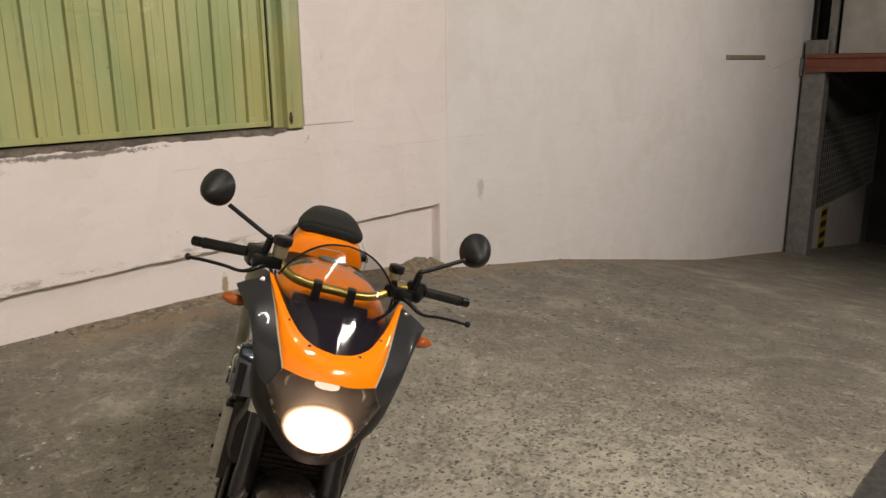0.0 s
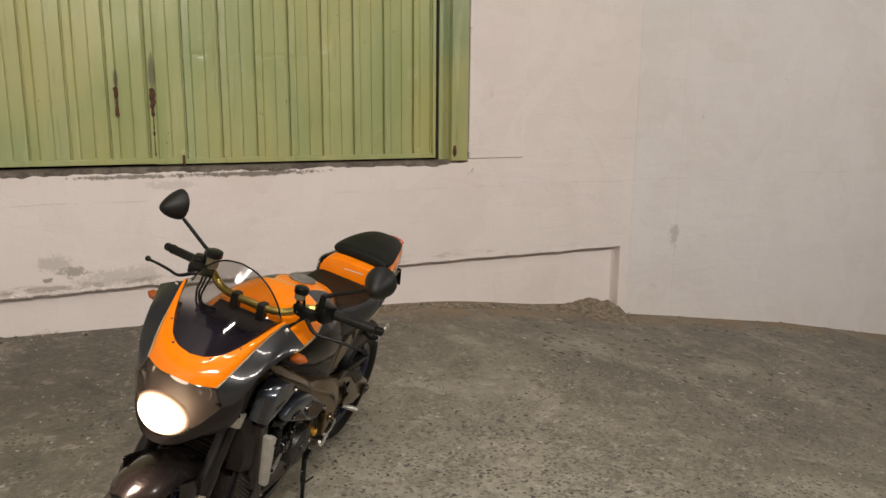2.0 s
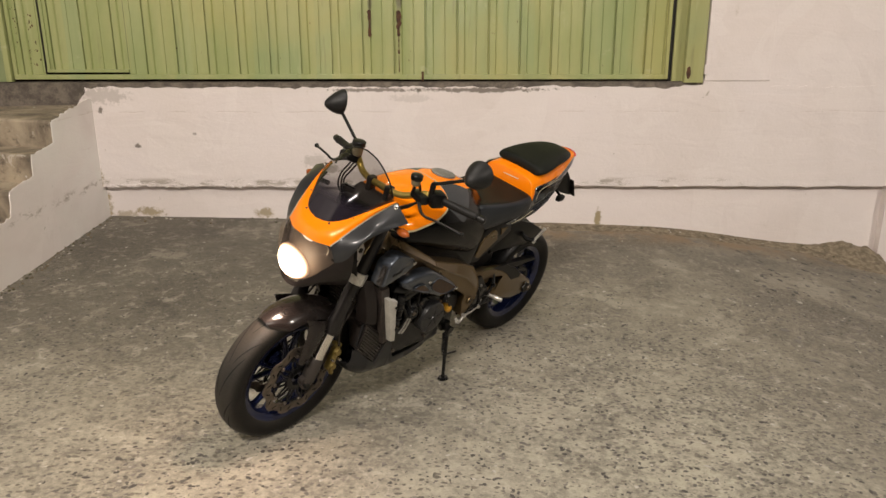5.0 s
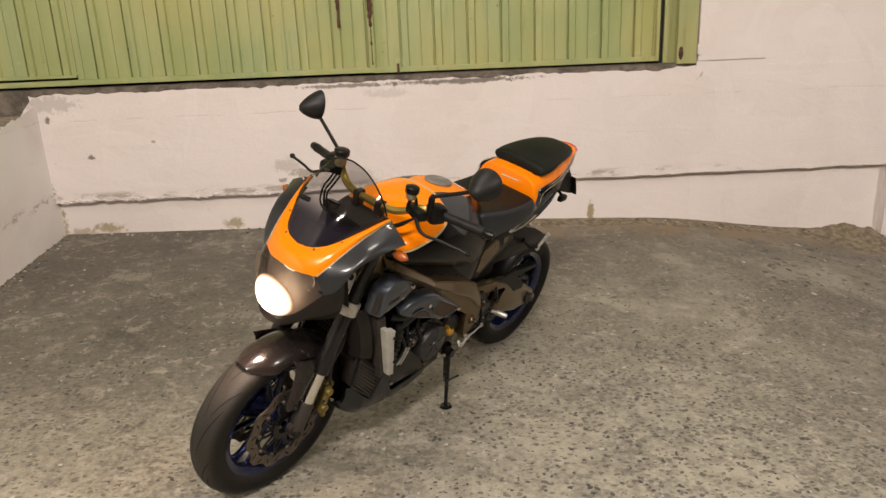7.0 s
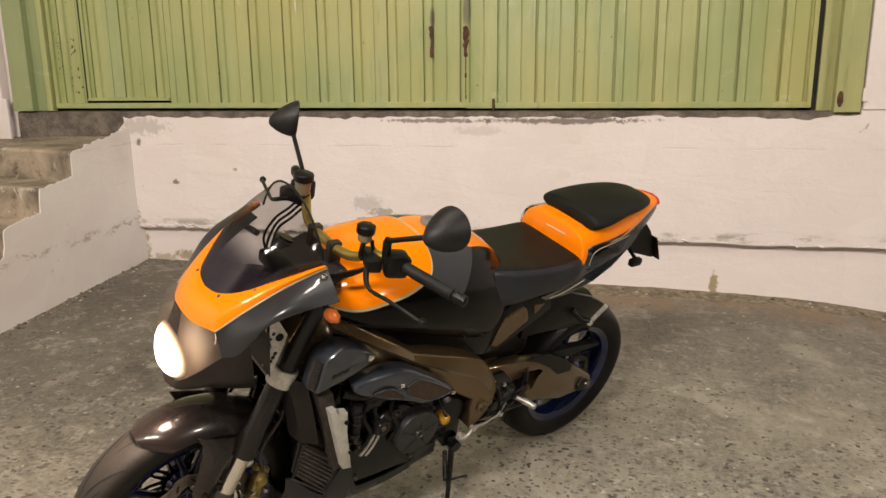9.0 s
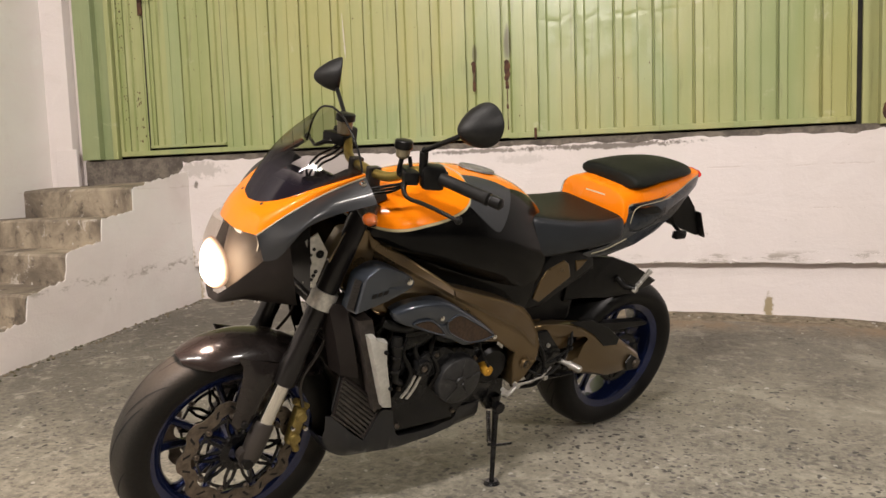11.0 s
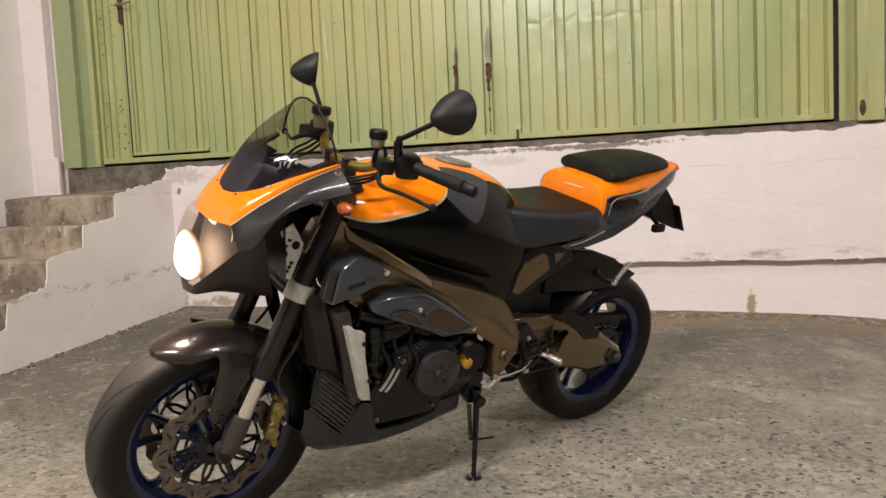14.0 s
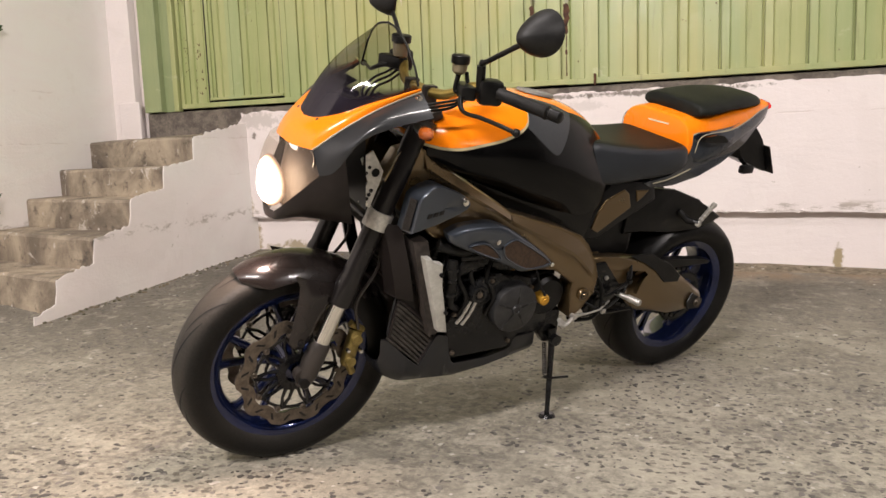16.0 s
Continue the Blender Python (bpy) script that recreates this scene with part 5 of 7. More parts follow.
fender = mudguard((0.622, 0.0, 0.285), 0.303, 61, 146, 0.080, 0.050, "front_mudguard", CARBON, "dark carbon-brown front mudguard", bike)
for s in SIDES:
    rows = []
    line = [(0.585, 0.545, 0.062, 0.004), (0.584, 0.522, 0.050, 0.016), (0.592, 0.500, 0.042, 0.024), (0.606, 0.460, 0.034, 0.020), (0.620, 0.415, 0.029, 0.018), (0.630, 0.385, 0.026, 0.016), (0.636, 0.368, 0.018, 0.010), (0.638, 0.361, 0.006, 0.002)]
    bm = bmesh.new()
    for x, z, w, deep in line:
        rows.append([(x + w * c, 0.098 * s + s * (deep * (1 - abs(c) ** 3)), z + 0.30 * w * c) for c in np.linspace(-1, 1, 11)])
    sheet(bm, rows)
    ob = part("fork_guard", bm, CARBON, fender, smooth=60)
    solid(ob, 0.004)
    bolt(fender, (0.630, 0.117 * s, 0.384), 0.009, material=BLACK)

# -- upper fairing --
NOSE_PARTS = {"nose_cowl", "cowl_line", "side_panel", "inner_lip", "headlamp_cover", "headlamp_bowl", "main_lamp", "side_lamp", "position_lamp", "chin", "nose_back", "windscreen", "screen_edge", "screen_screw"}

A = [(0.614, 0.0, 0.937), (0.606, 0.044, 0.942), (0.584, 0.078, 0.953), (0.552, 0.101, 0.967), (0.500, 0.130, 0.994), (0.402, 0.164, 1.030)]
B = [(0.668, 0.0, 0.887), (0.660, 0.054, 0.884), (0.632, 0.110, 0.885), (0.569, 0.132, 0.936), (0.490, 0.151, 0.984), (0.398, 0.172, 1.026)]
fine_a = {s: curve(mirrored(A, s), 6) for s in SIDES}
fine_b = {s: curve(mirrored(B[:3], s), 6)[:-1] + curve(mirrored(B[2:], s), 6) for s in SIDES}


def full(line):
    return line[-1][::-1] + line[1][1:]


def between(a, b, steps, bulge, towards):
    """Rows of points from line a to line b, bulged along a direction."""
    out = []
    for k in range(steps + 1):
        t = k / steps
        row = []
        for p, q in zip(a, b):
            m = p.lerp(q, t)
            row.append(m + bulge * math.sin(math.pi * t) * towards(m))
        out.append(row)
    return out


def outward(p):
    return (Vector((0.55 if p.x > 0.55 else 0.25, p.y * 4.0, 0.5))).normalized()


bm = bmesh.new()
sheet(bm, between(full(fine_a), full(fine_b), 8, 0.010, outward))
cowl = part("nose_cowl", bm, [ORANGE, BLACK], bike, "glossy orange nose cowl", smooth=60)
shell = solid(cowl, 0.004).modifiers["thickness"]
shell.material_offset, shell.material_offset_rim = 1, 1
for s in SIDES:
    bm = bmesh.new()
    tube(bm, [p + outward(p) * 0.0015 for p in fine_b[s][12:]], 0.0022, 6)
    part("cowl_line", bm, PIPING, cowl, smooth=60)
    # grey side panel: upper line follows the cowl, lower line arches over the fork
    low = [(0.624, 0.137, 0.833), (0.610, 0.150, 0.838), (0.597, 0.163, 0.850), (0.580, 0.178, 0.880), (0.548, 0.193, 0.925), (0.490, 0.217, 0.957), (0.405, 0.250, 0.986)]
    upper = fine_b[s][12:]
    lower = curve(mirrored(low, s), 3)
    assert len(upper) == len(lower)
    bm = bmesh.new()
    sheet(bm, between(upper, lower, 10, 0.022, lambda p: Vector((0.30, 1.0 * s, 0.20)).normalized() * min(1.0, max(0.15, (p.x - 0.38) / 0.12)) * min(1.0, max(0.0, (0.626 - p.x) / 0.045))))
    side_panel = part("side_panel", bm, GREY, bike, "dark grey fairing side", smooth=60)
    solid(side_panel, 0.004)
    bolt(side_panel, (0.412, 0.190 * s, 1.014), 0.008)
    # inner return under the arch
    bm = bmesh.new()
    inner = [Vector((p.x - 0.016, p.y - 0.055 * s, p.z - 0.010)) for p in lower]
    sheet(bm, [lower, inner])
    part("inner_lip", bm, BLACK, side_panel, smooth=60)
    # bare bracket between nose and clamp
    bm = bmesh.new()
    plate(bm, [(0.508, 0.856), (0.478, 0.876), (0.448, 0.825), (0.452, 0.804), (0.476, 0.734), (0.506, 0.750), (0.486, 0.800), (0.490, 0.812)], 0.112 * s, 0.117 * s)
    bracket = part("fairing_bracket", bm, ALU, bike, "bare alloy fairing bracket with holes")
    for x, z, r in ((0.468, 0.822, 0.0105), (0.485, 0.836, 0.0045), (0.492, 0.822, 0.0040), (0.476, 0.778, 0.0050), (0.481, 0.768, 0.0050), (0.486, 0.758, 0.0045)):
        bm = bmesh.new()
        lathe(bm, [(0.0005, 0.1185 * s), (r, 0.1185 * s), (r, 0.116 * s)], 16, (x, 0, z))
        part("hole", bm, GROOVE, bracket)
    bolt(bracket, (0.491, 0.118 * s, 0.745), 0.008)

# headlamp: bowl, clear cover, lamps
REFLECTOR = worn("lamp_reflector", (0.055, 0.043, 0.036), (0.10, 0.080, 0.066), 0.50, 0.4, scale=5)
lens_low = [(0.690, 0.0, 0.713), (0.690, 0.028, 0.716), (0.688, 0.050, 0.728), (0.668, 0.093, 0.770), (0.624, 0.137, 0.833)]
lens_top = {s: fine_b[s][:13] for s in SIDES}
lens_bot = {s: curve(mirrored(lens_low, s), 3) for s in SIDES}


def lens_rows(depth, pull):
    def towards(p):
        return Vector((1.0, p.y * 1.3, 0.0)).normalized()
    rows = between(full(lens_top), full(lens_bot), 10, depth, towards)
    return [[p - Vector((pull, 0, 0)) for p in row] for row in rows]


bm = bmesh.new()
sheet(bm, lens_rows(0.026, 0.0))
part("headlamp_cover", bm, LENS, bike, "clear headlamp cover", smooth=60)
bm = bmesh.new()
sheet(bm, lens_rows(0.004, 0.034))
bowl = part("headlamp_bowl", bm, REFLECTOR, bike, "dim metallic headlamp bowl", smooth=60)
bm = bmesh.new()
rows = []
for r, d in ((0.0, 0.016), (0.4, 0.0145), (0.7, 0.010), (0.9, 0.003), (1.06, -0.007)):
    rows.append([(0.699 + d - 1.6 * (0.079 * r * math.cos(a)) ** 2 - 0.10 * 0.055 * r * math.sin(a), 0.079 * r * math.cos(a), 0.784 + 0.055 * r * math.sin(a)) for a in (2 * math.pi * k / 40 for k in range(40))])
sheet(bm, rows, True)
part("main_lamp", bm, BEAM, bowl, "bright warm oval main lamp, switched on", smooth=60)
for s in SIDES:
    bm = bmesh.new()
    cx, cy, cz = 0.6195, 0.077 * s, 0.853
    rows = []
    for r, d in ((0.021, 0.003), (0.018, 0.0035), (0.013, -0.001), (0.004, -0.003)):
        rows.append([(cx + d, cy + r * math.cos(a), cz + r * math.sin(a)) for a in (2 * math.pi * k / 24 for k in range(24))])
    sheet(bm, rows, True)
    tube(bm, [(cx - 0.004, cy, cz), (cx + 0.003, cy, cz)], 0.005, 10)
    part("side_lamp", bm, TITAN, bowl, "small round chrome lamp", smooth=50)
bm = bmesh.new()
rows = []
for r, d in ((0.0, 0.004), (0.7, 0.003), (1.0, 0.0)):
    rows.append([(0.637 + d, 0.030 * r * math.cos(a), 0.868 + 0.014 * r * math.sin(a)) for a in (2 * math.pi * k / 20 for k in range(20))])
sheet(bm, rows, True)
part("position_lamp", bm, BEAM_SMALL, bowl, "small lit position lamp", smooth=50)
# chin under the lamp
bm = bmesh.new()
front_edge = full({s: lens_bot[s] for s in SIDES})
arch = {s: curve(mirrored([(0.624, 0.137, 0.833), (0.610, 0.150, 0.838), (0.600, 0.160, 0.847), (0.590, 0.169, 0.861), (0.580, 0.177, 0.880)], s), 3)[1:] for s in SIDES}
base = {s: curve(mirrored([(0.690, 0.0, 0.711), (0.664, 0.042, 0.708), (0.620, 0.088, 0.715), (0.570, 0.112, 0.710), (0.522, 0.120, 0.700)], s), 6) for s in SIDES}
chin_top = full({s: [*lens_bot[s], *arch[s]] for s in SIDES})
chin_low = full({s: base[s] for s in SIDES})
assert len(chin_top) == len(chin_low)
back = [Vector((0.505, p.y * 1.10, 0.745)) for p in front_edge]
sheet(bm, between(chin_top, chin_low, 7, 0.018, lambda p: Vector((0.2, 4 * p.y, -0.3)).normalized()))
part("chin", bm, BROWN_BLACK, bike, "dark chin under the headlamp", smooth=60)
bm = bmesh.new()
back_top = [Vector((0.50, p.y * 0.8, 0.90)) for p in front_edge]
sheet(bm, [back, back_top])
part("nose_back", bm, BLACK, bike, smooth=60)

# -- windscreen --
TOPLINE = [(0.410, 0.0, 1.152), (0.410, 0.048, 1.144), (0.408, 0.086, 1.124), (0.404, 0.116, 1.096), (0.400, 0.138, 1.066), (0.398, 0.154, 1.034)]
fine_t = {s: curve(mirrored(TOPLINE, s), 6) for s in SIDES}
line_a, line_t = full(fine_a), full(fine_t)
last = len(line_a) - 1


def screen_point(i, t):
    m = line_a[i].lerp(line_t[i], t)
    return m + 0.020 * math.sin(math.pi * t) * Vector((0.75, m.y, 0.65)).normalized()


def dark_edge(i):
    s = 2 * i / last - 1
    return 0.012 + 0.31 * max(0.0, 1 - abs(s) ** 2.1)


# the lower band is black up to a soft curved edge
screen_rows = [[screen_point(i, dark_edge(i) * k / 6) for i in range(last + 1)] for k in range(7)]
screen_rows += [[screen_point(i, dark_edge(i) + (1 - dark_edge(i)) * k / 11) for i in range(last + 1)] for k in range(1, 12)]
bm = bmesh.new()
sheet(bm, screen_rows)
screen = part("windscreen", bm, SMOKE, bike, "smoked windscreen with a black lower part", smooth=60)
band = screen.data.attributes.new("band", "FLOAT", "POINT")
for i, vert in enumerate(screen.data.vertices):
    k, j = divmod(i, last + 1)
    d = dark_edge(j)
    band.data[i].value = d * (k / 6 - 1) if k < 7 else (1 - d) * (k - 6) / 11
bm = bmesh.new()
tube(bm, full(fine_t), 0.0027, 8)
part("screen_edge", bm, BLACK, screen, "black rubber edge", smooth=60)
for i in (8, 20):
    for s in SIDES:
        p = fine_a[s][i] + Vector((0.004, 0.004 * s, -0.006))
        bm = bmesh.new()
        bmesh.ops.create_uvsphere(bm, u_segments=10, v_segments=6, radius=0.0055, matrix=Matrix.Translation(p))
        part("screen_screw", bm, FORK_GREY, cowl, smooth=60)

# the nose sits a little to the left of the wheel line
for ob in bike.children_recursive:
    if ob.name.split(".")[0] in NOSE_PARTS:
        for vert in ob.data.vertices:
            vert.co.y += 0.017 * max(0.0, min(1.0, (vert.co.x - 0.42) / 0.20))

# -- indicators --
for s in SIDES:
    bm = bmesh.new()
    tube(bm, [(0.412, 0.216 * s, 0.945), (0.415, 0.226 * s, 0.946), (0.418, 0.242 * s, 0.949), (0.420, 0.262 * s, 0.952), (0.420, 0.276 * s, 0.953)], [0.007, 0.012, 0.0165, 0.014, 0.004], 14)
    lamp_ob = part("front_indicator", bm, AMBER, bike, "amber front indicator", smooth=50)
    bm = bmesh.new()
    tube(bm, [(0.400, 0.17 * s, 0.945), (0.413, 0.220 * s, 0.945)], 0.009, 8)
    part("stalk", bm, BLACK, lamp_ob, smooth=50)
# -- handlebar and controls --
bm = bmesh.new()
bar_line = [(0.190, 0.372, 1.026), (0.240, 0.245, 1.040), (0.265, 0.180, 1.040), (0.292, 0.115, 1.008), (0.305, 0.055, 1.000), (0.306, 0.0, 1.000)]
whole = bar_line + [(x, -y, z - 0.045 * max(0, y - 0.05)) for x, y, z in bar_line[-2::-1]]
tube(bm, whole, 0.0125, 14, 8)
bar = part("handlebar", bm, GOLD, bike, "gold tapered handlebar", smooth=50)
for s in SIDES:
    bm = bmesh.new()
    box(bm, 0.288, 0.322, 0.047 * s - 0.012, 0.047 * s + 0.012, 0.945, 1.016, 0.004)
    part("riser", bm, FORK_GREY, bar, "dark grey bar clamp")
    dip = 0.0 if s > 0 else 0.010
    a, b = Vector((0.240, 0.247 * s, 1.040 - dip)), Vector((0.190, 0.372 * s, 1.026 - 1.5 * dip))
    bm = bmesh.new()
    pts = [a.lerp(b, t) for t in (0, 0.02, 0.08, 0.5, 0.92, 0.98, 1.0)]
    tube(bm, pts, [0.013, 0.0175, 0.0145, 0.0150, 0.0150, 0.0165, 0.013], 16)
    part("grip", bm, RUBBER, bar, "black rubber grip", smooth=40)
    bm = bmesh.new()
    e = (b - a).normalized()
    tube(bm, [b, b + e * 0.004, b + e * 0.006, b + e * 0.030, b + e * 0.034], [0.011, 0.011, 0.0140, 0.0140, 0.009], 14)
    part("bar_end", bm, BLACK, bar, smooth=40)
    m = Matrix.Translation((0.252, 0.224 * s, 1.040 - dip)) @ Matrix.Rotation(radians(-20 * s), 4, "Z")
    bm = bmesh.new()
    box(bm, -0.030, 0.026, -0.026, 0.026, -0.030, 0.028, 0.011, m)
    box(bm, -0.036, -0.026, -0.010, 0.014, -0.004, 0.016, 0.003, m)
    box(bm, -0.034, -0.026, -0.012, 0.008, -0.022, -0.010, 0.003, m)
    part("switch_block", bm, BLACK, bar, smooth=40)
    bm = bmesh.new()
    m = Matrix.Translation((0.285, 0.185 * s, 1.030)) @ Matrix.Rotation(radians(-20 * s), 4, "Z")
    box(bm, -0.016, 0.020, -0.050, 0.030, -0.016, 0.016, 0.006, m)
    master = part("master_cylinder", bm, BLACK, bar, smooth=40)
    bm = bmesh.new()
    lev = [(0.296, 0.188 * s, 1.022), (0.314, 0.206 * s, 1.018), (0.327, 0.232 * s, 1.004), (0.326, 0.256 * s, 0.997), (0.316, 0.295 * s, 0.998), (0.302, 0.345 * s, 0.995), (0.287, 0.388 * s, 0.989)]
    tube(bm, curve(lev, 5), [0.0085 - 0.0038 * min(1.0, k / 14) for k in range(31)], 8)
    bmesh.ops.create_uvsphere(bm, u_segments=10, v_segments=8, radius=0.0095, matrix=Matrix.Translation((0.284, 0.392 * s, 0.989)))
    part("lever", bm, BLACK, master, "black hand lever", smooth=50)
    # fluid reservoir
    top = Vector((0.292, 0.150, 1.100)) if s > 0 else Vector((0.285, -0.165, 1.096))
    r, tall = (0.0205, 0.036) if s > 0 else (0.0245, 0.052)
    bm = bmesh.new()
    tube(bm, [top - Vector((0, 0, tall)), top - Vector((0, 0, tall - 0.006)), top - Vector((0, 0, 0.010))], [r * 0.5, r * 0.80, r * 0.88], 20)
    res = part("fluid_reservoir", bm, BEIGE, bar, "translucent fluid reservoir with a black cap", smooth=40)
    bm = bmesh.new()
    tube(bm, [top - Vector((0, 0, 0.012)), top - Vector((0, 0, 0.010)), top + Vector((0, 0, 0.006)), top + Vector((0, 0, 0.009))], [r, r * 1.08, r * 1.08, r * 0.9], 20)
    part("cap", bm, BLACK, res, smooth=40)
    bm = bmesh.new()
    tube(bm, [top - Vector((0, 0, tall - 0.007)), top - Vector((-0.004, 0, 0.075)), (0.285, 0.18 * s, 1.035)], 0.006, 8, 4)
    tube(bm, [top - Vector((0.016, -0.006 * s, 0.030)), top - Vector((0.02, -0.02 * s, 0.065)), (0.268, 0.19 * s, 1.040)], 0.005, 8, 4)
    part("reservoir_hose", bm, BLACK, res, smooth=50)
    # mirror
    if s > 0:
        foot, bend, end, centre = (0.270, 0.214, 1.040), (0.279, 0.219, 1.100), (0.262, 0.334, 1.164), Vector((0.222, 0.362, 1.192))
    else:
        foot, bend, end, centre = (0.262, -0.206, 1.028), (0.268, -0.198, 1.088), (0.236, -0.326, 1.142), Vector((0.210, -0.362, 1.178))
    foot, bend, end = Vector(foot), Vector(bend), Vector(end)
    bm = bmesh.new()
    tube(bm, [foot, foot.lerp(bend, 0.4), foot.lerp(bend, 0.95)], 0.0105, 12)
    tube(bm, [foot.lerp(bend, 0.85), bend + Vector((0, 0, 0.004)), bend.lerp(end, 0.10), bend.lerp(end, 0.5), end], 0.0062, 10, 5)
    stem = part("mirror_stem", bm, BLACK, bar, smooth=50)
    bm = bmesh.new()
    ahead = Vector((0.95, 0.20, 0.05) if s > 0 else (0.90, -0.42, 0.04)).normalized()
    u = Vector((0, 0, 1)) - ahead * ahead.z
    u.normalize()
    v = Vector((0, s, 0)) - ahead * (ahead.y * s)
    v.normalize()
    tip = (v * -0.45 - u * 0.89).normalized()
    wide = tip.cross(ahead)

    def egg(rr):
        # an oval that narrows towards the stem
        out = []
        for k in range(32):
            a = 2 * math.pi * k / 32
            e = math.cos(a)
            out.append(rr * (tip * 0.050 * e + wide * 0.0490 * math.sin(a) * (1 - 0.06 * e - 0.04 * e * e)))
        return out

    rows = []
    for d, rr in ((0.0, 0.94), (0.003, 1.0), (0.010, 0.985), (0.024, 0.90), (0.040, 0.755), (0.055, 0.565), (0.067, 0.37), (0.074, 0.21), (0.076, 0.06)):
        rows.append([centre + ahead * d + tip * (0.016 * d / 0.076) + p for p in egg(rr)])
    made = sheet(bm, rows, True)
    bm.faces.new(made[-1])
    head = part("mirror_shell", bm, SHELL_BLACK, stem.parent, "black teardrop mirror housing", smooth=50)
    bm = bmesh.new()
    bm.faces.new([bm.verts.new(centre + ahead * 0.002 + p) for p in egg(0.92)])
    part("mirror_glass", bm, CHROME, bar, "mirror glass")
# cables from the controls forward into the fairing
for s in SIDES:
    for k in range(3):
        bm = bmesh.new()
        tube(bm, [(0.275, (0.190 - 0.012 * k) * s, 1.022 - 0.008 * k), (0.315, (0.172 - 0.008 * k) * s, 1.006 - 0.011 * k), (0.365, (0.150 - 0.010 * k) * s, 0.992 - 0.010 * k), (0.415, (0.105 - 0.02 * k) * s, 0.968 - 0.008 * k), (0.43, 0.04 * s, 0.945)], 0.0034, 8, 6)
        part("cable", bm, BLACK, bar, smooth=60)
bm = bmesh.new()
box(bm, 0.40, 0.45, -0.065, 0.065, 0.930, 0.965, 0.010, Matrix())
part("instrument_panel", bm, BLACK, bike, smooth=40)

# -- tank --
TANK = [(0.368, 0.900, 0.862, 0.095, 0.9), (0.335, 0.932, 0.838, 0.150, 0.86), (0.27, 0.957, 0.805, 0.184, 0.82), (0.16, 0.986, 0.765, 0.200, 0.78), (0.04, 0.996, 0.715, 0.200, 0.76),
        (-0.06, 0.988, 0.672, 0.188, 0.74), (-0.135, 0.970, 0.634, 0.174, 0.72), (-0.20, 0.940, 0.606, 0.158, 0.72), (-0.25, 0.900, 0.618, 0.142, 0.78), (-0.285, 0.855, 0.670, 0.120, 0.86)]


def tank_paint():
    """Orange above a sweeping line, grey knee patches behind it, gloss black below."""
    n = Nodes("tank_paint")
    x, y, z = n.axes()
    line = n.add("ShaderNodeFloatCurve")
    pts = line.mapping.curves[0].points
    # x from -0.4 to 0.4 as 0..1; height of the orange edge, 0.8 to 1.1 as 0..1
    for k, (px, pz) in enumerate(((0.0, 1.0), (0.555, 0.66), (0.575, 0.56), (0.60, 0.475), (0.67, 0.40), (0.77, 0.345), (0.87, 0.305), (0.94, 0.315), (1.0, 0.33))):
        if k < 2:
            pts[k].location = (px, pz)
        else:
            pts.new(px, pz)
    pts[1].location = (0.555, 0.66)
    line.mapping.update()
    n.put(line.inputs["Value"], n.math("MULTIPLY", n.math("ADD", x, 0.4), 1.25, clamp=True))
    edge = n.math("ADD", n.math("MULTIPLY", line.outputs[0], 0.3), 0.8)
    side = n.ramp(n.math("SUBTRACT", z, edge), -0.0012, 0.0012)
    ahead = n.ramp(x, 0.040, 0.0425)
    half = n.math("ADD", 0.083, n.math("MULTIPLY", n.math("SUBTRACT", 0.05, n.math("ABSOLUTE", n.math("ADD", x, 0.10))), 0.25))
    on_top = n.math("MULTIPLY", n.ramp(n.math("SUBTRACT", half, n.math("ABSOLUTE", y)), -0.0012, 0.0012), n.ramp(z, 0.86, 0.862))
    orange = n.math("MAXIMUM", n.math("MULTIPLY", side, ahead), on_top)
    wide = n.ramp(n.math("SUBTRACT", z, n.math("SUBTRACT", edge, 0.006)), -0.0012, 0.0012)
    rim = n.math("MULTIPLY", n.math("SUBTRACT", n.math("MULTIPLY", wide, ahead), n.math("MULTIPLY", side, ahead)), 1.0, clamp=True)
    # the lower edge of the patch is a rounded trough, steeper towards the seat
    off = n.math("ADD", x, 0.020)
    back = n.math("MULTIPLY", n.math("MAXIMUM", n.math("MULTIPLY", off, -1.0), 0.0), 1.25)
    fore = n.math("MULTIPLY", n.math("MAXIMUM", off, 0.0), 0.9)
    bend = n.math("ADD", back, fore)
    knee = n.math("ADD", 0.848, n.math("SQRT", n.math("ADD", n.math("MULTIPLY", bend, bend), 0.0004)))
    patch = n.ramp(n.math("SUBTRACT", z, knee), -0.001, 0.001)
    fine = n.noise(260, 2)
    colour = n.mix(patch, (0.003, 0.003, 0.003), n.mix(fine, (0.032, 0.034, 0.036), (0.050, 0.052, 0.055)))
    colour = n.mix(orange, colour, n.mix(n.noise(6, 3), (0.87, 0.215, 0.003), (0.92, 0.235, 0.004)))
    colour = n.mix(rim, colour, (0.42, 0.36, 0.22))
    dust = n.math("MULTIPLY", n.ramp(n.noise(18, 6, 0.7), 0.56, 0.80), 0.006)
    colour = n.mix(dust, colour, (0.30, 0.27, 0.23))
    return n.surface(colour, n.math("ADD", 0.14, n.math("MULTIPLY", n.noise(10, 4), 0.10)), 0.0, n.bump(n.noise(3, 2), 0.05, 0.01), Coat_Weight=n.math("ADD", 0.14, n.math("MULTIPLY", orange, 0.6)), Coat_Roughness=0.03, Specular_IOR_Level=0.10)


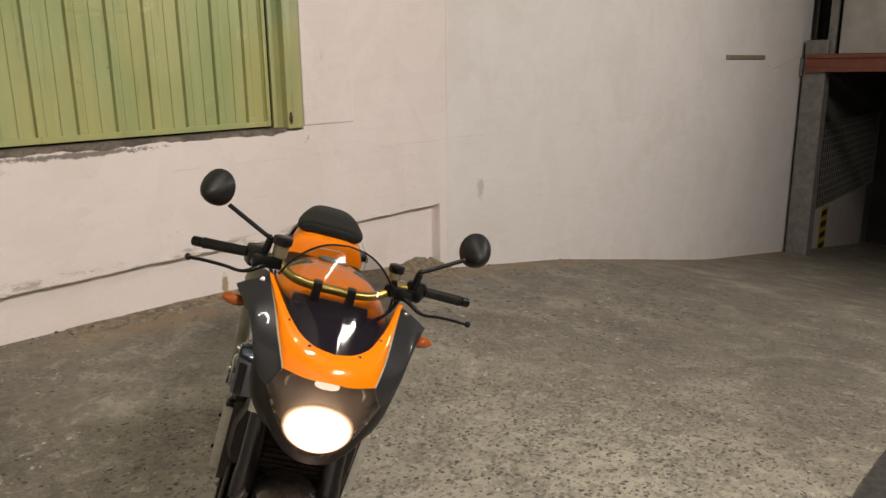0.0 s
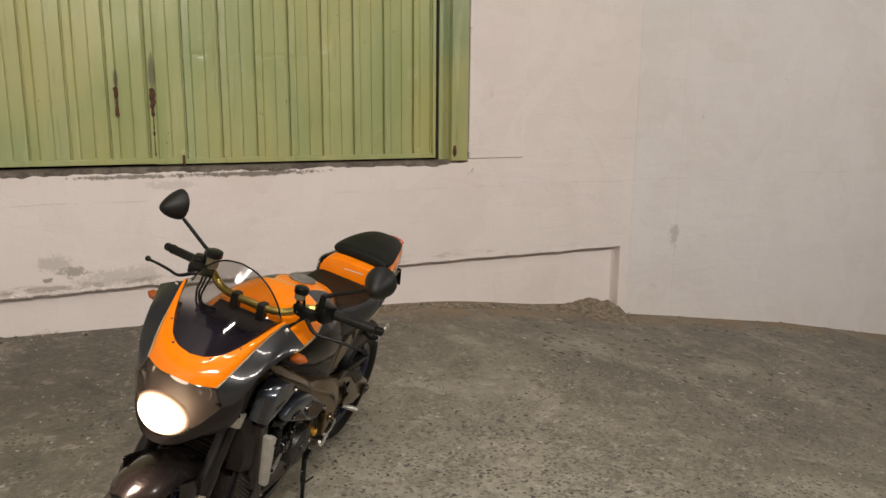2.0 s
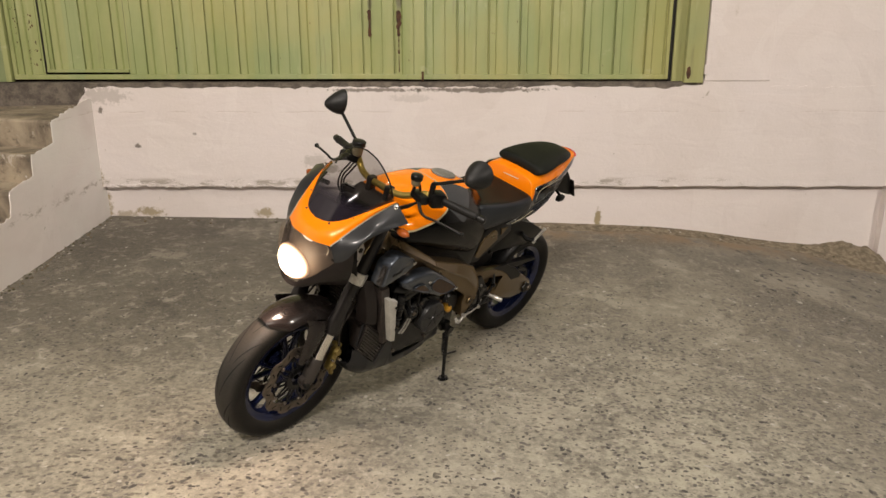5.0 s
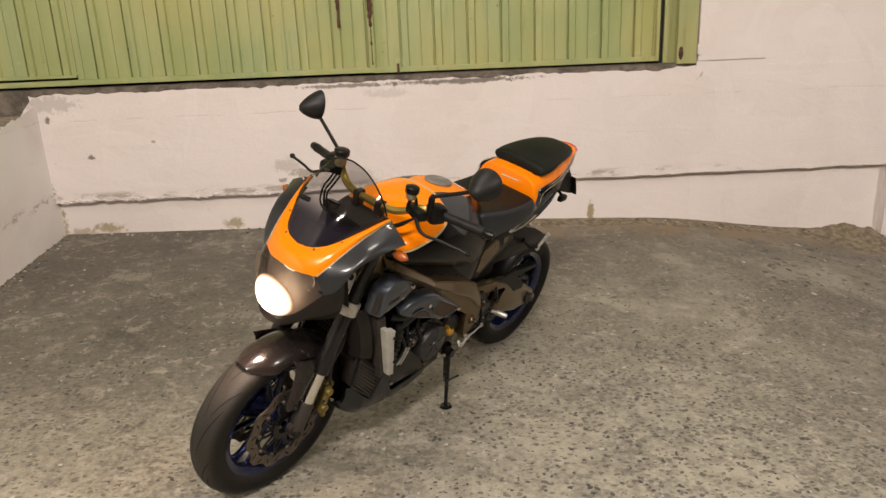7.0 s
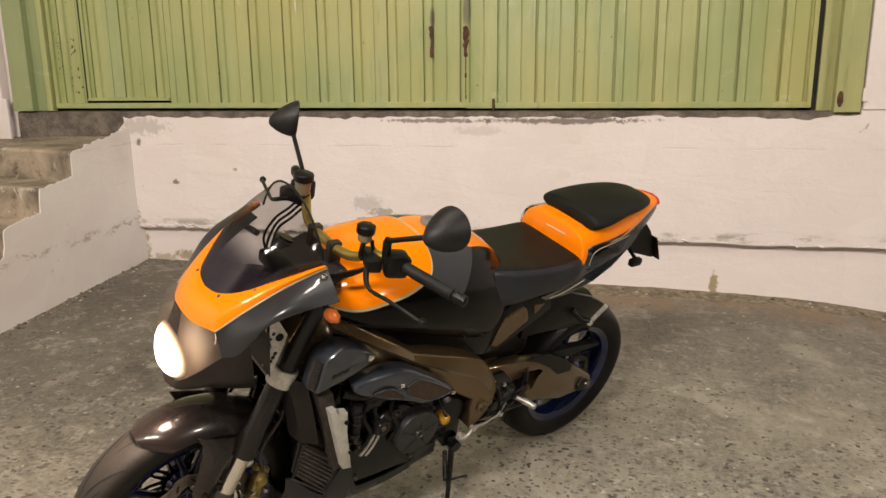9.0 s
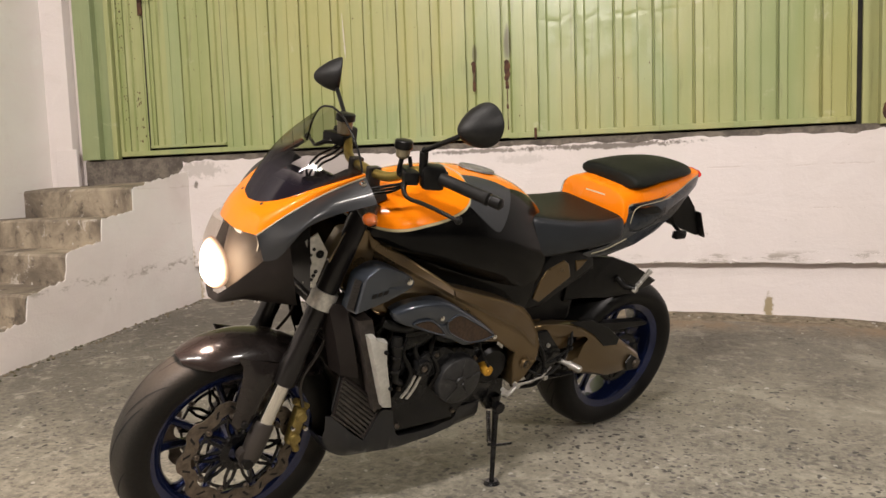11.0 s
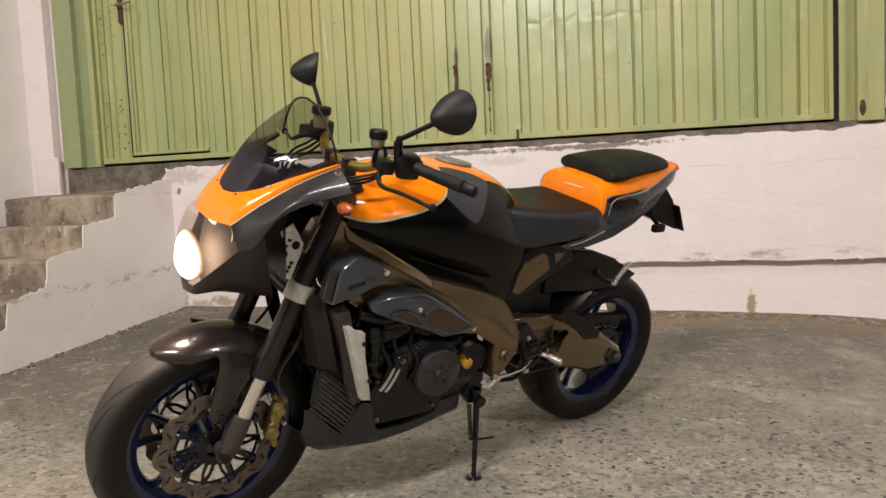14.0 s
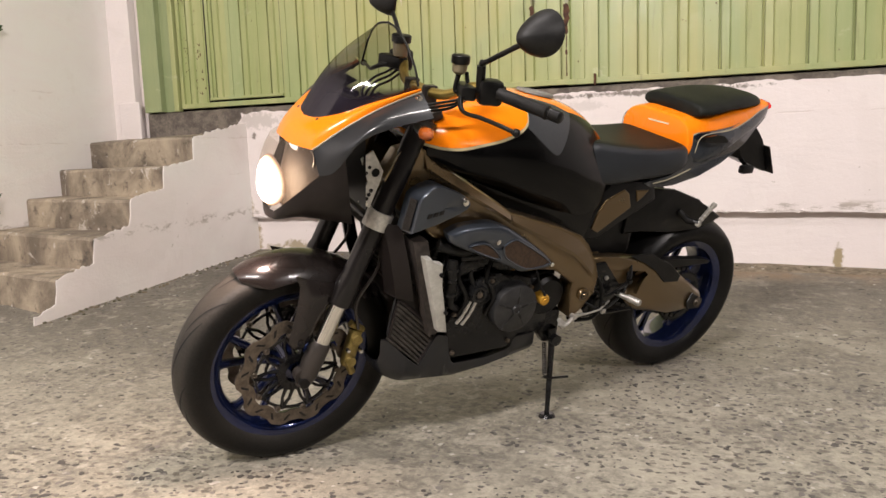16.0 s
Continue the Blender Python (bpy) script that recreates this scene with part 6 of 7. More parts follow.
tank = part("fuel_tank", body(TANK, e=3.0, n=40), tank_paint(), bike, "orange, grey and gloss black fuel tank", smooth=60)
bm = bmesh.new()
rows = []
for r, h in ((0.048, 0.0), (0.046, 0.006), (0.033, 0.007), (0.030, 0.004), (0.0004, 0.004)):
    rows.append([(-0.055 + r * 1.15 * math.cos(a), r * math.sin(a), 0.989 + h - 0.16 * (r * math.cos(a)) * -1) for a in (2 * math.pi * k / 32 for k in range(32))])
sheet(bm, rows, True)
part("filler_cap", bm, STEEL_GREY, tank, "grey filler cap", smooth=40)

for s in SIDES:
    line = [(0.27, 0.822), (0.10, 0.785), (-0.06, 0.765), (-0.151, 0.788), (-0.205, 0.80), (-0.226, 0.752), (-0.214, 0.664), (-0.204, 0.600), (-0.15, 0.622), (-0.07, 0.652), (0.08, 0.700), (0.14, 0.732), (0.22, 0.783)]
    bm = bmesh.new()
    plate(bm, line, 0.090 * s, 0.150 * s, 0.010)
    for vert in bm.verts:
        vert.co.y -= s * 0.16 * max(0.0, vert.co.x - 0.05)
    part("tank_side_cover", bm, BLACK_GLOSS, tank, "gloss black cover under the tank", smooth=40)

# -- seat, tail --
SEAT = [(-0.172, 0.868, 0.772, 0.120, 0.94), (-0.195, 0.886, 0.752, 0.142, 0.93), (-0.28, 0.876, 0.752, 0.152, 0.94), (-0.37, 0.867, 0.762, 0.157, 0.95), (-0.46, 0.865, 0.772, 0.159, 0.95), (-0.53, 0.869, 0.785, 0.156, 0.94), (-0.554, 0.866, 0.802, 0.148, 0.93)]
ob = part("seat", body(SEAT, e=7.0, n=44), [LEATHER, SEAT_SIDE], bike, "black padded rider seat", smooth=55)
for f in ob.data.polygons:
    if math.sin(2 * math.pi * (f.index % 44 + 0.5) / 44) < 0.62 and f.index < 44 * 24:
        f.material_index = 1

# tail: a shell with an orange top and grey flanks
TAIL = [(-0.546, 0.931, 0.845, 0.138, 0.86), (-0.551, 0.938, 0.820, 0.143, 0.86), (-0.575, 0.944, 0.800, 0.147, 0.86), (-0.640, 0.953, 0.790, 0.147, 0.86), (-0.73, 0.962, 0.815, 0.134, 0.88), (-0.83, 0.970, 0.852, 0.111, 0.9), (-0.93, 0.978, 0.895, 0.083, 0.92), (-0.995, 0.980, 0.925, 0.056, 0.95), (-1.022, 0.970, 0.938, 0.030)]


def tail_paint():
    n = Nodes("tail_paint")
    x, y, z = n.axes()
    line = n.add("ShaderNodeFloatCurve")
    pts = line.mapping.curves[0].points
    # x from -1.04 to -0.50 as 0..1; height of the orange edge, 0.80 to 1.00 as 0..1
    pts[0].location, pts[1].location = (0.0, 0.86), (1.0, 0.0)
    for px, pz in ((0.20, 0.80), (0.36, 0.67), (0.53, 0.56), (0.70, 0.53), (0.80, 0.535), (0.875, 0.50), (0.885, 0.30), (0.895, 0.02)):
        pts.new(px, pz)
    line.mapping.update()
    n.put(line.inputs["Value"], n.math("DIVIDE", n.math("ADD", x, 1.04), 0.54, clamp=True))
    edge = n.math("ADD", n.math("MULTIPLY", line.outputs[0], 0.2), 0.8)
    orange = n.ramp(n.math("SUBTRACT", z, edge), -0.001, 0.001)
    rim = n.math("SUBTRACT", n.ramp(n.math("SUBTRACT", z, n.math("SUBTRACT", edge, 0.004)), -0.001, 0.001), orange)
    fine = n.noise(260, 2)
    colour = n.mix(fine, (0.020, 0.026, 0.036), (0.034, 0.042, 0.055))
    colour = n.mix(orange, colour, n.mix(n.noise(6, 3), (0.87, 0.215, 0.003), (0.92, 0.235, 0.004)))
    colour = n.mix(rim, colour, (0.40, 0.34, 0.22))
    return n.surface(colour, n.math("ADD", 0.22, n.math("MULTIPLY", n.noise(10, 4), 0.10)), 0.0, None, Coat_Weight=0.5, Coat_Roughness=0.035, Specular_IOR_Level=0.06)


tail = part("tail_cowl", body(TAIL, e=4.2, n=44), tail_paint(), bike, "orange and blue-grey tail cowl", smooth=60)
for s in SIDES:
    # grey flank that runs forward under the seat
    bm = bmesh.new()
    outline = [(-0.40, 0.756), (-0.50, 0.776), (-0.552, 0.800), (-0.562, 0.850), (-0.568, 0.896), (-0.590, 0.906), (-0.664, 0.911), (-0.754, 0.920), (-0.848, 0.938), (-0.925, 0.954), (-0.995, 0.956), (-1.008, 0.925), (-0.950, 0.886), (-0.880, 0.852), (-0.83, 0.834), (-0.73, 0.800), (-0.63, 0.768), (-0.52, 0.744), (-0.43, 0.742)]
    rows = []
    for x, z in outline:
        w = float(np.interp(-x, [0.40, 0.60, 0.75, 0.90, 0.985], [0.146, 0.150, 0.132, 0.086, 0.050]))
        rows.append((x, w * s, z))
    face = bm.faces.new([bm.verts.new(p) for p in rows])
    bmesh.ops.inset_region(bm, faces=[face], thickness=0.012, depth=0.012)
    bmesh.ops.inset_region(bm, faces=[face], thickness=0.014, depth=0.007)
    ob = part("tail_flank", bm, TAIL_GREY, tail, "blue-grey tail flank", smooth=70)
    solid(ob, 0.006, 0)
    bm = bmesh.new()
    plate(bm, [(-0.576, 0.886), (-0.595, 0.897), (-0.640, 0.903), (-0.680, 0.899), (-0.704, 0.886), (-0.708, 0.876), (-0.660, 0.876), (-0.610, 0.880)], 0.118 * s, 0.1660 * s, 0.003)
    for vert in bm.verts:
        if abs(vert.co.y) > 0.14:
            vert.co.y = s * (float(np.interp(-vert.co.x, [0.40, 0.60, 0.75, 0.90, 0.985], [0.146, 0.150, 0.132, 0.086, 0.050])) + 0.0190)
    slot = part("air_slot", bm, BLACK_GLOSS, tail, smooth=40)
    bm = bmesh.new()
    tube(bm, [(x, (float(np.interp(-x, [0.40, 0.60, 0.75, 0.90, 0.985], [0.146, 0.150, 0.132, 0.086, 0.050])) + 0.0125) * s, z) for x, z in ((-0.564, 0.850), (-0.566, 0.880), (-0.574, 0.895), (-0.596, 0.906), (-0.660, 0.911), (-0.752, 0.920))], 0.0014, 6, 4)
    part("slot_edge", bm, PIPING, slot, smooth=60)
    bm = bmesh.new()
    tube(bm, [(-0.42, 0.160 * s, 0.761), (-0.48, 0.163 * s, 0.773), (-0.56, 0.163 * s, 0.800)], 0.0016, 6, 4)
    part("seat_piping", bm, PIPING, tail, smooth=60)
# plain pale bar in place of the lettering on the cowl
bm = bmesh.new()
rows = []
for k in range(7):
    f = k / 6
    rows.append([(-0.5445, -0.033 + 0.086 * f, 0.9035 + 0.005 * f), (-0.5445, -0.033 + 0.086 * f, 0.9078 + 0.005 * f)])
sheet(bm, rows)
part("marking", bm, worn("white_mark", (0.72, 0.66, 0.50), (0.64, 0.58, 0.44), 0.4), tail)
PAD = [(-0.594, 0.970, 0.940, 0.100, 0.90), (-0.604, 0.986, 0.938, 0.124, 0.88), (-0.66, 0.996, 0.943, 0.130, 0.85), (-0.75, 1.010, 0.955, 0.116, 0.82), (-0.85, 1.013, 0.960, 0.096, 0.82), (-0.92, 1.004, 0.964, 0.072, 0.82), (-0.955, 0.990, 0.968, 0.048, 0.84)]
pad = part("passenger_pad", body(PAD, e=3.2, n=36), LEATHER, bike, "black passenger seat pad", smooth=60)
bm = bmesh.new()
tube(bm, [(-0.612, 0.085, 0.970), (-0.640, 0.072, 0.9835), (-0.664, 0.040, 0.9885), (-0.672, 0.0, 0.9900), (-0.664, -0.040, 0.9885), (-0.640, -0.072, 0.9835), (-0.612, -0.085, 0.970)], 0.0045, 8, 5)
part("pad_welt", bm, LEATHER, pad, "raised seam across the pad", smooth=60)
bm = bmesh.new()
tube(bm, [(-1.004, -0.048, 0.964), (-1.018, -0.03, 0.962), (-1.024, 0.0, 0.962), (-1.018, 0.03, 0.962), (-1.004, 0.048, 0.964)], [0.009, 0.013, 0.015, 0.013, 0.009], 12)
part("tail_light", bm, TAIL_GLOW, tail, "red tail light", smooth=50)
bm = bmesh.new()
plate(bm, [(-0.86, 0.880), (-0.955, 0.905), (-0.995, 0.868), (-1.020, 0.850), (-1.090, 0.740), (-1.074, 0.734), (-0.960, 0.772), (-0.925, 0.785), (-0.90, 0.840)], -0.055, 0.055, 0.006)
hanger = part("plate_hanger", bm, BLACK, bike, "black rear plate bracket")
bm = bmesh.new()
m = Matrix.Translation((-1.056, 0, 0.796)) @ Matrix.Rotation(radians(32), 4, "Y")
box(bm, -0.003, 0.003, -0.075, 0.075, -0.075, 0.040, 0.002, m)
part("plate", bm, BLACK, hanger)
for s in SIDES:
    bm = bmesh.new()
    tube(bm, [(-0.935, 0.045 * s, 0.785), (-0.928, 0.085 * s, 0.768)], 0.007, 8)
    box(bm, -0.952, -0.898, 0.088 * s - 0.012, 0.088 * s + 0.012, 0.746, 0.774, 0.006)
    part("rear_indicator", bm, BLACK, hanger, smooth=40)
part("undertail", body([(-0.40, 0.80, 0.735, 0.115), (-0.55, 0.82, 0.745, 0.125), (-0.70, 0.86, 0.790, 0.115), (-0.88, 0.92, 0.865, 0.085)], e=3.5), BLACK, bike, smooth=60)

# -- frame, swingarm --
SPAR = [(0.405, 0.872), (0.358, 0.884), (0.307, 0.849), (0.222, 0.795), (0.138, 0.743), (0.103, 0.719), (0.077, 0.712), (-0.070, 0.666), (-0.146, 0.635), (-0.176, 0.607), (-0.218, 0.547), (-0.237, 0.501), (-0.234, 0.448), (-0.200, 0.402), (-0.160, 0.372),
        (-0.143, 0.455), (-0.145, 0.490), (-0.070, 0.540), (0.020, 0.552), (0.130, 0.585), (0.220, 0.612), (0.310, 0.655), (0.400, 0.725), (0.440, 0.800)]


def spar_side(x):
    return float(np.interp(x, [-0.23, 0.0, 0.2, 0.43], [0.200, 0.198, 0.176, 0.110]))


for s in SIDES:
    bm = bmesh.new()
    ys = [spar_side(x) for x, _ in SPAR]
    outer = [bm.verts.new((x, y * s, z)) for (x, z), y in zip(SPAR, ys)]
    inner_ring = [bm.verts.new((x, (y - 0.020) * s, z)) for (x, z), y in zip(SPAR, ys)]
    back_ring = [bm.verts.new((x, (y - 0.060) * s, z)) for (x, z), y in zip(SPAR, ys)]
    n = len(SPAR)
    top_face = bm.faces.new(outer)
    for i in range(n):
        j = (i + 1) % n
        bm.faces.new((outer[i], outer[j], inner_ring[j], inner_ring[i]))
        bm.faces.new((inner_ring[i], inner_ring[j], back_ring[j], back_ring[i]))
    bm.faces.new(back_ring[::-1])
    bmesh.ops.inset_region(bm, faces=[top_face], thickness=0.013, depth=0.008)
    spar = part("frame_spar", bm, BRONZE, bike, "bronze-painted alloy frame spar", smooth=50)
    round_edges(spar, 0.006)
    # upper facets that slope in towards the tank
    for top, low in (([(0.352, 0.878), (0.307, 0.847), (0.222, 0.793), (0.138, 0.741), (0.102, 0.717)], [(0.345, 0.838), (0.300, 0.810), (0.214, 0.764), (0.140, 0.722), (0.108, 0.702)]),
                     ([(0.100, 0.716), (0.077, 0.710), (-0.070, 0.664), (-0.146, 0.633), (-0.175, 0.606), (-0.216, 0.547)], [(0.102, 0.700), (0.077, 0.688), (-0.040, 0.632), (-0.120, 0.592), (-0.160, 0.560), (-0.205, 0.516)])):
        bm = bmesh.new()
        sheet(bm, [[(x, (spar_side(x) - 0.004) * s, z) for x, z in top], [(x, (spar_side(x) + 0.0115) * s, z) for x, z in low], [(x, (spar_side(x) + 0.0070) * s, z - 0.010) for x, z in low]])
        part("spar_facet", bm, BRONZE, spar, smooth=25)
    bolt(spar, (-0.189, 0.2075 * s, 0.450), 0.019, material=BRONZE)
    bolt(spar, (-0.189, 0.2095 * s, 0.450), 0.013, material=BLACK)
    bolt(spar, (-0.189, 0.2125 * s, 0.450), 0.007, material=BRONZE)
    # rear frame cover
    bm = bmesh.new()
    plate(bm, [(-0.195, 0.596), (-0.205, 0.680), (-0.285, 0.768), (-0.45, 0.757), (-0.47, 0.700), (-0.385, 0.660), (-0.262, 0.590)], 0.110 * s, 0.140 * s, 0.008)
    cover = part("frame_cover", bm, BLACK, bike, smooth=40)
    bm = bmesh.new()
    plate(bm, [(-0.228, 0.627), (-0.244, 0.680), (-0.264, 0.713), (-0.330, 0.741), (-0.350, 0.728), (-0.368, 0.684), (-0.255, 0.613)], 0.134 * s, 0.1455 * s, 0.003)
    part("cover_inset", bm, BRONZE, cover, "bronze inset")
    bm = bmesh.new()
    plate(bm, [(-0.378, 0.736), (-0.428, 0.734), (-0.408, 0.712), (-0.390, 0.700)], 0.134 * s, 0.1445 * s, 0.003)
    part("cover_inset", bm, BRONZE, cover)
    # swingarm
    bm = bmesh.new()
    if s > 0:
        outline = [(-0.225, 0.480), (-0.240, 0.535), (-0.357, 0.524), (-0.482, 0.508), (-0.580, 0.470), (-0.661, 0.428), (-0.790, 0.350), (-0.812, 0.315), (-0.795, 0.282), (-0.640, 0.290), (-0.490, 0.318), (-0.452, 0.352), (-0.462, 0.392),
                   (-0.505, 0.418), (-0.535, 0.448), (-0.500, 0.478), (-0.400, 0.490), (-0.300, 0.482)]
    else:
        outline = [(-0.225, 0.470), (-0.240, 0.525), (-0.40, 0.50), (-0.60, 0.43), (-0.790, 0.350), (-0.812, 0.315), (-0.795, 0.282), (-0.60, 0.30), (-0.40, 0.40)]
    a, b = 0.106 * s, 0.146 * s
    plate(bm, outline, a, b, 0.017)
    arm = part("swingarm", bm, BRONZE, bike, "bronze-painted swingarm", smooth=50)
    bm = bmesh.new()
    plate(bm, [(-0.742, 0.352), (-0.800, 0.322), (-0.790, 0.288), (-0.735, 0.292), (-0.722, 0.325)], 0.146 * s, 0.153 * s, 0.003)
    part("axle_block", bm, BLACK, arm)
    bolt(arm, (-0.772, 0.156 * s, 0.315), 0.016, material=DISC)
    bolt(arm, (-0.812, 0.130 * s, 0.300), 0.008)
bm = bmesh.new()
plate(bm, [(-0.40, 0.525), (-0.50, 0.522), (-0.60, 0.475), (-0.66, 0.428), (-0.655, 0.405), (-0.59, 0.410), (-0.54, 0.455), (-0.48, 0.495)], 0.143, 0.150, 0.003)
part("arm_guard", bm, BLACK, bike, "black swingarm rub guard")
bm = bmesh.new()
box(bm, -0.33, -0.26, -0.10, 0.10, 0.44, 0.53, 0.012)
box(bm, -0.47, -0.37, -0.105, 0.105, 0.40, 0.47, 0.012)
part("arm_bridge", bm, BRONZE, bike, smooth=40)
bm = bmesh.new()
plate(bm, [(-0.48, 0.478), (-0.58, 0.470), (-0.82, 0.445), (-0.86, 0.436), (-0.85, 0.425), (-0.62, 0.430), (-0.50, 0.440)], 0.066, 0.098, 0.004)
part("chain_guard", bm, BLACK, bike)
for za, zb in ((0.470, 0.408), (0.395, 0.226)):
    bm = bmesh.new()
    pa, pb = Vector((-0.22, 0.078, za)), Vector((-0.775, 0.078, zb))
    for k in range(44):
        p = pa.lerp(pb, (k + 0.5) / 44)
        m = Matrix.Translation(p) @ Matrix.Rotation(math.atan2(pa.z - pb.z, pa.x - pb.x) * -1, 4, "Y")
        box(bm, -0.0055, 0.0055, -0.009 if k % 2 else -0.006, 0.009 if k % 2 else 0.006, -0.006, 0.006, 0, m)
    part("chain_run", bm, ENGINE, bike, "drive chain")
mudguard((-0.770, 0.0, 0.307), 0.322, 30, 97, 0.102, 0.040, "rear_mudguard", BLACK, "black rear mudguard", bike)
bm = bmesh.new()
plate(bm, [(-0.40, 0.735), (-0.589, 0.713), (-0.713, 0.672), (-0.745, 0.645), (-0.835, 0.605), (-0.800, 0.585), (-0.720, 0.570), (-0.602, 0.565), (-0.47, 0.590), (-0.40, 0.580)], 0.090, 0.108, 0.006)
plate(bm, [(-0.40, 0.735), (-0.589, 0.713), (-0.713, 0.672), (-0.745, 0.645), (-0.835, 0.605), (-0.800, 0.585), (-0.720, 0.570), (-0.602, 0.565), (-0.47, 0.590), (-0.40, 0.580)], -0.108, -0.090, 0.006)
part("rear_guard_side", bm, BLACK, bike, smooth=40)

# -- foot controls, stand --
for s in SIDES:
    bm = bmesh.new()
    tube(bm, [(-0.352, 0.175 * s, 0.418), (-0.372, 0.202 * s, 0.414), (-0.374, 0.204 * s, 0.414), (-0.390, 0.242 * s, 0.411), (-0.391, 0.245 * s, 0.411)], [0.007, 0.008, 0.0095, 0.0090, 0.008], 12)
    peg = part("footpeg", bm, ALU, bike, "ribbed alloy footpeg", smooth=40)
    for k in range(6):
        p = Vector((-0.376, 0.209 * s, 0.414)).lerp(Vector((-0.389, 0.240 * s, 0.411)), k / 5)
        bm = bmesh.new()
        tube(bm, [p - Vector((-0.0009, 0.0022 * s, 0)), p + Vector((-0.0009, 0.0022 * s, 0))], 0.0112, 12)
        part("peg_rib", bm, ALU, peg, smooth=40)
    bm = bmesh.new()
    plate(bm, [(-0.235, 0.520), (-0.300, 0.520), (-0.372, 0.440), (-0.368, 0.400), (-0.330, 0.380), (-0.260, 0.350), (-0.240, 0.372), (-0.300, 0.420), (-0.290, 0.450)], 0.150 * s, 0.164 * s, 0.003)
    hangerplate = part("foot_bracket", bm, ENGINE, bike, smooth=40)
    bolt(hangerplate, (-0.255, 0.166 * s, 0.500), 0.007, material=ALU)
    bolt(hangerplate, (-0.310, 0.166 * s, 0.470), 0.007, material=ALU)
    bm = bmesh.new()
    tube(bm, [(-0.622, 0.108 * s, 0.640), (-0.644, 0.135 * s, 0.616), (-0.660, 0.165 * s, 0.618)], [0.010, 0.012, 0.011], 10)
    mount = part("peg_mount", bm, BLACK, bike, smooth=40)
    bm = bmesh.new()
    pts = [Vector((-0.656, 0.160 * s, 0.608)).lerp(Vector((-0.688, 0.186 * s, 0.690)), k / 14) for k in range(15)]
    tube(bm, pts, [0.010, 0.012, 0.011] + [0.0085 if k % 2 else 0.0066 for k in range(10)] + [0.0090, 0.0075], 10)
    part("passenger_peg", bm, ALU, mount, "folded ribbed alloy passenger peg", smooth=30)
bm = bmesh.new()
tube(bm, [(-0.104, 0.222, 0.376), (-0.122, 0.222, 0.366), (-0.140, 0.220, 0.374), (-0.160, 0.216, 0.388), (-0.215, 0.212, 0.387), (-0.275, 0.200, 0.385), (-0.335, 0.172, 0.392)], [0.0050, 0.0062, 0.0060, 0.0052, 0.0034, 0.0030, 0.0030], 10)
tube(bm, [(-0.108, 0.215, 0.385), (-0.134, 0.213, 0.365)], 0.0068, 10)
tube(bm, [(-0.160, 0.206, 0.388), (-0.160, 0.224, 0.388)], 0.0075, 12)
part("gear_lever", bm, ALU, bike, "bare alloy gear lever", smooth=40)
bm = bmesh.new()
tube(bm, [(-0.20, 0.15, 0.345), (-0.46, 0.15, 0.338)], 0.007, 8)
part("gear_rod", bm, ENGINE, bike, smooth=40)
bm = bmesh.new()
tube(bm, [(-0.142, 0.150, 0.320), (-0.144, 0.164, 0.275), (-0.136, 0.206, 0.095), (-0.132, 0.216, 0.060)], [0.017, 0.0105, 0.0075, 0.0075], 12)
tube(bm, [(-0.146, 0.130, 0.290), (-0.146, 0.182, 0.290)], 0.018, 14)
plate(bm, [(-0.085, 0.385), (-0.165, 0.380), (-0.172, 0.295), (-0.150, 0.268), (-0.120, 0.275), (-0.095, 0.310)], 0.120, 0.150, 0.005)
stand = part("side_stand", bm, ENGINE, bike, "black side stand, folded out", smooth=40)
bm = bmesh.new()
m = Matrix.Translation((-0.131, 0.219, 0.056)) @ Matrix.Rotation(radians(BIKE_LEAN + 2), 4, "X")
bmesh.ops.create_cone(bm, cap_ends=True, segments=20, radius1=0.026, radius2=0.020, depth=0.012, matrix=m)
part("stand_foot", bm, ENGINE, stand)
bm = bmesh.new()
tube(bm, [(-0.112, 0.192, 0.178), (-0.136, 0.196, 0.172), (-0.20, 0.203, 0.168)], 0.004, 8)
part("stand_tab", bm, ENGINE, stand, smooth=40)
bm = bmesh.new()
coil = [(-0.102 - 0.016 * f + 0.0060 * math.cos(90 * f), 0.178 + 0.012 * f + 0.0060 * math.sin(90 * f), 0.292 - 0.108 * f) for f in np.linspace(0, 1, 150)]
tube(bm, coil, 0.0018, 6)
part("stand_spring", bm, ENGINE, stand, smooth=60)

# -- engine --
bm = bmesh.new()
for row in ((-0.13, 0.22, -0.155, 0.155, 0.300, 0.520, 0.03), (0.02, 0.24, -0.135, 0.135, 0.250, 0.340, 0.03), (-0.15, 0.05, -0.13, 0.13, 0.44, 0.60, 0.03)):
    box(bm, *row)
engine = part("engine", bm, ENGINE, bike, "black engine with a round side cover", smooth=40)
for tilt, base in ((52, (0.14, 0.47)), (-12, (-0.02, 0.52))):
    m = Matrix.Translation((base[0], 0, base[1])) @ Matrix.Rotation(radians(tilt), 4, "Y")
    bm = bmesh.new()
    box(bm, -0.075, 0.075, -0.095, 0.095, 0.0, 0.13, 0.015, m)
    box(bm, -0.085, 0.085, -0.105, 0.105, 0.10, 0.19, 0.022, m)
    part("cylinder", bm, ENGINE, engine, smooth=40)
    for k in range(4):
        bm = bmesh.new()
        box(bm, -0.082, 0.082, -0.101, 0.101, 0.02 + 0.02 * k, 0.026 + 0.02 * k, 0.002, m)
        part("cooling_fin", bm, ENGINE, engine)
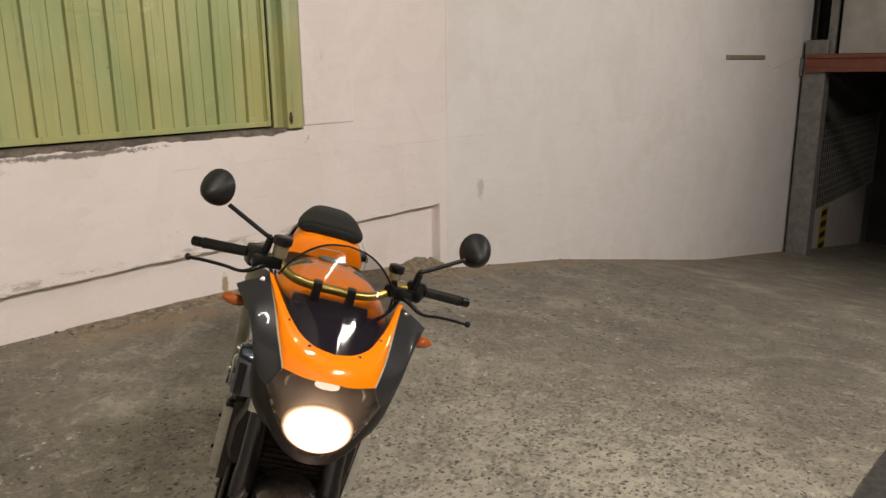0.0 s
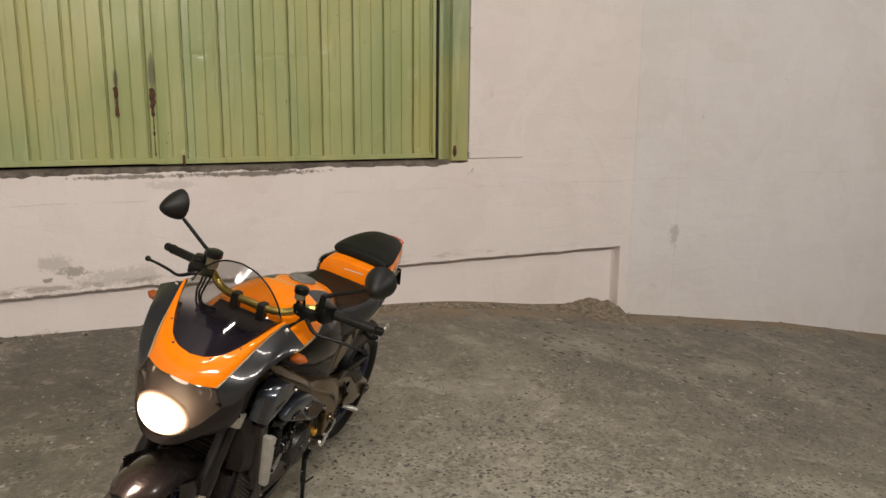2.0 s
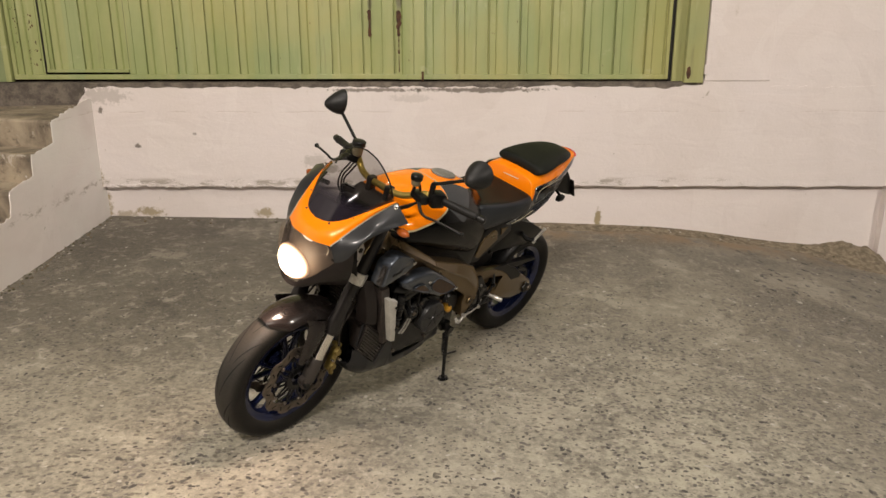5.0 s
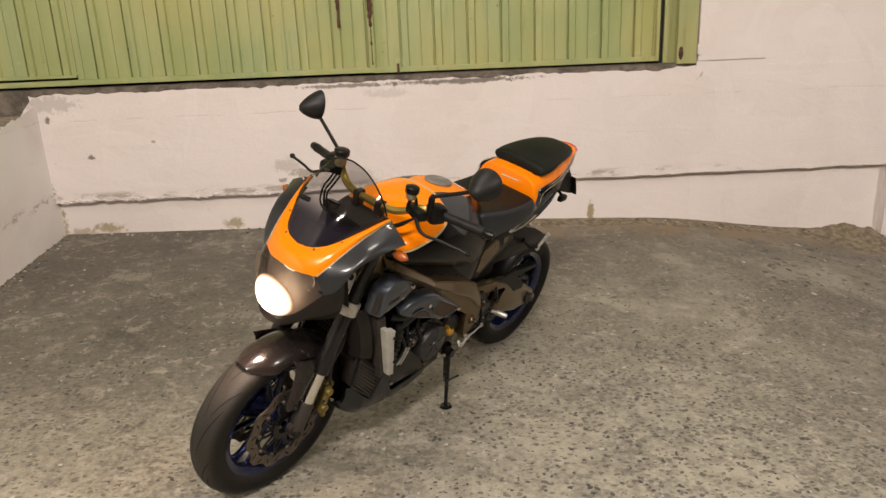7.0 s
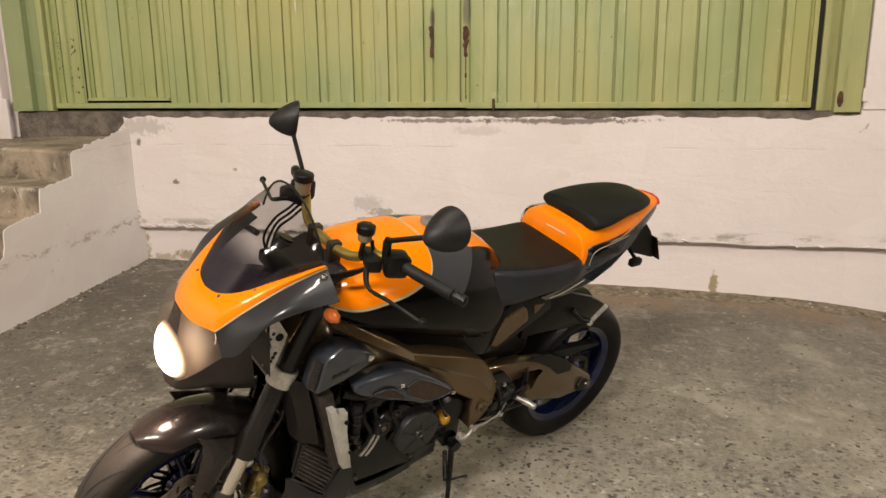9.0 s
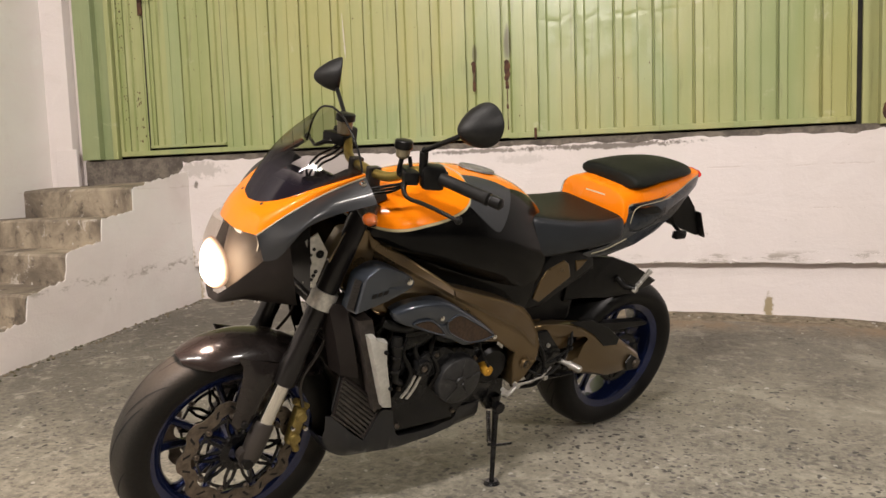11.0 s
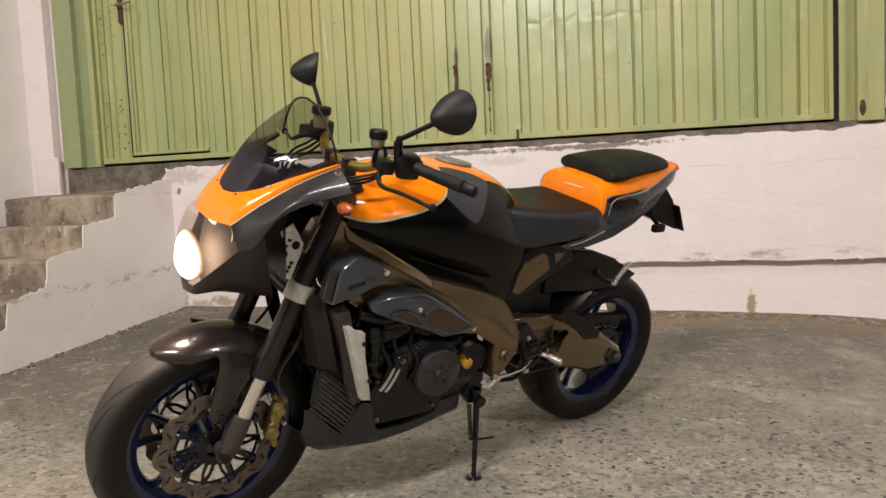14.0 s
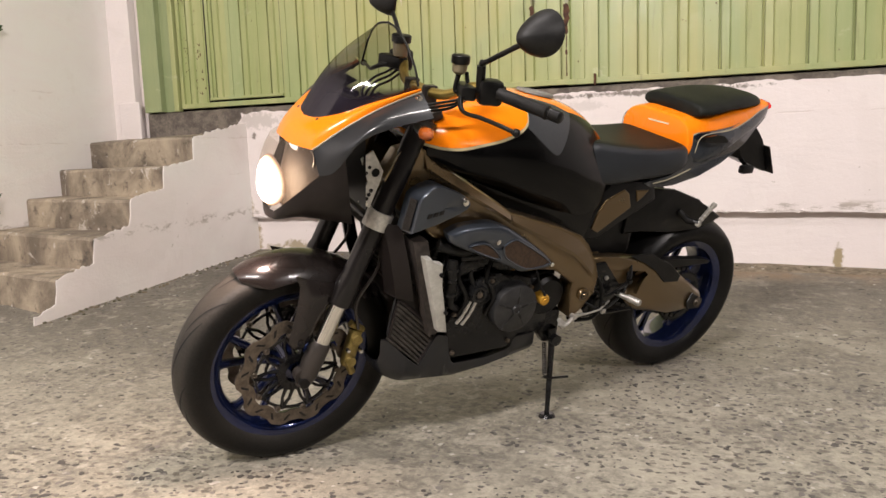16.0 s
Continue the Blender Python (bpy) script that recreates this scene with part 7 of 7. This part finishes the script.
for s in SIDES:
    bm = bmesh.new()
    c = (0.046, 0, 0.437)
    lathe(bm, [(0.0005, 0.209 * s), (0.007, 0.209 * s), (0.008, 0.212 * s), (0.014, 0.212 * s), (0.016, 0.206 * s), (0.066, 0.205 * s), (0.0705, 0.202 * s), (0.072, 0.197 * s), (0.073, 0.150 * s)], 44, c)
    disc = part("side_cover", bm, COVER_GREY, engine, "round dark grey side cover with slots", smooth=35)
    for k in range(5):
        a = 2 * math.pi * k / 5 + 0.35
        bm = bmesh.new()
        tube(bm, [(c[0] + r * math.cos(a), 0.206 * s, c[2] + r * math.sin(a)) for r in (0.042, 0.068)], 0.0018, 6)
        part("cover_rib", bm, COVER_GREY, disc, smooth=40)
        bm = bmesh.new()
        sheet(bm, [[(c[0] + r * math.cos(a) - u * math.sin(a), 0.2066 * s, c[2] + r * math.sin(a) + u * math.cos(a)) for u in (-w, w)] for r, w in ((0.017, 0.0035), (0.030, 0.0028), (0.040, 0.0010))])
        part("cover_slot", bm, GROOVE, disc)
    bm = bmesh.new()
    plate(bm, [(0.236, 0.290), (0.241, 0.400), (0.238, 0.440), (0.200, 0.464), (0.176, 0.505), (0.150, 0.528), (0.118, 0.538), (0.031, 0.526), (-0.020, 0.508), (-0.040, 0.45), (-0.034, 0.38), (0.012, 0.335), (0.020, 0.290)], 0.140 * s, 0.168 * s, 0.012)
    cover = part("case_cover", bm, ENGINE, engine, "black lower engine panel", smooth=40)
    bm = bmesh.new()
    plate(bm, [(0.205, 0.462), (0.190, 0.508), (0.150, 0.540), (0.100, 0.545), (0.060, 0.520), (0.085, 0.490), (0.130, 0.462), (0.170, 0.440)], 0.160 * s, 0.182 * s, 0.008)
    part("pump_housing", bm, ENGINE, engine, smooth=40)
    for x, z, r, y in ((0.169, 0.494, 0.025, 0.196), (0.131, 0.528, 0.017, 0.192)):
        bm = bmesh.new()
        lathe(bm, [(0.0005, (y - 0.004) * s), (r * 0.5, (y - 0.004) * s), (r * 0.6, y * s), (r * 0.9, y * s), (r, (y - 0.005) * s), (r * 1.05, 0.150 * s)], 24, (x, 0, z))
        boss = part("pump_boss", bm, ENGINE, engine, smooth=40)
        bolt(boss, (x, (y - 0.002) * s, z), r * 0.36, material=DISC)
    for x, z in ((0.226, 0.432), (-0.022, 0.48), (0.03, 0.318), (0.215, 0.312)):
        bolt(cover, (x, 0.170 * s, z), 0.007, material=DISC)
    # cam covers with rounded tops under the side duct
    bm = bmesh.new()
    box(bm, 0.128, 0.246, min(0.10 * s, 0.172 * s), max(0.10 * s, 0.172 * s), 0.545, 0.592, 0.014, Matrix.Translation((0.187, 0, 0.568)) @ Matrix.Rotation(radians(8), 4, "Y") @ Matrix.Translation((-0.187, 0, -0.568)))
    box(bm, 0.142, 0.232, min(0.12 * s, 0.178 * s), max(0.12 * s, 0.178 * s), 0.586, 0.606, 0.008)
    part("cam_cover", bm, ENGINE, engine, "glossy black cam cover", smooth=40)
    bm = bmesh.new()
    box(bm, 0.02, 0.118, min(0.10 * s, 0.160 * s), max(0.10 * s, 0.160 * s), 0.525, 0.575, 0.014)
    part("cam_cover", bm, ENGINE, engine, smooth=40)
    # hose and plug stack beside the radiator
    bm = bmesh.new()
    tube(bm, [(0.262, 0.186 * s, 0.602), (0.266, 0.190 * s, 0.575), (0.258, 0.190 * s, 0.545), (0.262, 0.188 * s, 0.505), (0.250, 0.180 * s, 0.470), (0.222, 0.168 * s, 0.448)], [0.013, 0.015, 0.0125, 0.0150, 0.0105, 0.010], 12)
    part("water_hose", bm, BLACK, engine, smooth=50)
    for z, r in ((0.578, 0.0175), (0.548, 0.0160), (0.508, 0.0175)):
        bm = bmesh.new()
        tube(bm, [(0.2625, 0.1895 * s, z - 0.004), (0.2625, 0.1895 * s, z + 0.004)], r, 14)
        part("hose_clip", bm, ENGINE, engine, smooth=40)
    bm = bmesh.new()
    tube(bm, [(0.300, 0.165 * s, 0.640), (0.262, 0.178 * s, 0.628), (0.215, 0.176 * s, 0.622), (0.165, 0.160 * s, 0.628)], 0.016, 12, 5)
    part("coolant_pipe", bm, BLACK, engine, smooth=50)
    # two bright strips of a clamp in front of the panel
    for dx in (0.0, 0.017):
        bm = bmesh.new()
        rows = []
        for x, z in ((0.190, 0.474), (0.199, 0.452), (0.211, 0.430), (0.226, 0.412)):
            x, z = x - dx, z - 0.35 * dx
            rows.append([(x + 0.0035, 0.188 * s, z + 0.002), (x - 0.0035, 0.188 * s, z - 0.002), (x - 0.0035, 0.184 * s, z - 0.002), (x + 0.0035, 0.184 * s, z + 0.002)])
        part("clamp_strip", loft(rows), ALU, engine, "bare metal clamp strip")
bm = bmesh.new()
lathe(bm, [(0.0005, 0.213), (0.006, 0.213), (0.0075, 0.2105), (0.0135, 0.2105), (0.0165, 0.207), (0.0165, 0.150)], 20, (-0.047, 0, 0.453))
part("filler_plug", bm, worn("plug_gold", (0.50, 0.24, 0.02), (0.58, 0.32, 0.04), 0.35, 0.6), engine, "gold anodised oil plug", smooth=40)
bm = bmesh.new()
tube(bm, [(-0.044, 0.208, 0.470), (-0.030, 0.207, 0.489), (-0.012, 0.205, 0.525), (0.001, 0.200, 0.560)], [0.0045, 0.0030, 0.0020, 0.0020], 8)
part("breather_hose", bm, BLACK, engine, smooth=50)
bm = bmesh.new()
lathe(bm, [(0.0005, 0.180), (0.050, 0.178), (0.060, 0.168), (0.062, 0.13)], 30, (-0.085, 0, 0.445))
part("sprocket_cover", bm, BLACK, engine, smooth=40)
for k in range(4):
    bm = bmesh.new()
    p = Vector((0.26, 0.15, 0.60)) + Vector((-0.045 * k, 0.01 * (k % 2), -0.004 * k))
    tube(bm, [p, p + Vector((0.02, 0.02, -0.05)), p + Vector((-0.01, 0.025, -0.11)), p + Vector((0.0, 0.01, -0.17))], 0.007, 8, 5)
    part("cable", bm, BLACK, engine, smooth=50)
part("battery_box", boxes((0.05, 0.28, -0.14, 0.14, 0.60, 0.70), bevel=0.02), BLACK, bike)
part("airbox", boxes((-0.18, 0.10, -0.13, 0.13, 0.58, 0.70), bevel=0.02), BLACK, bike)
# dark block added so that the gap under the seat reads dark
part("dark_filler", boxes((-0.46, -0.20, -0.095, 0.095, 0.50, 0.745), bevel=0.02), BLACK, bike)
part("rear_shock", tube(bmesh.new(), ((-0.26, 0.02, 0.66), (-0.34, 0.02, 0.40)), 0.035, 14), ENGINE, bike, smooth=40)

# hoses, wires and clips by the swingarm pivot
for line, r in (([(-0.215, 0.150, 0.520), (-0.270, 0.178, 0.470), (-0.294, 0.182, 0.400), (-0.276, 0.178, 0.349), (-0.230, 0.150, 0.330)], 0.0060),
                ([(-0.225, 0.160, 0.470), (-0.300, 0.180, 0.420), (-0.360, 0.180, 0.436), (-0.403, 0.172, 0.455), (-0.430, 0.140, 0.490)], 0.0050),
                ([(-0.235, 0.150, 0.400), (-0.290, 0.185, 0.378), (-0.345, 0.184, 0.392), (-0.395, 0.170, 0.430), (-0.415, 0.150, 0.470)], 0.0042)):
    bm = bmesh.new()
    tube(bm, line, r, 8, 6)
    part("hose", bm, BLACK, bike, smooth=60)
for p in ((-0.292, 0.188, 0.398), (-0.345, 0.187, 0.428), (-0.398, 0.178, 0.452), (-0.300, 0.189, 0.372)):
    bm = bmesh.new()
    box(bm, p[0] - 0.008, p[0] + 0.008, p[1] - 0.006, p[1] + 0.006, p[2] - 0.007, p[2] + 0.007, 0.002)
    part("hose_clip", bm, ENGINE if p[2] > 0.38 else ALU, bike, smooth=40)

# air scoops and heel-shaped covers on the frame
for s in SIDES:
    face = curve([(0.399, 0, 0.690), (0.391, 0, 0.735), (0.383, 0, 0.778), (0.366, 0, 0.795), (0.345, 0, 0.807), (0.311, 0, 0.801), (0.264, 0, 0.781), (0.240, 0, 0.761), (0.239, 0, 0.748), (0.256, 0, 0.737), (0.320, 0, 0.712), (0.399, 0, 0.690)], 2)[:-1]
    cx, cz = 0.318, 0.752
    rows = []
    for scale, y, lead in ((0.95, 0.140, 0.014), (0.985, 0.172, 0.012), (1.0, 0.193, 0.0), (0.985, 0.1975, 0.0), (0.955, 0.2000, 0.0), (0.50, 0.2035, 0.0), (0.02, 0.2040, 0.0)):
        rows.append([(cx + (p.x - cx) * scale + lead * max(0.0, min(1.0, (p.x - 0.345) / 0.035)), (y - 0.10 * max(0.0, 0.275 - p.x)) * s, cz + (p.z - cz) * scale) for p in face])
    bm = bmesh.new()
    sheet(bm, rows, True)
    scoop = part("air_scoop", bm, BLUEGREY, bike, "blue-grey air scoop with a mesh mouth", smooth=32)
    low_in, top_in, top_out, low_out = Vector((0.4125, 0.172, 0.694)), Vector((0.3965, 0.172, 0.774)), Vector((0.3885, 0.192, 0.774)), Vector((0.4030, 0.192, 0.695))
    bm = bmesh.new()
    bm.faces.new([bm.verts.new((p.x, p.y * s, p.z)) for p in (low_in, top_in, top_out, low_out)])
    part("scoop_mouth", bm, GROOVE, scoop)
    off = Vector((0.0016, 0.0010, 0.0))
    for k in range(11):
        f = (k + 0.5) / 11
        lines = [(low_in.lerp(top_in, f) + off, low_out.lerp(top_out, f) + off)]
        if k < 6:
            g = (k + 0.5) / 6
            lines.append((low_in.lerp(low_out, g) + off, top_in.lerp(top_out, g) + off))
        bm = bmesh.new()
        for p, q in lines:
            tube(bm, [(p.x, p.y * s, p.z), (q.x, q.y * s, q.z)], 0.0009, 5)
        part("mouth_mesh", bm, FORK_GREY, scoop)
    bolt(scoop, (0.262, 0.206 * s, 0.764), 0.009)
    # plain dark bars in place of the maker's letters
    for k in range(3):
        bm = bmesh.new()
        x = 0.364 - 0.016 * k
        plate(bm, [(x, 0.729 + 0.003 * k), (x - 0.012, 0.731 + 0.003 * k), (x - 0.0145, 0.7415 + 0.003 * k), (x - 0.0025, 0.7395 + 0.003 * k)], 0.2005 * s, 0.2052 * s)
        part("marking", bm, BLACK, scoop)
    # long side duct with two mesh windows
    outer = curve([(0.300, 0, 0.682), (0.258, 0, 0.699), (0.190, 0, 0.704), (0.140, 0, 0.697), (0.098, 0, 0.676), (0.013, 0, 0.622), (-0.044, 0, 0.578), (-0.050, 0, 0.562), (-0.030, 0, 0.553), (0.053, 0, 0.552), (0.092, 0, 0.571), (0.174, 0, 0.606), (0.240, 0, 0.634), (0.288, 0, 0.656), (0.300, 0, 0.682)], 3)[:-1]
    cx, cz = 0.125, 0.632
    rows = []
    for scale, y in ((0.93, 0.165), (0.985, 0.198), (0.97, 0.2075), (0.92, 0.2140), (0.84, 0.2175), (0.60, 0.2185), (0.02, 0.2185)):
        rows.append([(cx + (p.x - cx) * scale, (y - 0.05 * max(0.0, p.x - 0.20)) * s, cz + (p.z - cz) * scale) for p in outer])
    bm = bmesh.new()
    sheet(bm, rows, True)
    heel = part("air_duct", bm, BLUEGREY, bike, "blue-grey side duct with bronze mesh", smooth=50)
    for window in ([(0.240, 0.647), (0.226, 0.653), (0.183, 0.650), (0.139, 0.609), (0.158, 0.609), (0.215, 0.633)], [(0.134, 0.640), (0.106, 0.655), (0.076, 0.646), (-0.020, 0.586), (-0.022, 0.572), (0.045, 0.566), (0.105, 0.596), (0.127, 0.614)]):
        ring_line = curve([(x, (0.2192 - 0.05 * max(0.0, x - 0.20)) * s, z) for x, z in [*window, window[0]]], 3)
        bm = bmesh.new()
        bm.faces.new([bm.verts.new(p) for p in ring_line[:-1]])
        mesh_panel = part("duct_mesh", bm, MESH_BROWN, heel, "dark brown mesh panel")
        bm = bmesh.new()
        tube(bm, ring_line, 0.0030, 6, caps=False)
        part("mesh_rim", bm, BLUEGREY, mesh_panel, smooth=60)
    for x, z in ((0.155, 0.655), (-0.036, 0.571)):
        bolt(heel, (x, 0.2195 * s, z), 0.0075)

# -- radiator, belly pan --
for s in SIDES:
    bm = bmesh.new()
    plate(bm, [(0.357, 0.622), (0.337, 0.621), (0.333, 0.606), (0.302, 0.602), (0.297, 0.540), (0.280, 0.470), (0.264, 0.402), (0.291, 0.408), (0.328, 0.530)], 0.178 * s, 0.206 * s, 0.004)
    tank_side = part("radiator_tank", bm, RAD_ALU, bike, "bare alloy radiator end tank", smooth=40)
    for x, z in ((0.305, 0.575), (0.278, 0.465)):
        bolt(tank_side, (x, 0.208 * s, z), 0.006, material=ENGINE)
    bm = bmesh.new()
    rows = []
    for x, z, w in ((0.445, 0.700, 0.135), (0.430, 0.620, 0.160), (0.408, 0.535, 0.160), (0.396, 0.495, 0.150)):
        rows.append([(x - 0.045, (w + 0.012) * s, z - 0.01), (x, w * s, z), (x + 0.012, (w - 0.045) * s, z)])
    sheet(bm, rows)
    ob = part("radiator_cowl", bm, BROWN_BLACK, bike, "dark carbon radiator cowl", smooth=50)
    solid(ob, 0.004)
bm = bmesh.new()
plate(bm, [(0.380, 0.660), (0.340, 0.660), (0.262, 0.395), (0.302, 0.385)], -0.180, 0.180)
part("radiator_core", bm, CORE, bike, "dark finned radiator core")
for k in range(14):
    bm = bmesh.new()
    p = Vector((0.383, 0, 0.648)).lerp(Vector((0.308, 0, 0.398)), k / 13)
    box(bm, p.x - 0.002, p.x + 0.004, -0.135, 0.135, p.z - 0.0018, p.z + 0.0018)
    part("radiator_fin", bm, CORE, bike)
bm = bmesh.new()
xs = np.linspace(0.420, -0.078, 52)
rows = []
for x in xs:
    zb = float(np.interp(x, [-0.08, 0.10, 0.20, 0.377, 0.405, 0.420], [0.246, 0.222, 0.218, 0.232, 0.245, 0.285]))
    zt = float(np.interp(x, [-0.08, 0.0, 0.012, 0.10, 0.205, 0.222, 0.232, 0.270, 0.314, 0.36, 0.404, 0.42], [0.318, 0.316, 0.282, 0.270, 0.276, 0.295, 0.365, 0.376, 0.286, 0.326, 0.370, 0.370]))
    w = float(np.interp(x, [-0.08, 0.2, 0.36, 0.42], [0.150, 0.166, 0.160, 0.132]))
    half = [(w + 0.004, zt), (w + 0.006, zt * 0.5 + zb * 0.5), (w - 0.006, zb + 0.014), (w - 0.035, zb + 0.003), (w * 0.4, zb - 0.002), (0.0, zb - 0.003)]
    rows.append([(x, y, z) for y, z in half] + [(x, -y, z) for y, z in half[-2::-1]])
sheet(bm, rows)
belly = part("belly_pan", bm, BELLY, bike, "dark glossy grey belly pan", smooth=50)
solid(belly, 0.005)
for s in SIDES:
    bm = bmesh.new()
    for a, b, r in (((0.405, 0.150, 0.383), (0.384, 0.148, 0.486), 0.0045), ((0.384, 0.148, 0.486), (0.266, 0.156, 0.382), 0.0050), ((0.266, 0.156, 0.382), (0.312, 0.158, 0.292), 0.0040)):
        tube(bm, [(a[0], a[1] * s, a[2]), (b[0], b[1] * s, b[2])], r, 8)
    plate(bm, [(0.384, 0.486), (0.266, 0.382), (0.262, 0.420), (0.292, 0.470), (0.340, 0.520), (0.378, 0.528)], 0.136 * s, 0.146 * s, 0.003)
    part("grille_frame", bm, BROWN_BLACK, belly, smooth=40)
    bm = bmesh.new()
    plate(bm, [(0.387, 0.487), (0.268, 0.381), (0.312, 0.293), (0.402, 0.383)], 0.128 * s, 0.136 * s)
    part("grille_back", bm, GROOVE, belly)
    for k in range(8):
        f = (k + 0.4) / 8
        a = Vector((0.388, 0.150 * s, 0.483)).lerp(Vector((0.402, 0.150 * s, 0.384)), f)
        b = Vector((0.271, 0.156 * s, 0.379)).lerp(Vector((0.314, 0.156 * s, 0.294)), f)
        bm = bmesh.new()
        tube(bm, [a, b], 0.0042, 6)
        part("grille_slat", bm, GRILLE, belly, smooth=40)
    bm = bmesh.new()
    tube(bm, [(0.412, 0.152 * s, 0.383), (0.306, 0.160 * s, 0.286)], 0.0028, 6)
    part("grille_edge", bm, GRILLE, belly, smooth=40)
part("oil_cooler", boxes((0.27, 0.36, -0.14, 0.14, 0.32, 0.44), bevel=0.01), CORE, bike)

# -- exhaust on the right side --
bm = bmesh.new()
tube(bm, [(0.12, -0.12, 0.30), (-0.10, -0.15, 0.27), (-0.28, -0.165, 0.34), (-0.38, -0.175, 0.44)], 0.021, 14, 6)
pipe = part("exhaust_pipe", bm, HEADER, bike, "tarnished exhaust pipe", smooth=50)
bm = bmesh.new()
a, b = Vector((-0.37, -0.178, 0.43)), Vector((-0.84, -0.225, 0.66))
tube(bm, [a.lerp(b, t) for t in (0, 0.04, 0.08, 0.10, 0.95, 0.97, 1.0)], [0.024, 0.034, 0.052, 0.057, 0.057, 0.054, 0.034], 24)
part("silencer", bm, TITAN, bike, "brushed metal silencer", smooth=40)

# headlight beam on the ground ahead
b = bike.matrix_world
lamp("headlight_light", "SPOT", b @ Vector((0.745, 0.017, 0.79)), b @ Vector((1.5, 0.05, -0.10)), 22, (1.0, 0.70, 0.54), 0.05, spot=168, blend=1.0)
